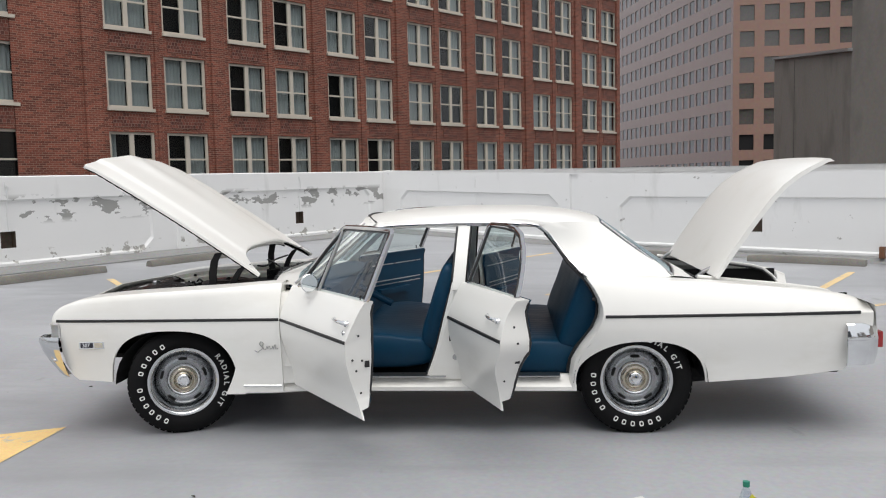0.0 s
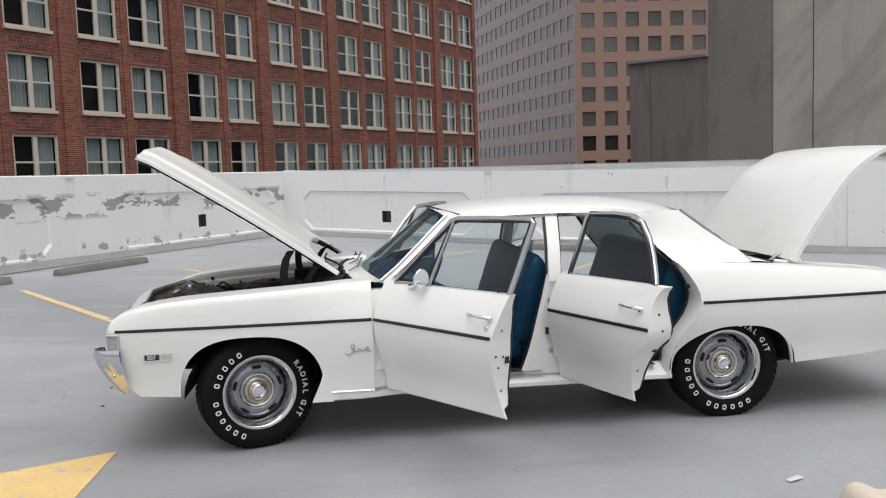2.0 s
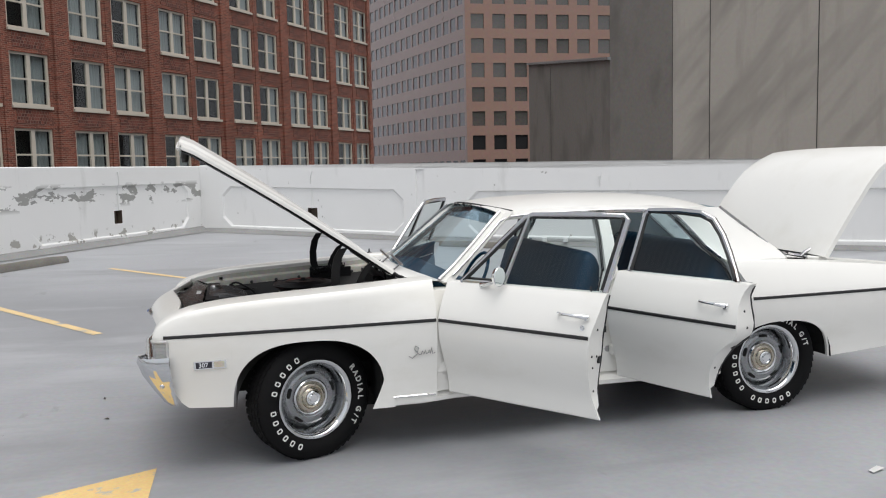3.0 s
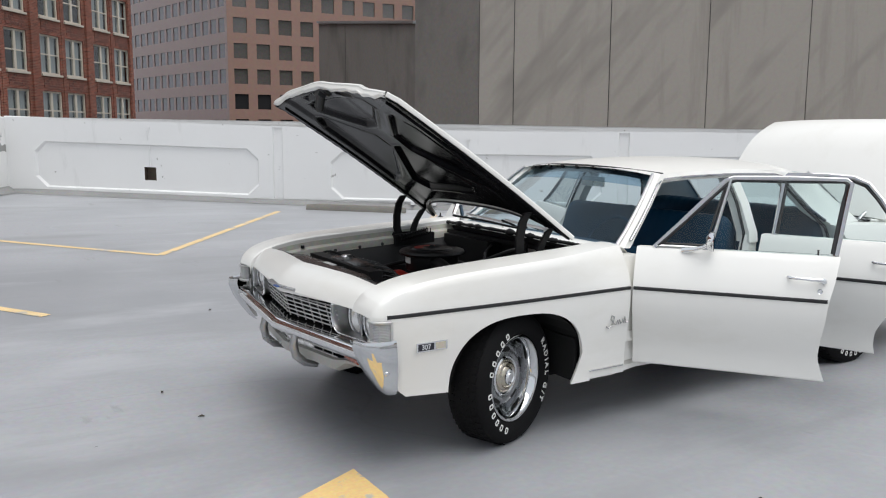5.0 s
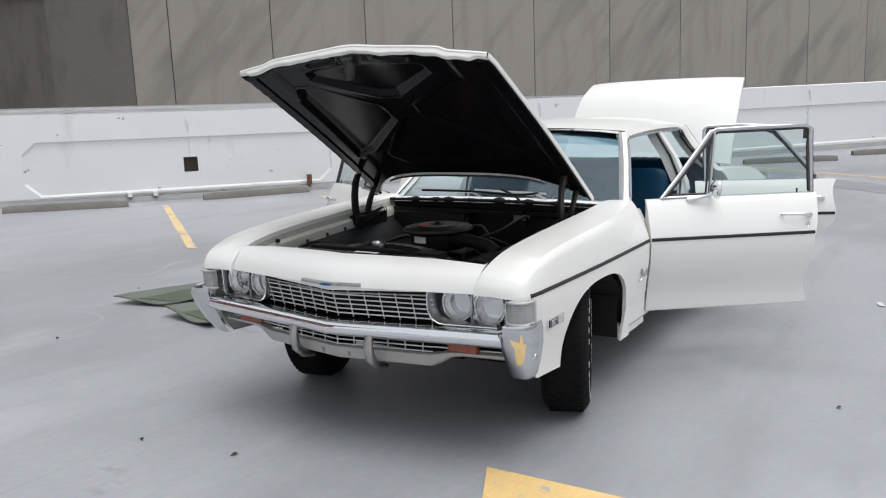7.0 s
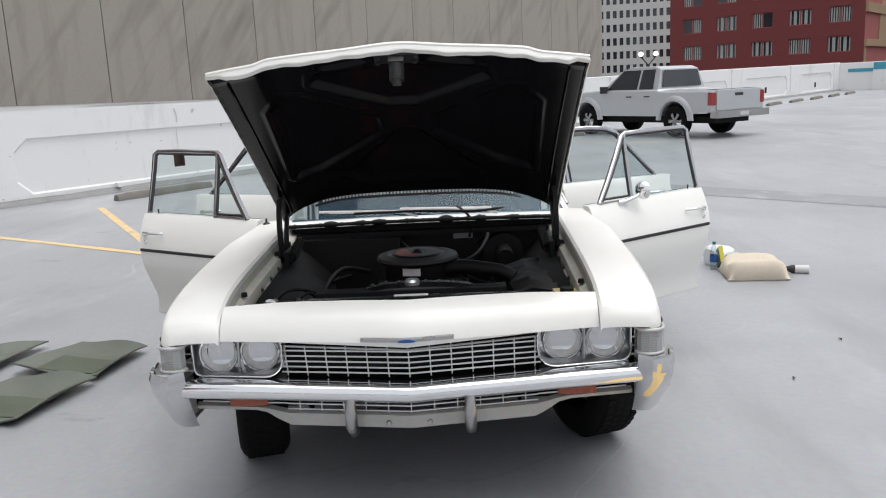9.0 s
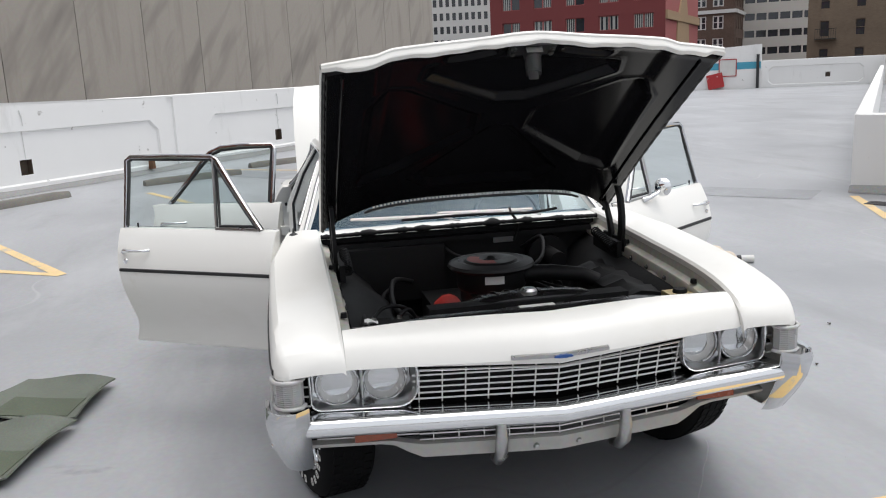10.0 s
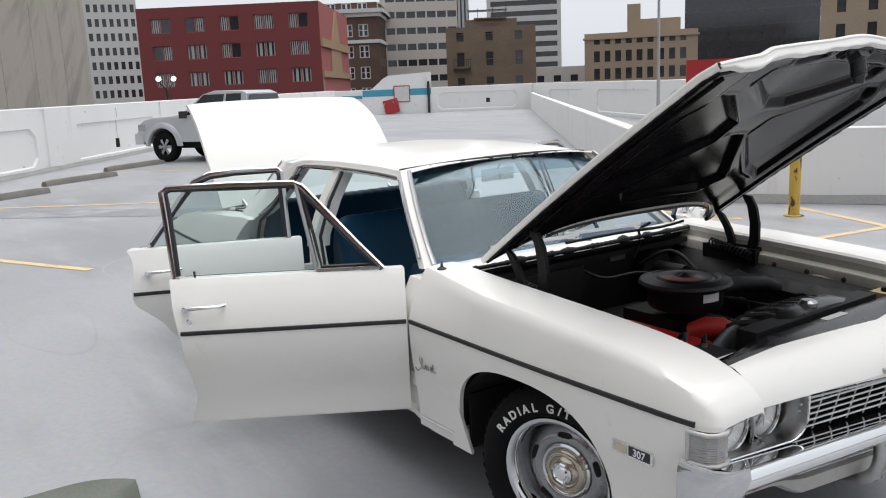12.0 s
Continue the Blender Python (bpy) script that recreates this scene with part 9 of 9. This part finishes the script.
# ---- twin street lamp behind the parapet ----
M_LAMP = bpy.data.materials.new("lit_lamp")
M_LAMP.use_nodes = True
M_LAMP.node_tree.nodes["Principled BSDF"].inputs["Emission Color"].default_value = (1.0, 0.92, 0.75, 1)
M_LAMP.node_tree.nodes["Principled BSDF"].inputs["Emission Strength"].default_value = 1.6
sl = empty("street_lamp", "dark twin street lamp with lit heads", "street lamp", Matrix.Translation((*swing_pt(39.6, -9.1), 0)))
bm = bmesh.new()
tube(bm, [(0, 0, -18), (0, 0, 2.3)], 0.07, 8)
tube(bm, [(0.12, -0.42, 2.75), (0, 0, 2.3), (-0.12, 0.42, 2.75)], 0.04, 6)
part("mast", bm, M_PLASTIC, sl, smooth=50)
for k in (-1, 1):
    bm = bmesh.new()
    lathe(bm, [(0, 0.16), (0.10, 0.13), (0.14, 0.0), (0.07, -0.08), (0, -0.09)], "z", 12, centre=(-0.12 * k, 0.42 * k, 2.85))
    part("lamp_head", bm, M_LAMP, sl, "lit lamp head", smooth=50)

# ---- conduits on the parapets ----
for m_, x, z in [(*north(d), z) for d, z in long_drains[:6]] + [(M_SHORT, L_LEN - d, 0.56) for d in (3.22, 10.25)]:
    f = ground_foot(m_, x)
    bm = bmesh.new()
    tube(bm, [(x + 0.01, 0.04, f + z + 0.14), (x, 0.038, f + 1.0), (x + 0.005, 0.038, f + 1.20), (x, -0.012, f + 1.27), (x, -0.012, f + 1.48)], 0.011, 6)
    box(bm, x - 0.04, x + 0.04, -0.03, -0.002, f + 1.45, f + 1.53)
    c = tagged(part("conduit", bm, M_WALL, smooth=50), "thin white painted conduit on the parapet", "conduit", group="conduits on the parapet")
    c.matrix_basis = m_
for d in (8.9, 9.35, 12.3, 16.1, 20.6):
    m_n, x = north(d)
    f = ground_foot(m_n, x)
    bm = bmesh.new()
    dark = d in (12.3, 20.6)
    box(bm, x - 0.04, x + 0.04, -0.14, -0.02, f + 0.10, f + (0.30 if dark else 0.18))
    bevel(bm, 0.012, 2)
    c = tagged(part("pipe_stub", bm, M_RUSTP if dark else M_WALL, smooth=40), "short pipe stub at the foot of the parapet", "pipe stub", group="pipe stubs")
    c.matrix_basis = m_n

# ---- litter ----
M_LEAF = mat("dry_leaf", (0.05, 0.04, 0.03), 0.8, scale=30, var=0.3)
rng = random.Random(11)
for i, (x, y) in enumerate(((-2.81, 0.34), (-1.0, -2.05), (-0.35, -2.6), (-2.9, 0.9), (-2.0, 3.0), (-0.6, 3.9), (-1.5, -3.4), (-3.9, -1.5), (-0.9, 2.9))):
    bm = bmesh.new()
    a = rng.random() * 6.28
    L = 0.012 + 0.014 * rng.random()
    pts = [(L, 0, 0.004), (0.3 * L, 0.45 * L, 0.010), (-L, 0.1 * L, 0.005), (-0.2 * L, -0.5 * L, 0.012)]
    vs = [bm.verts.new(p) for p in pts]
    bm.faces.new(vs[:3])
    bm.faces.new((vs[0], vs[2], vs[3]))
    solid(bm, 0.002)
    lf = tagged(part("leaf", bm, M_LEAF), "small dry dark leaf on the deck", "leaf", group="litter on the deck")
    lf.matrix_basis = Matrix.Translation((x, y, ground_z(x, y) + 0.003)) @ Matrix.Rotation(a, 4, "Z")
bm = bmesh.new()
bm.faces.new([bm.verts.new(p) for p in ((-0.05, -0.015, 0.006), (0.05, -0.02, 0.010), (0.045, 0.02, 0.012), (-0.04, 0.018, 0.006))])
solid(bm, 0.002)
pp = tagged(part("paper_scrap", bm, M_LABELW), "small white paper scrap on the deck", "paper scrap")
pp.matrix_basis = pose(1.30, -2.05, 0, 0, 0, 20)
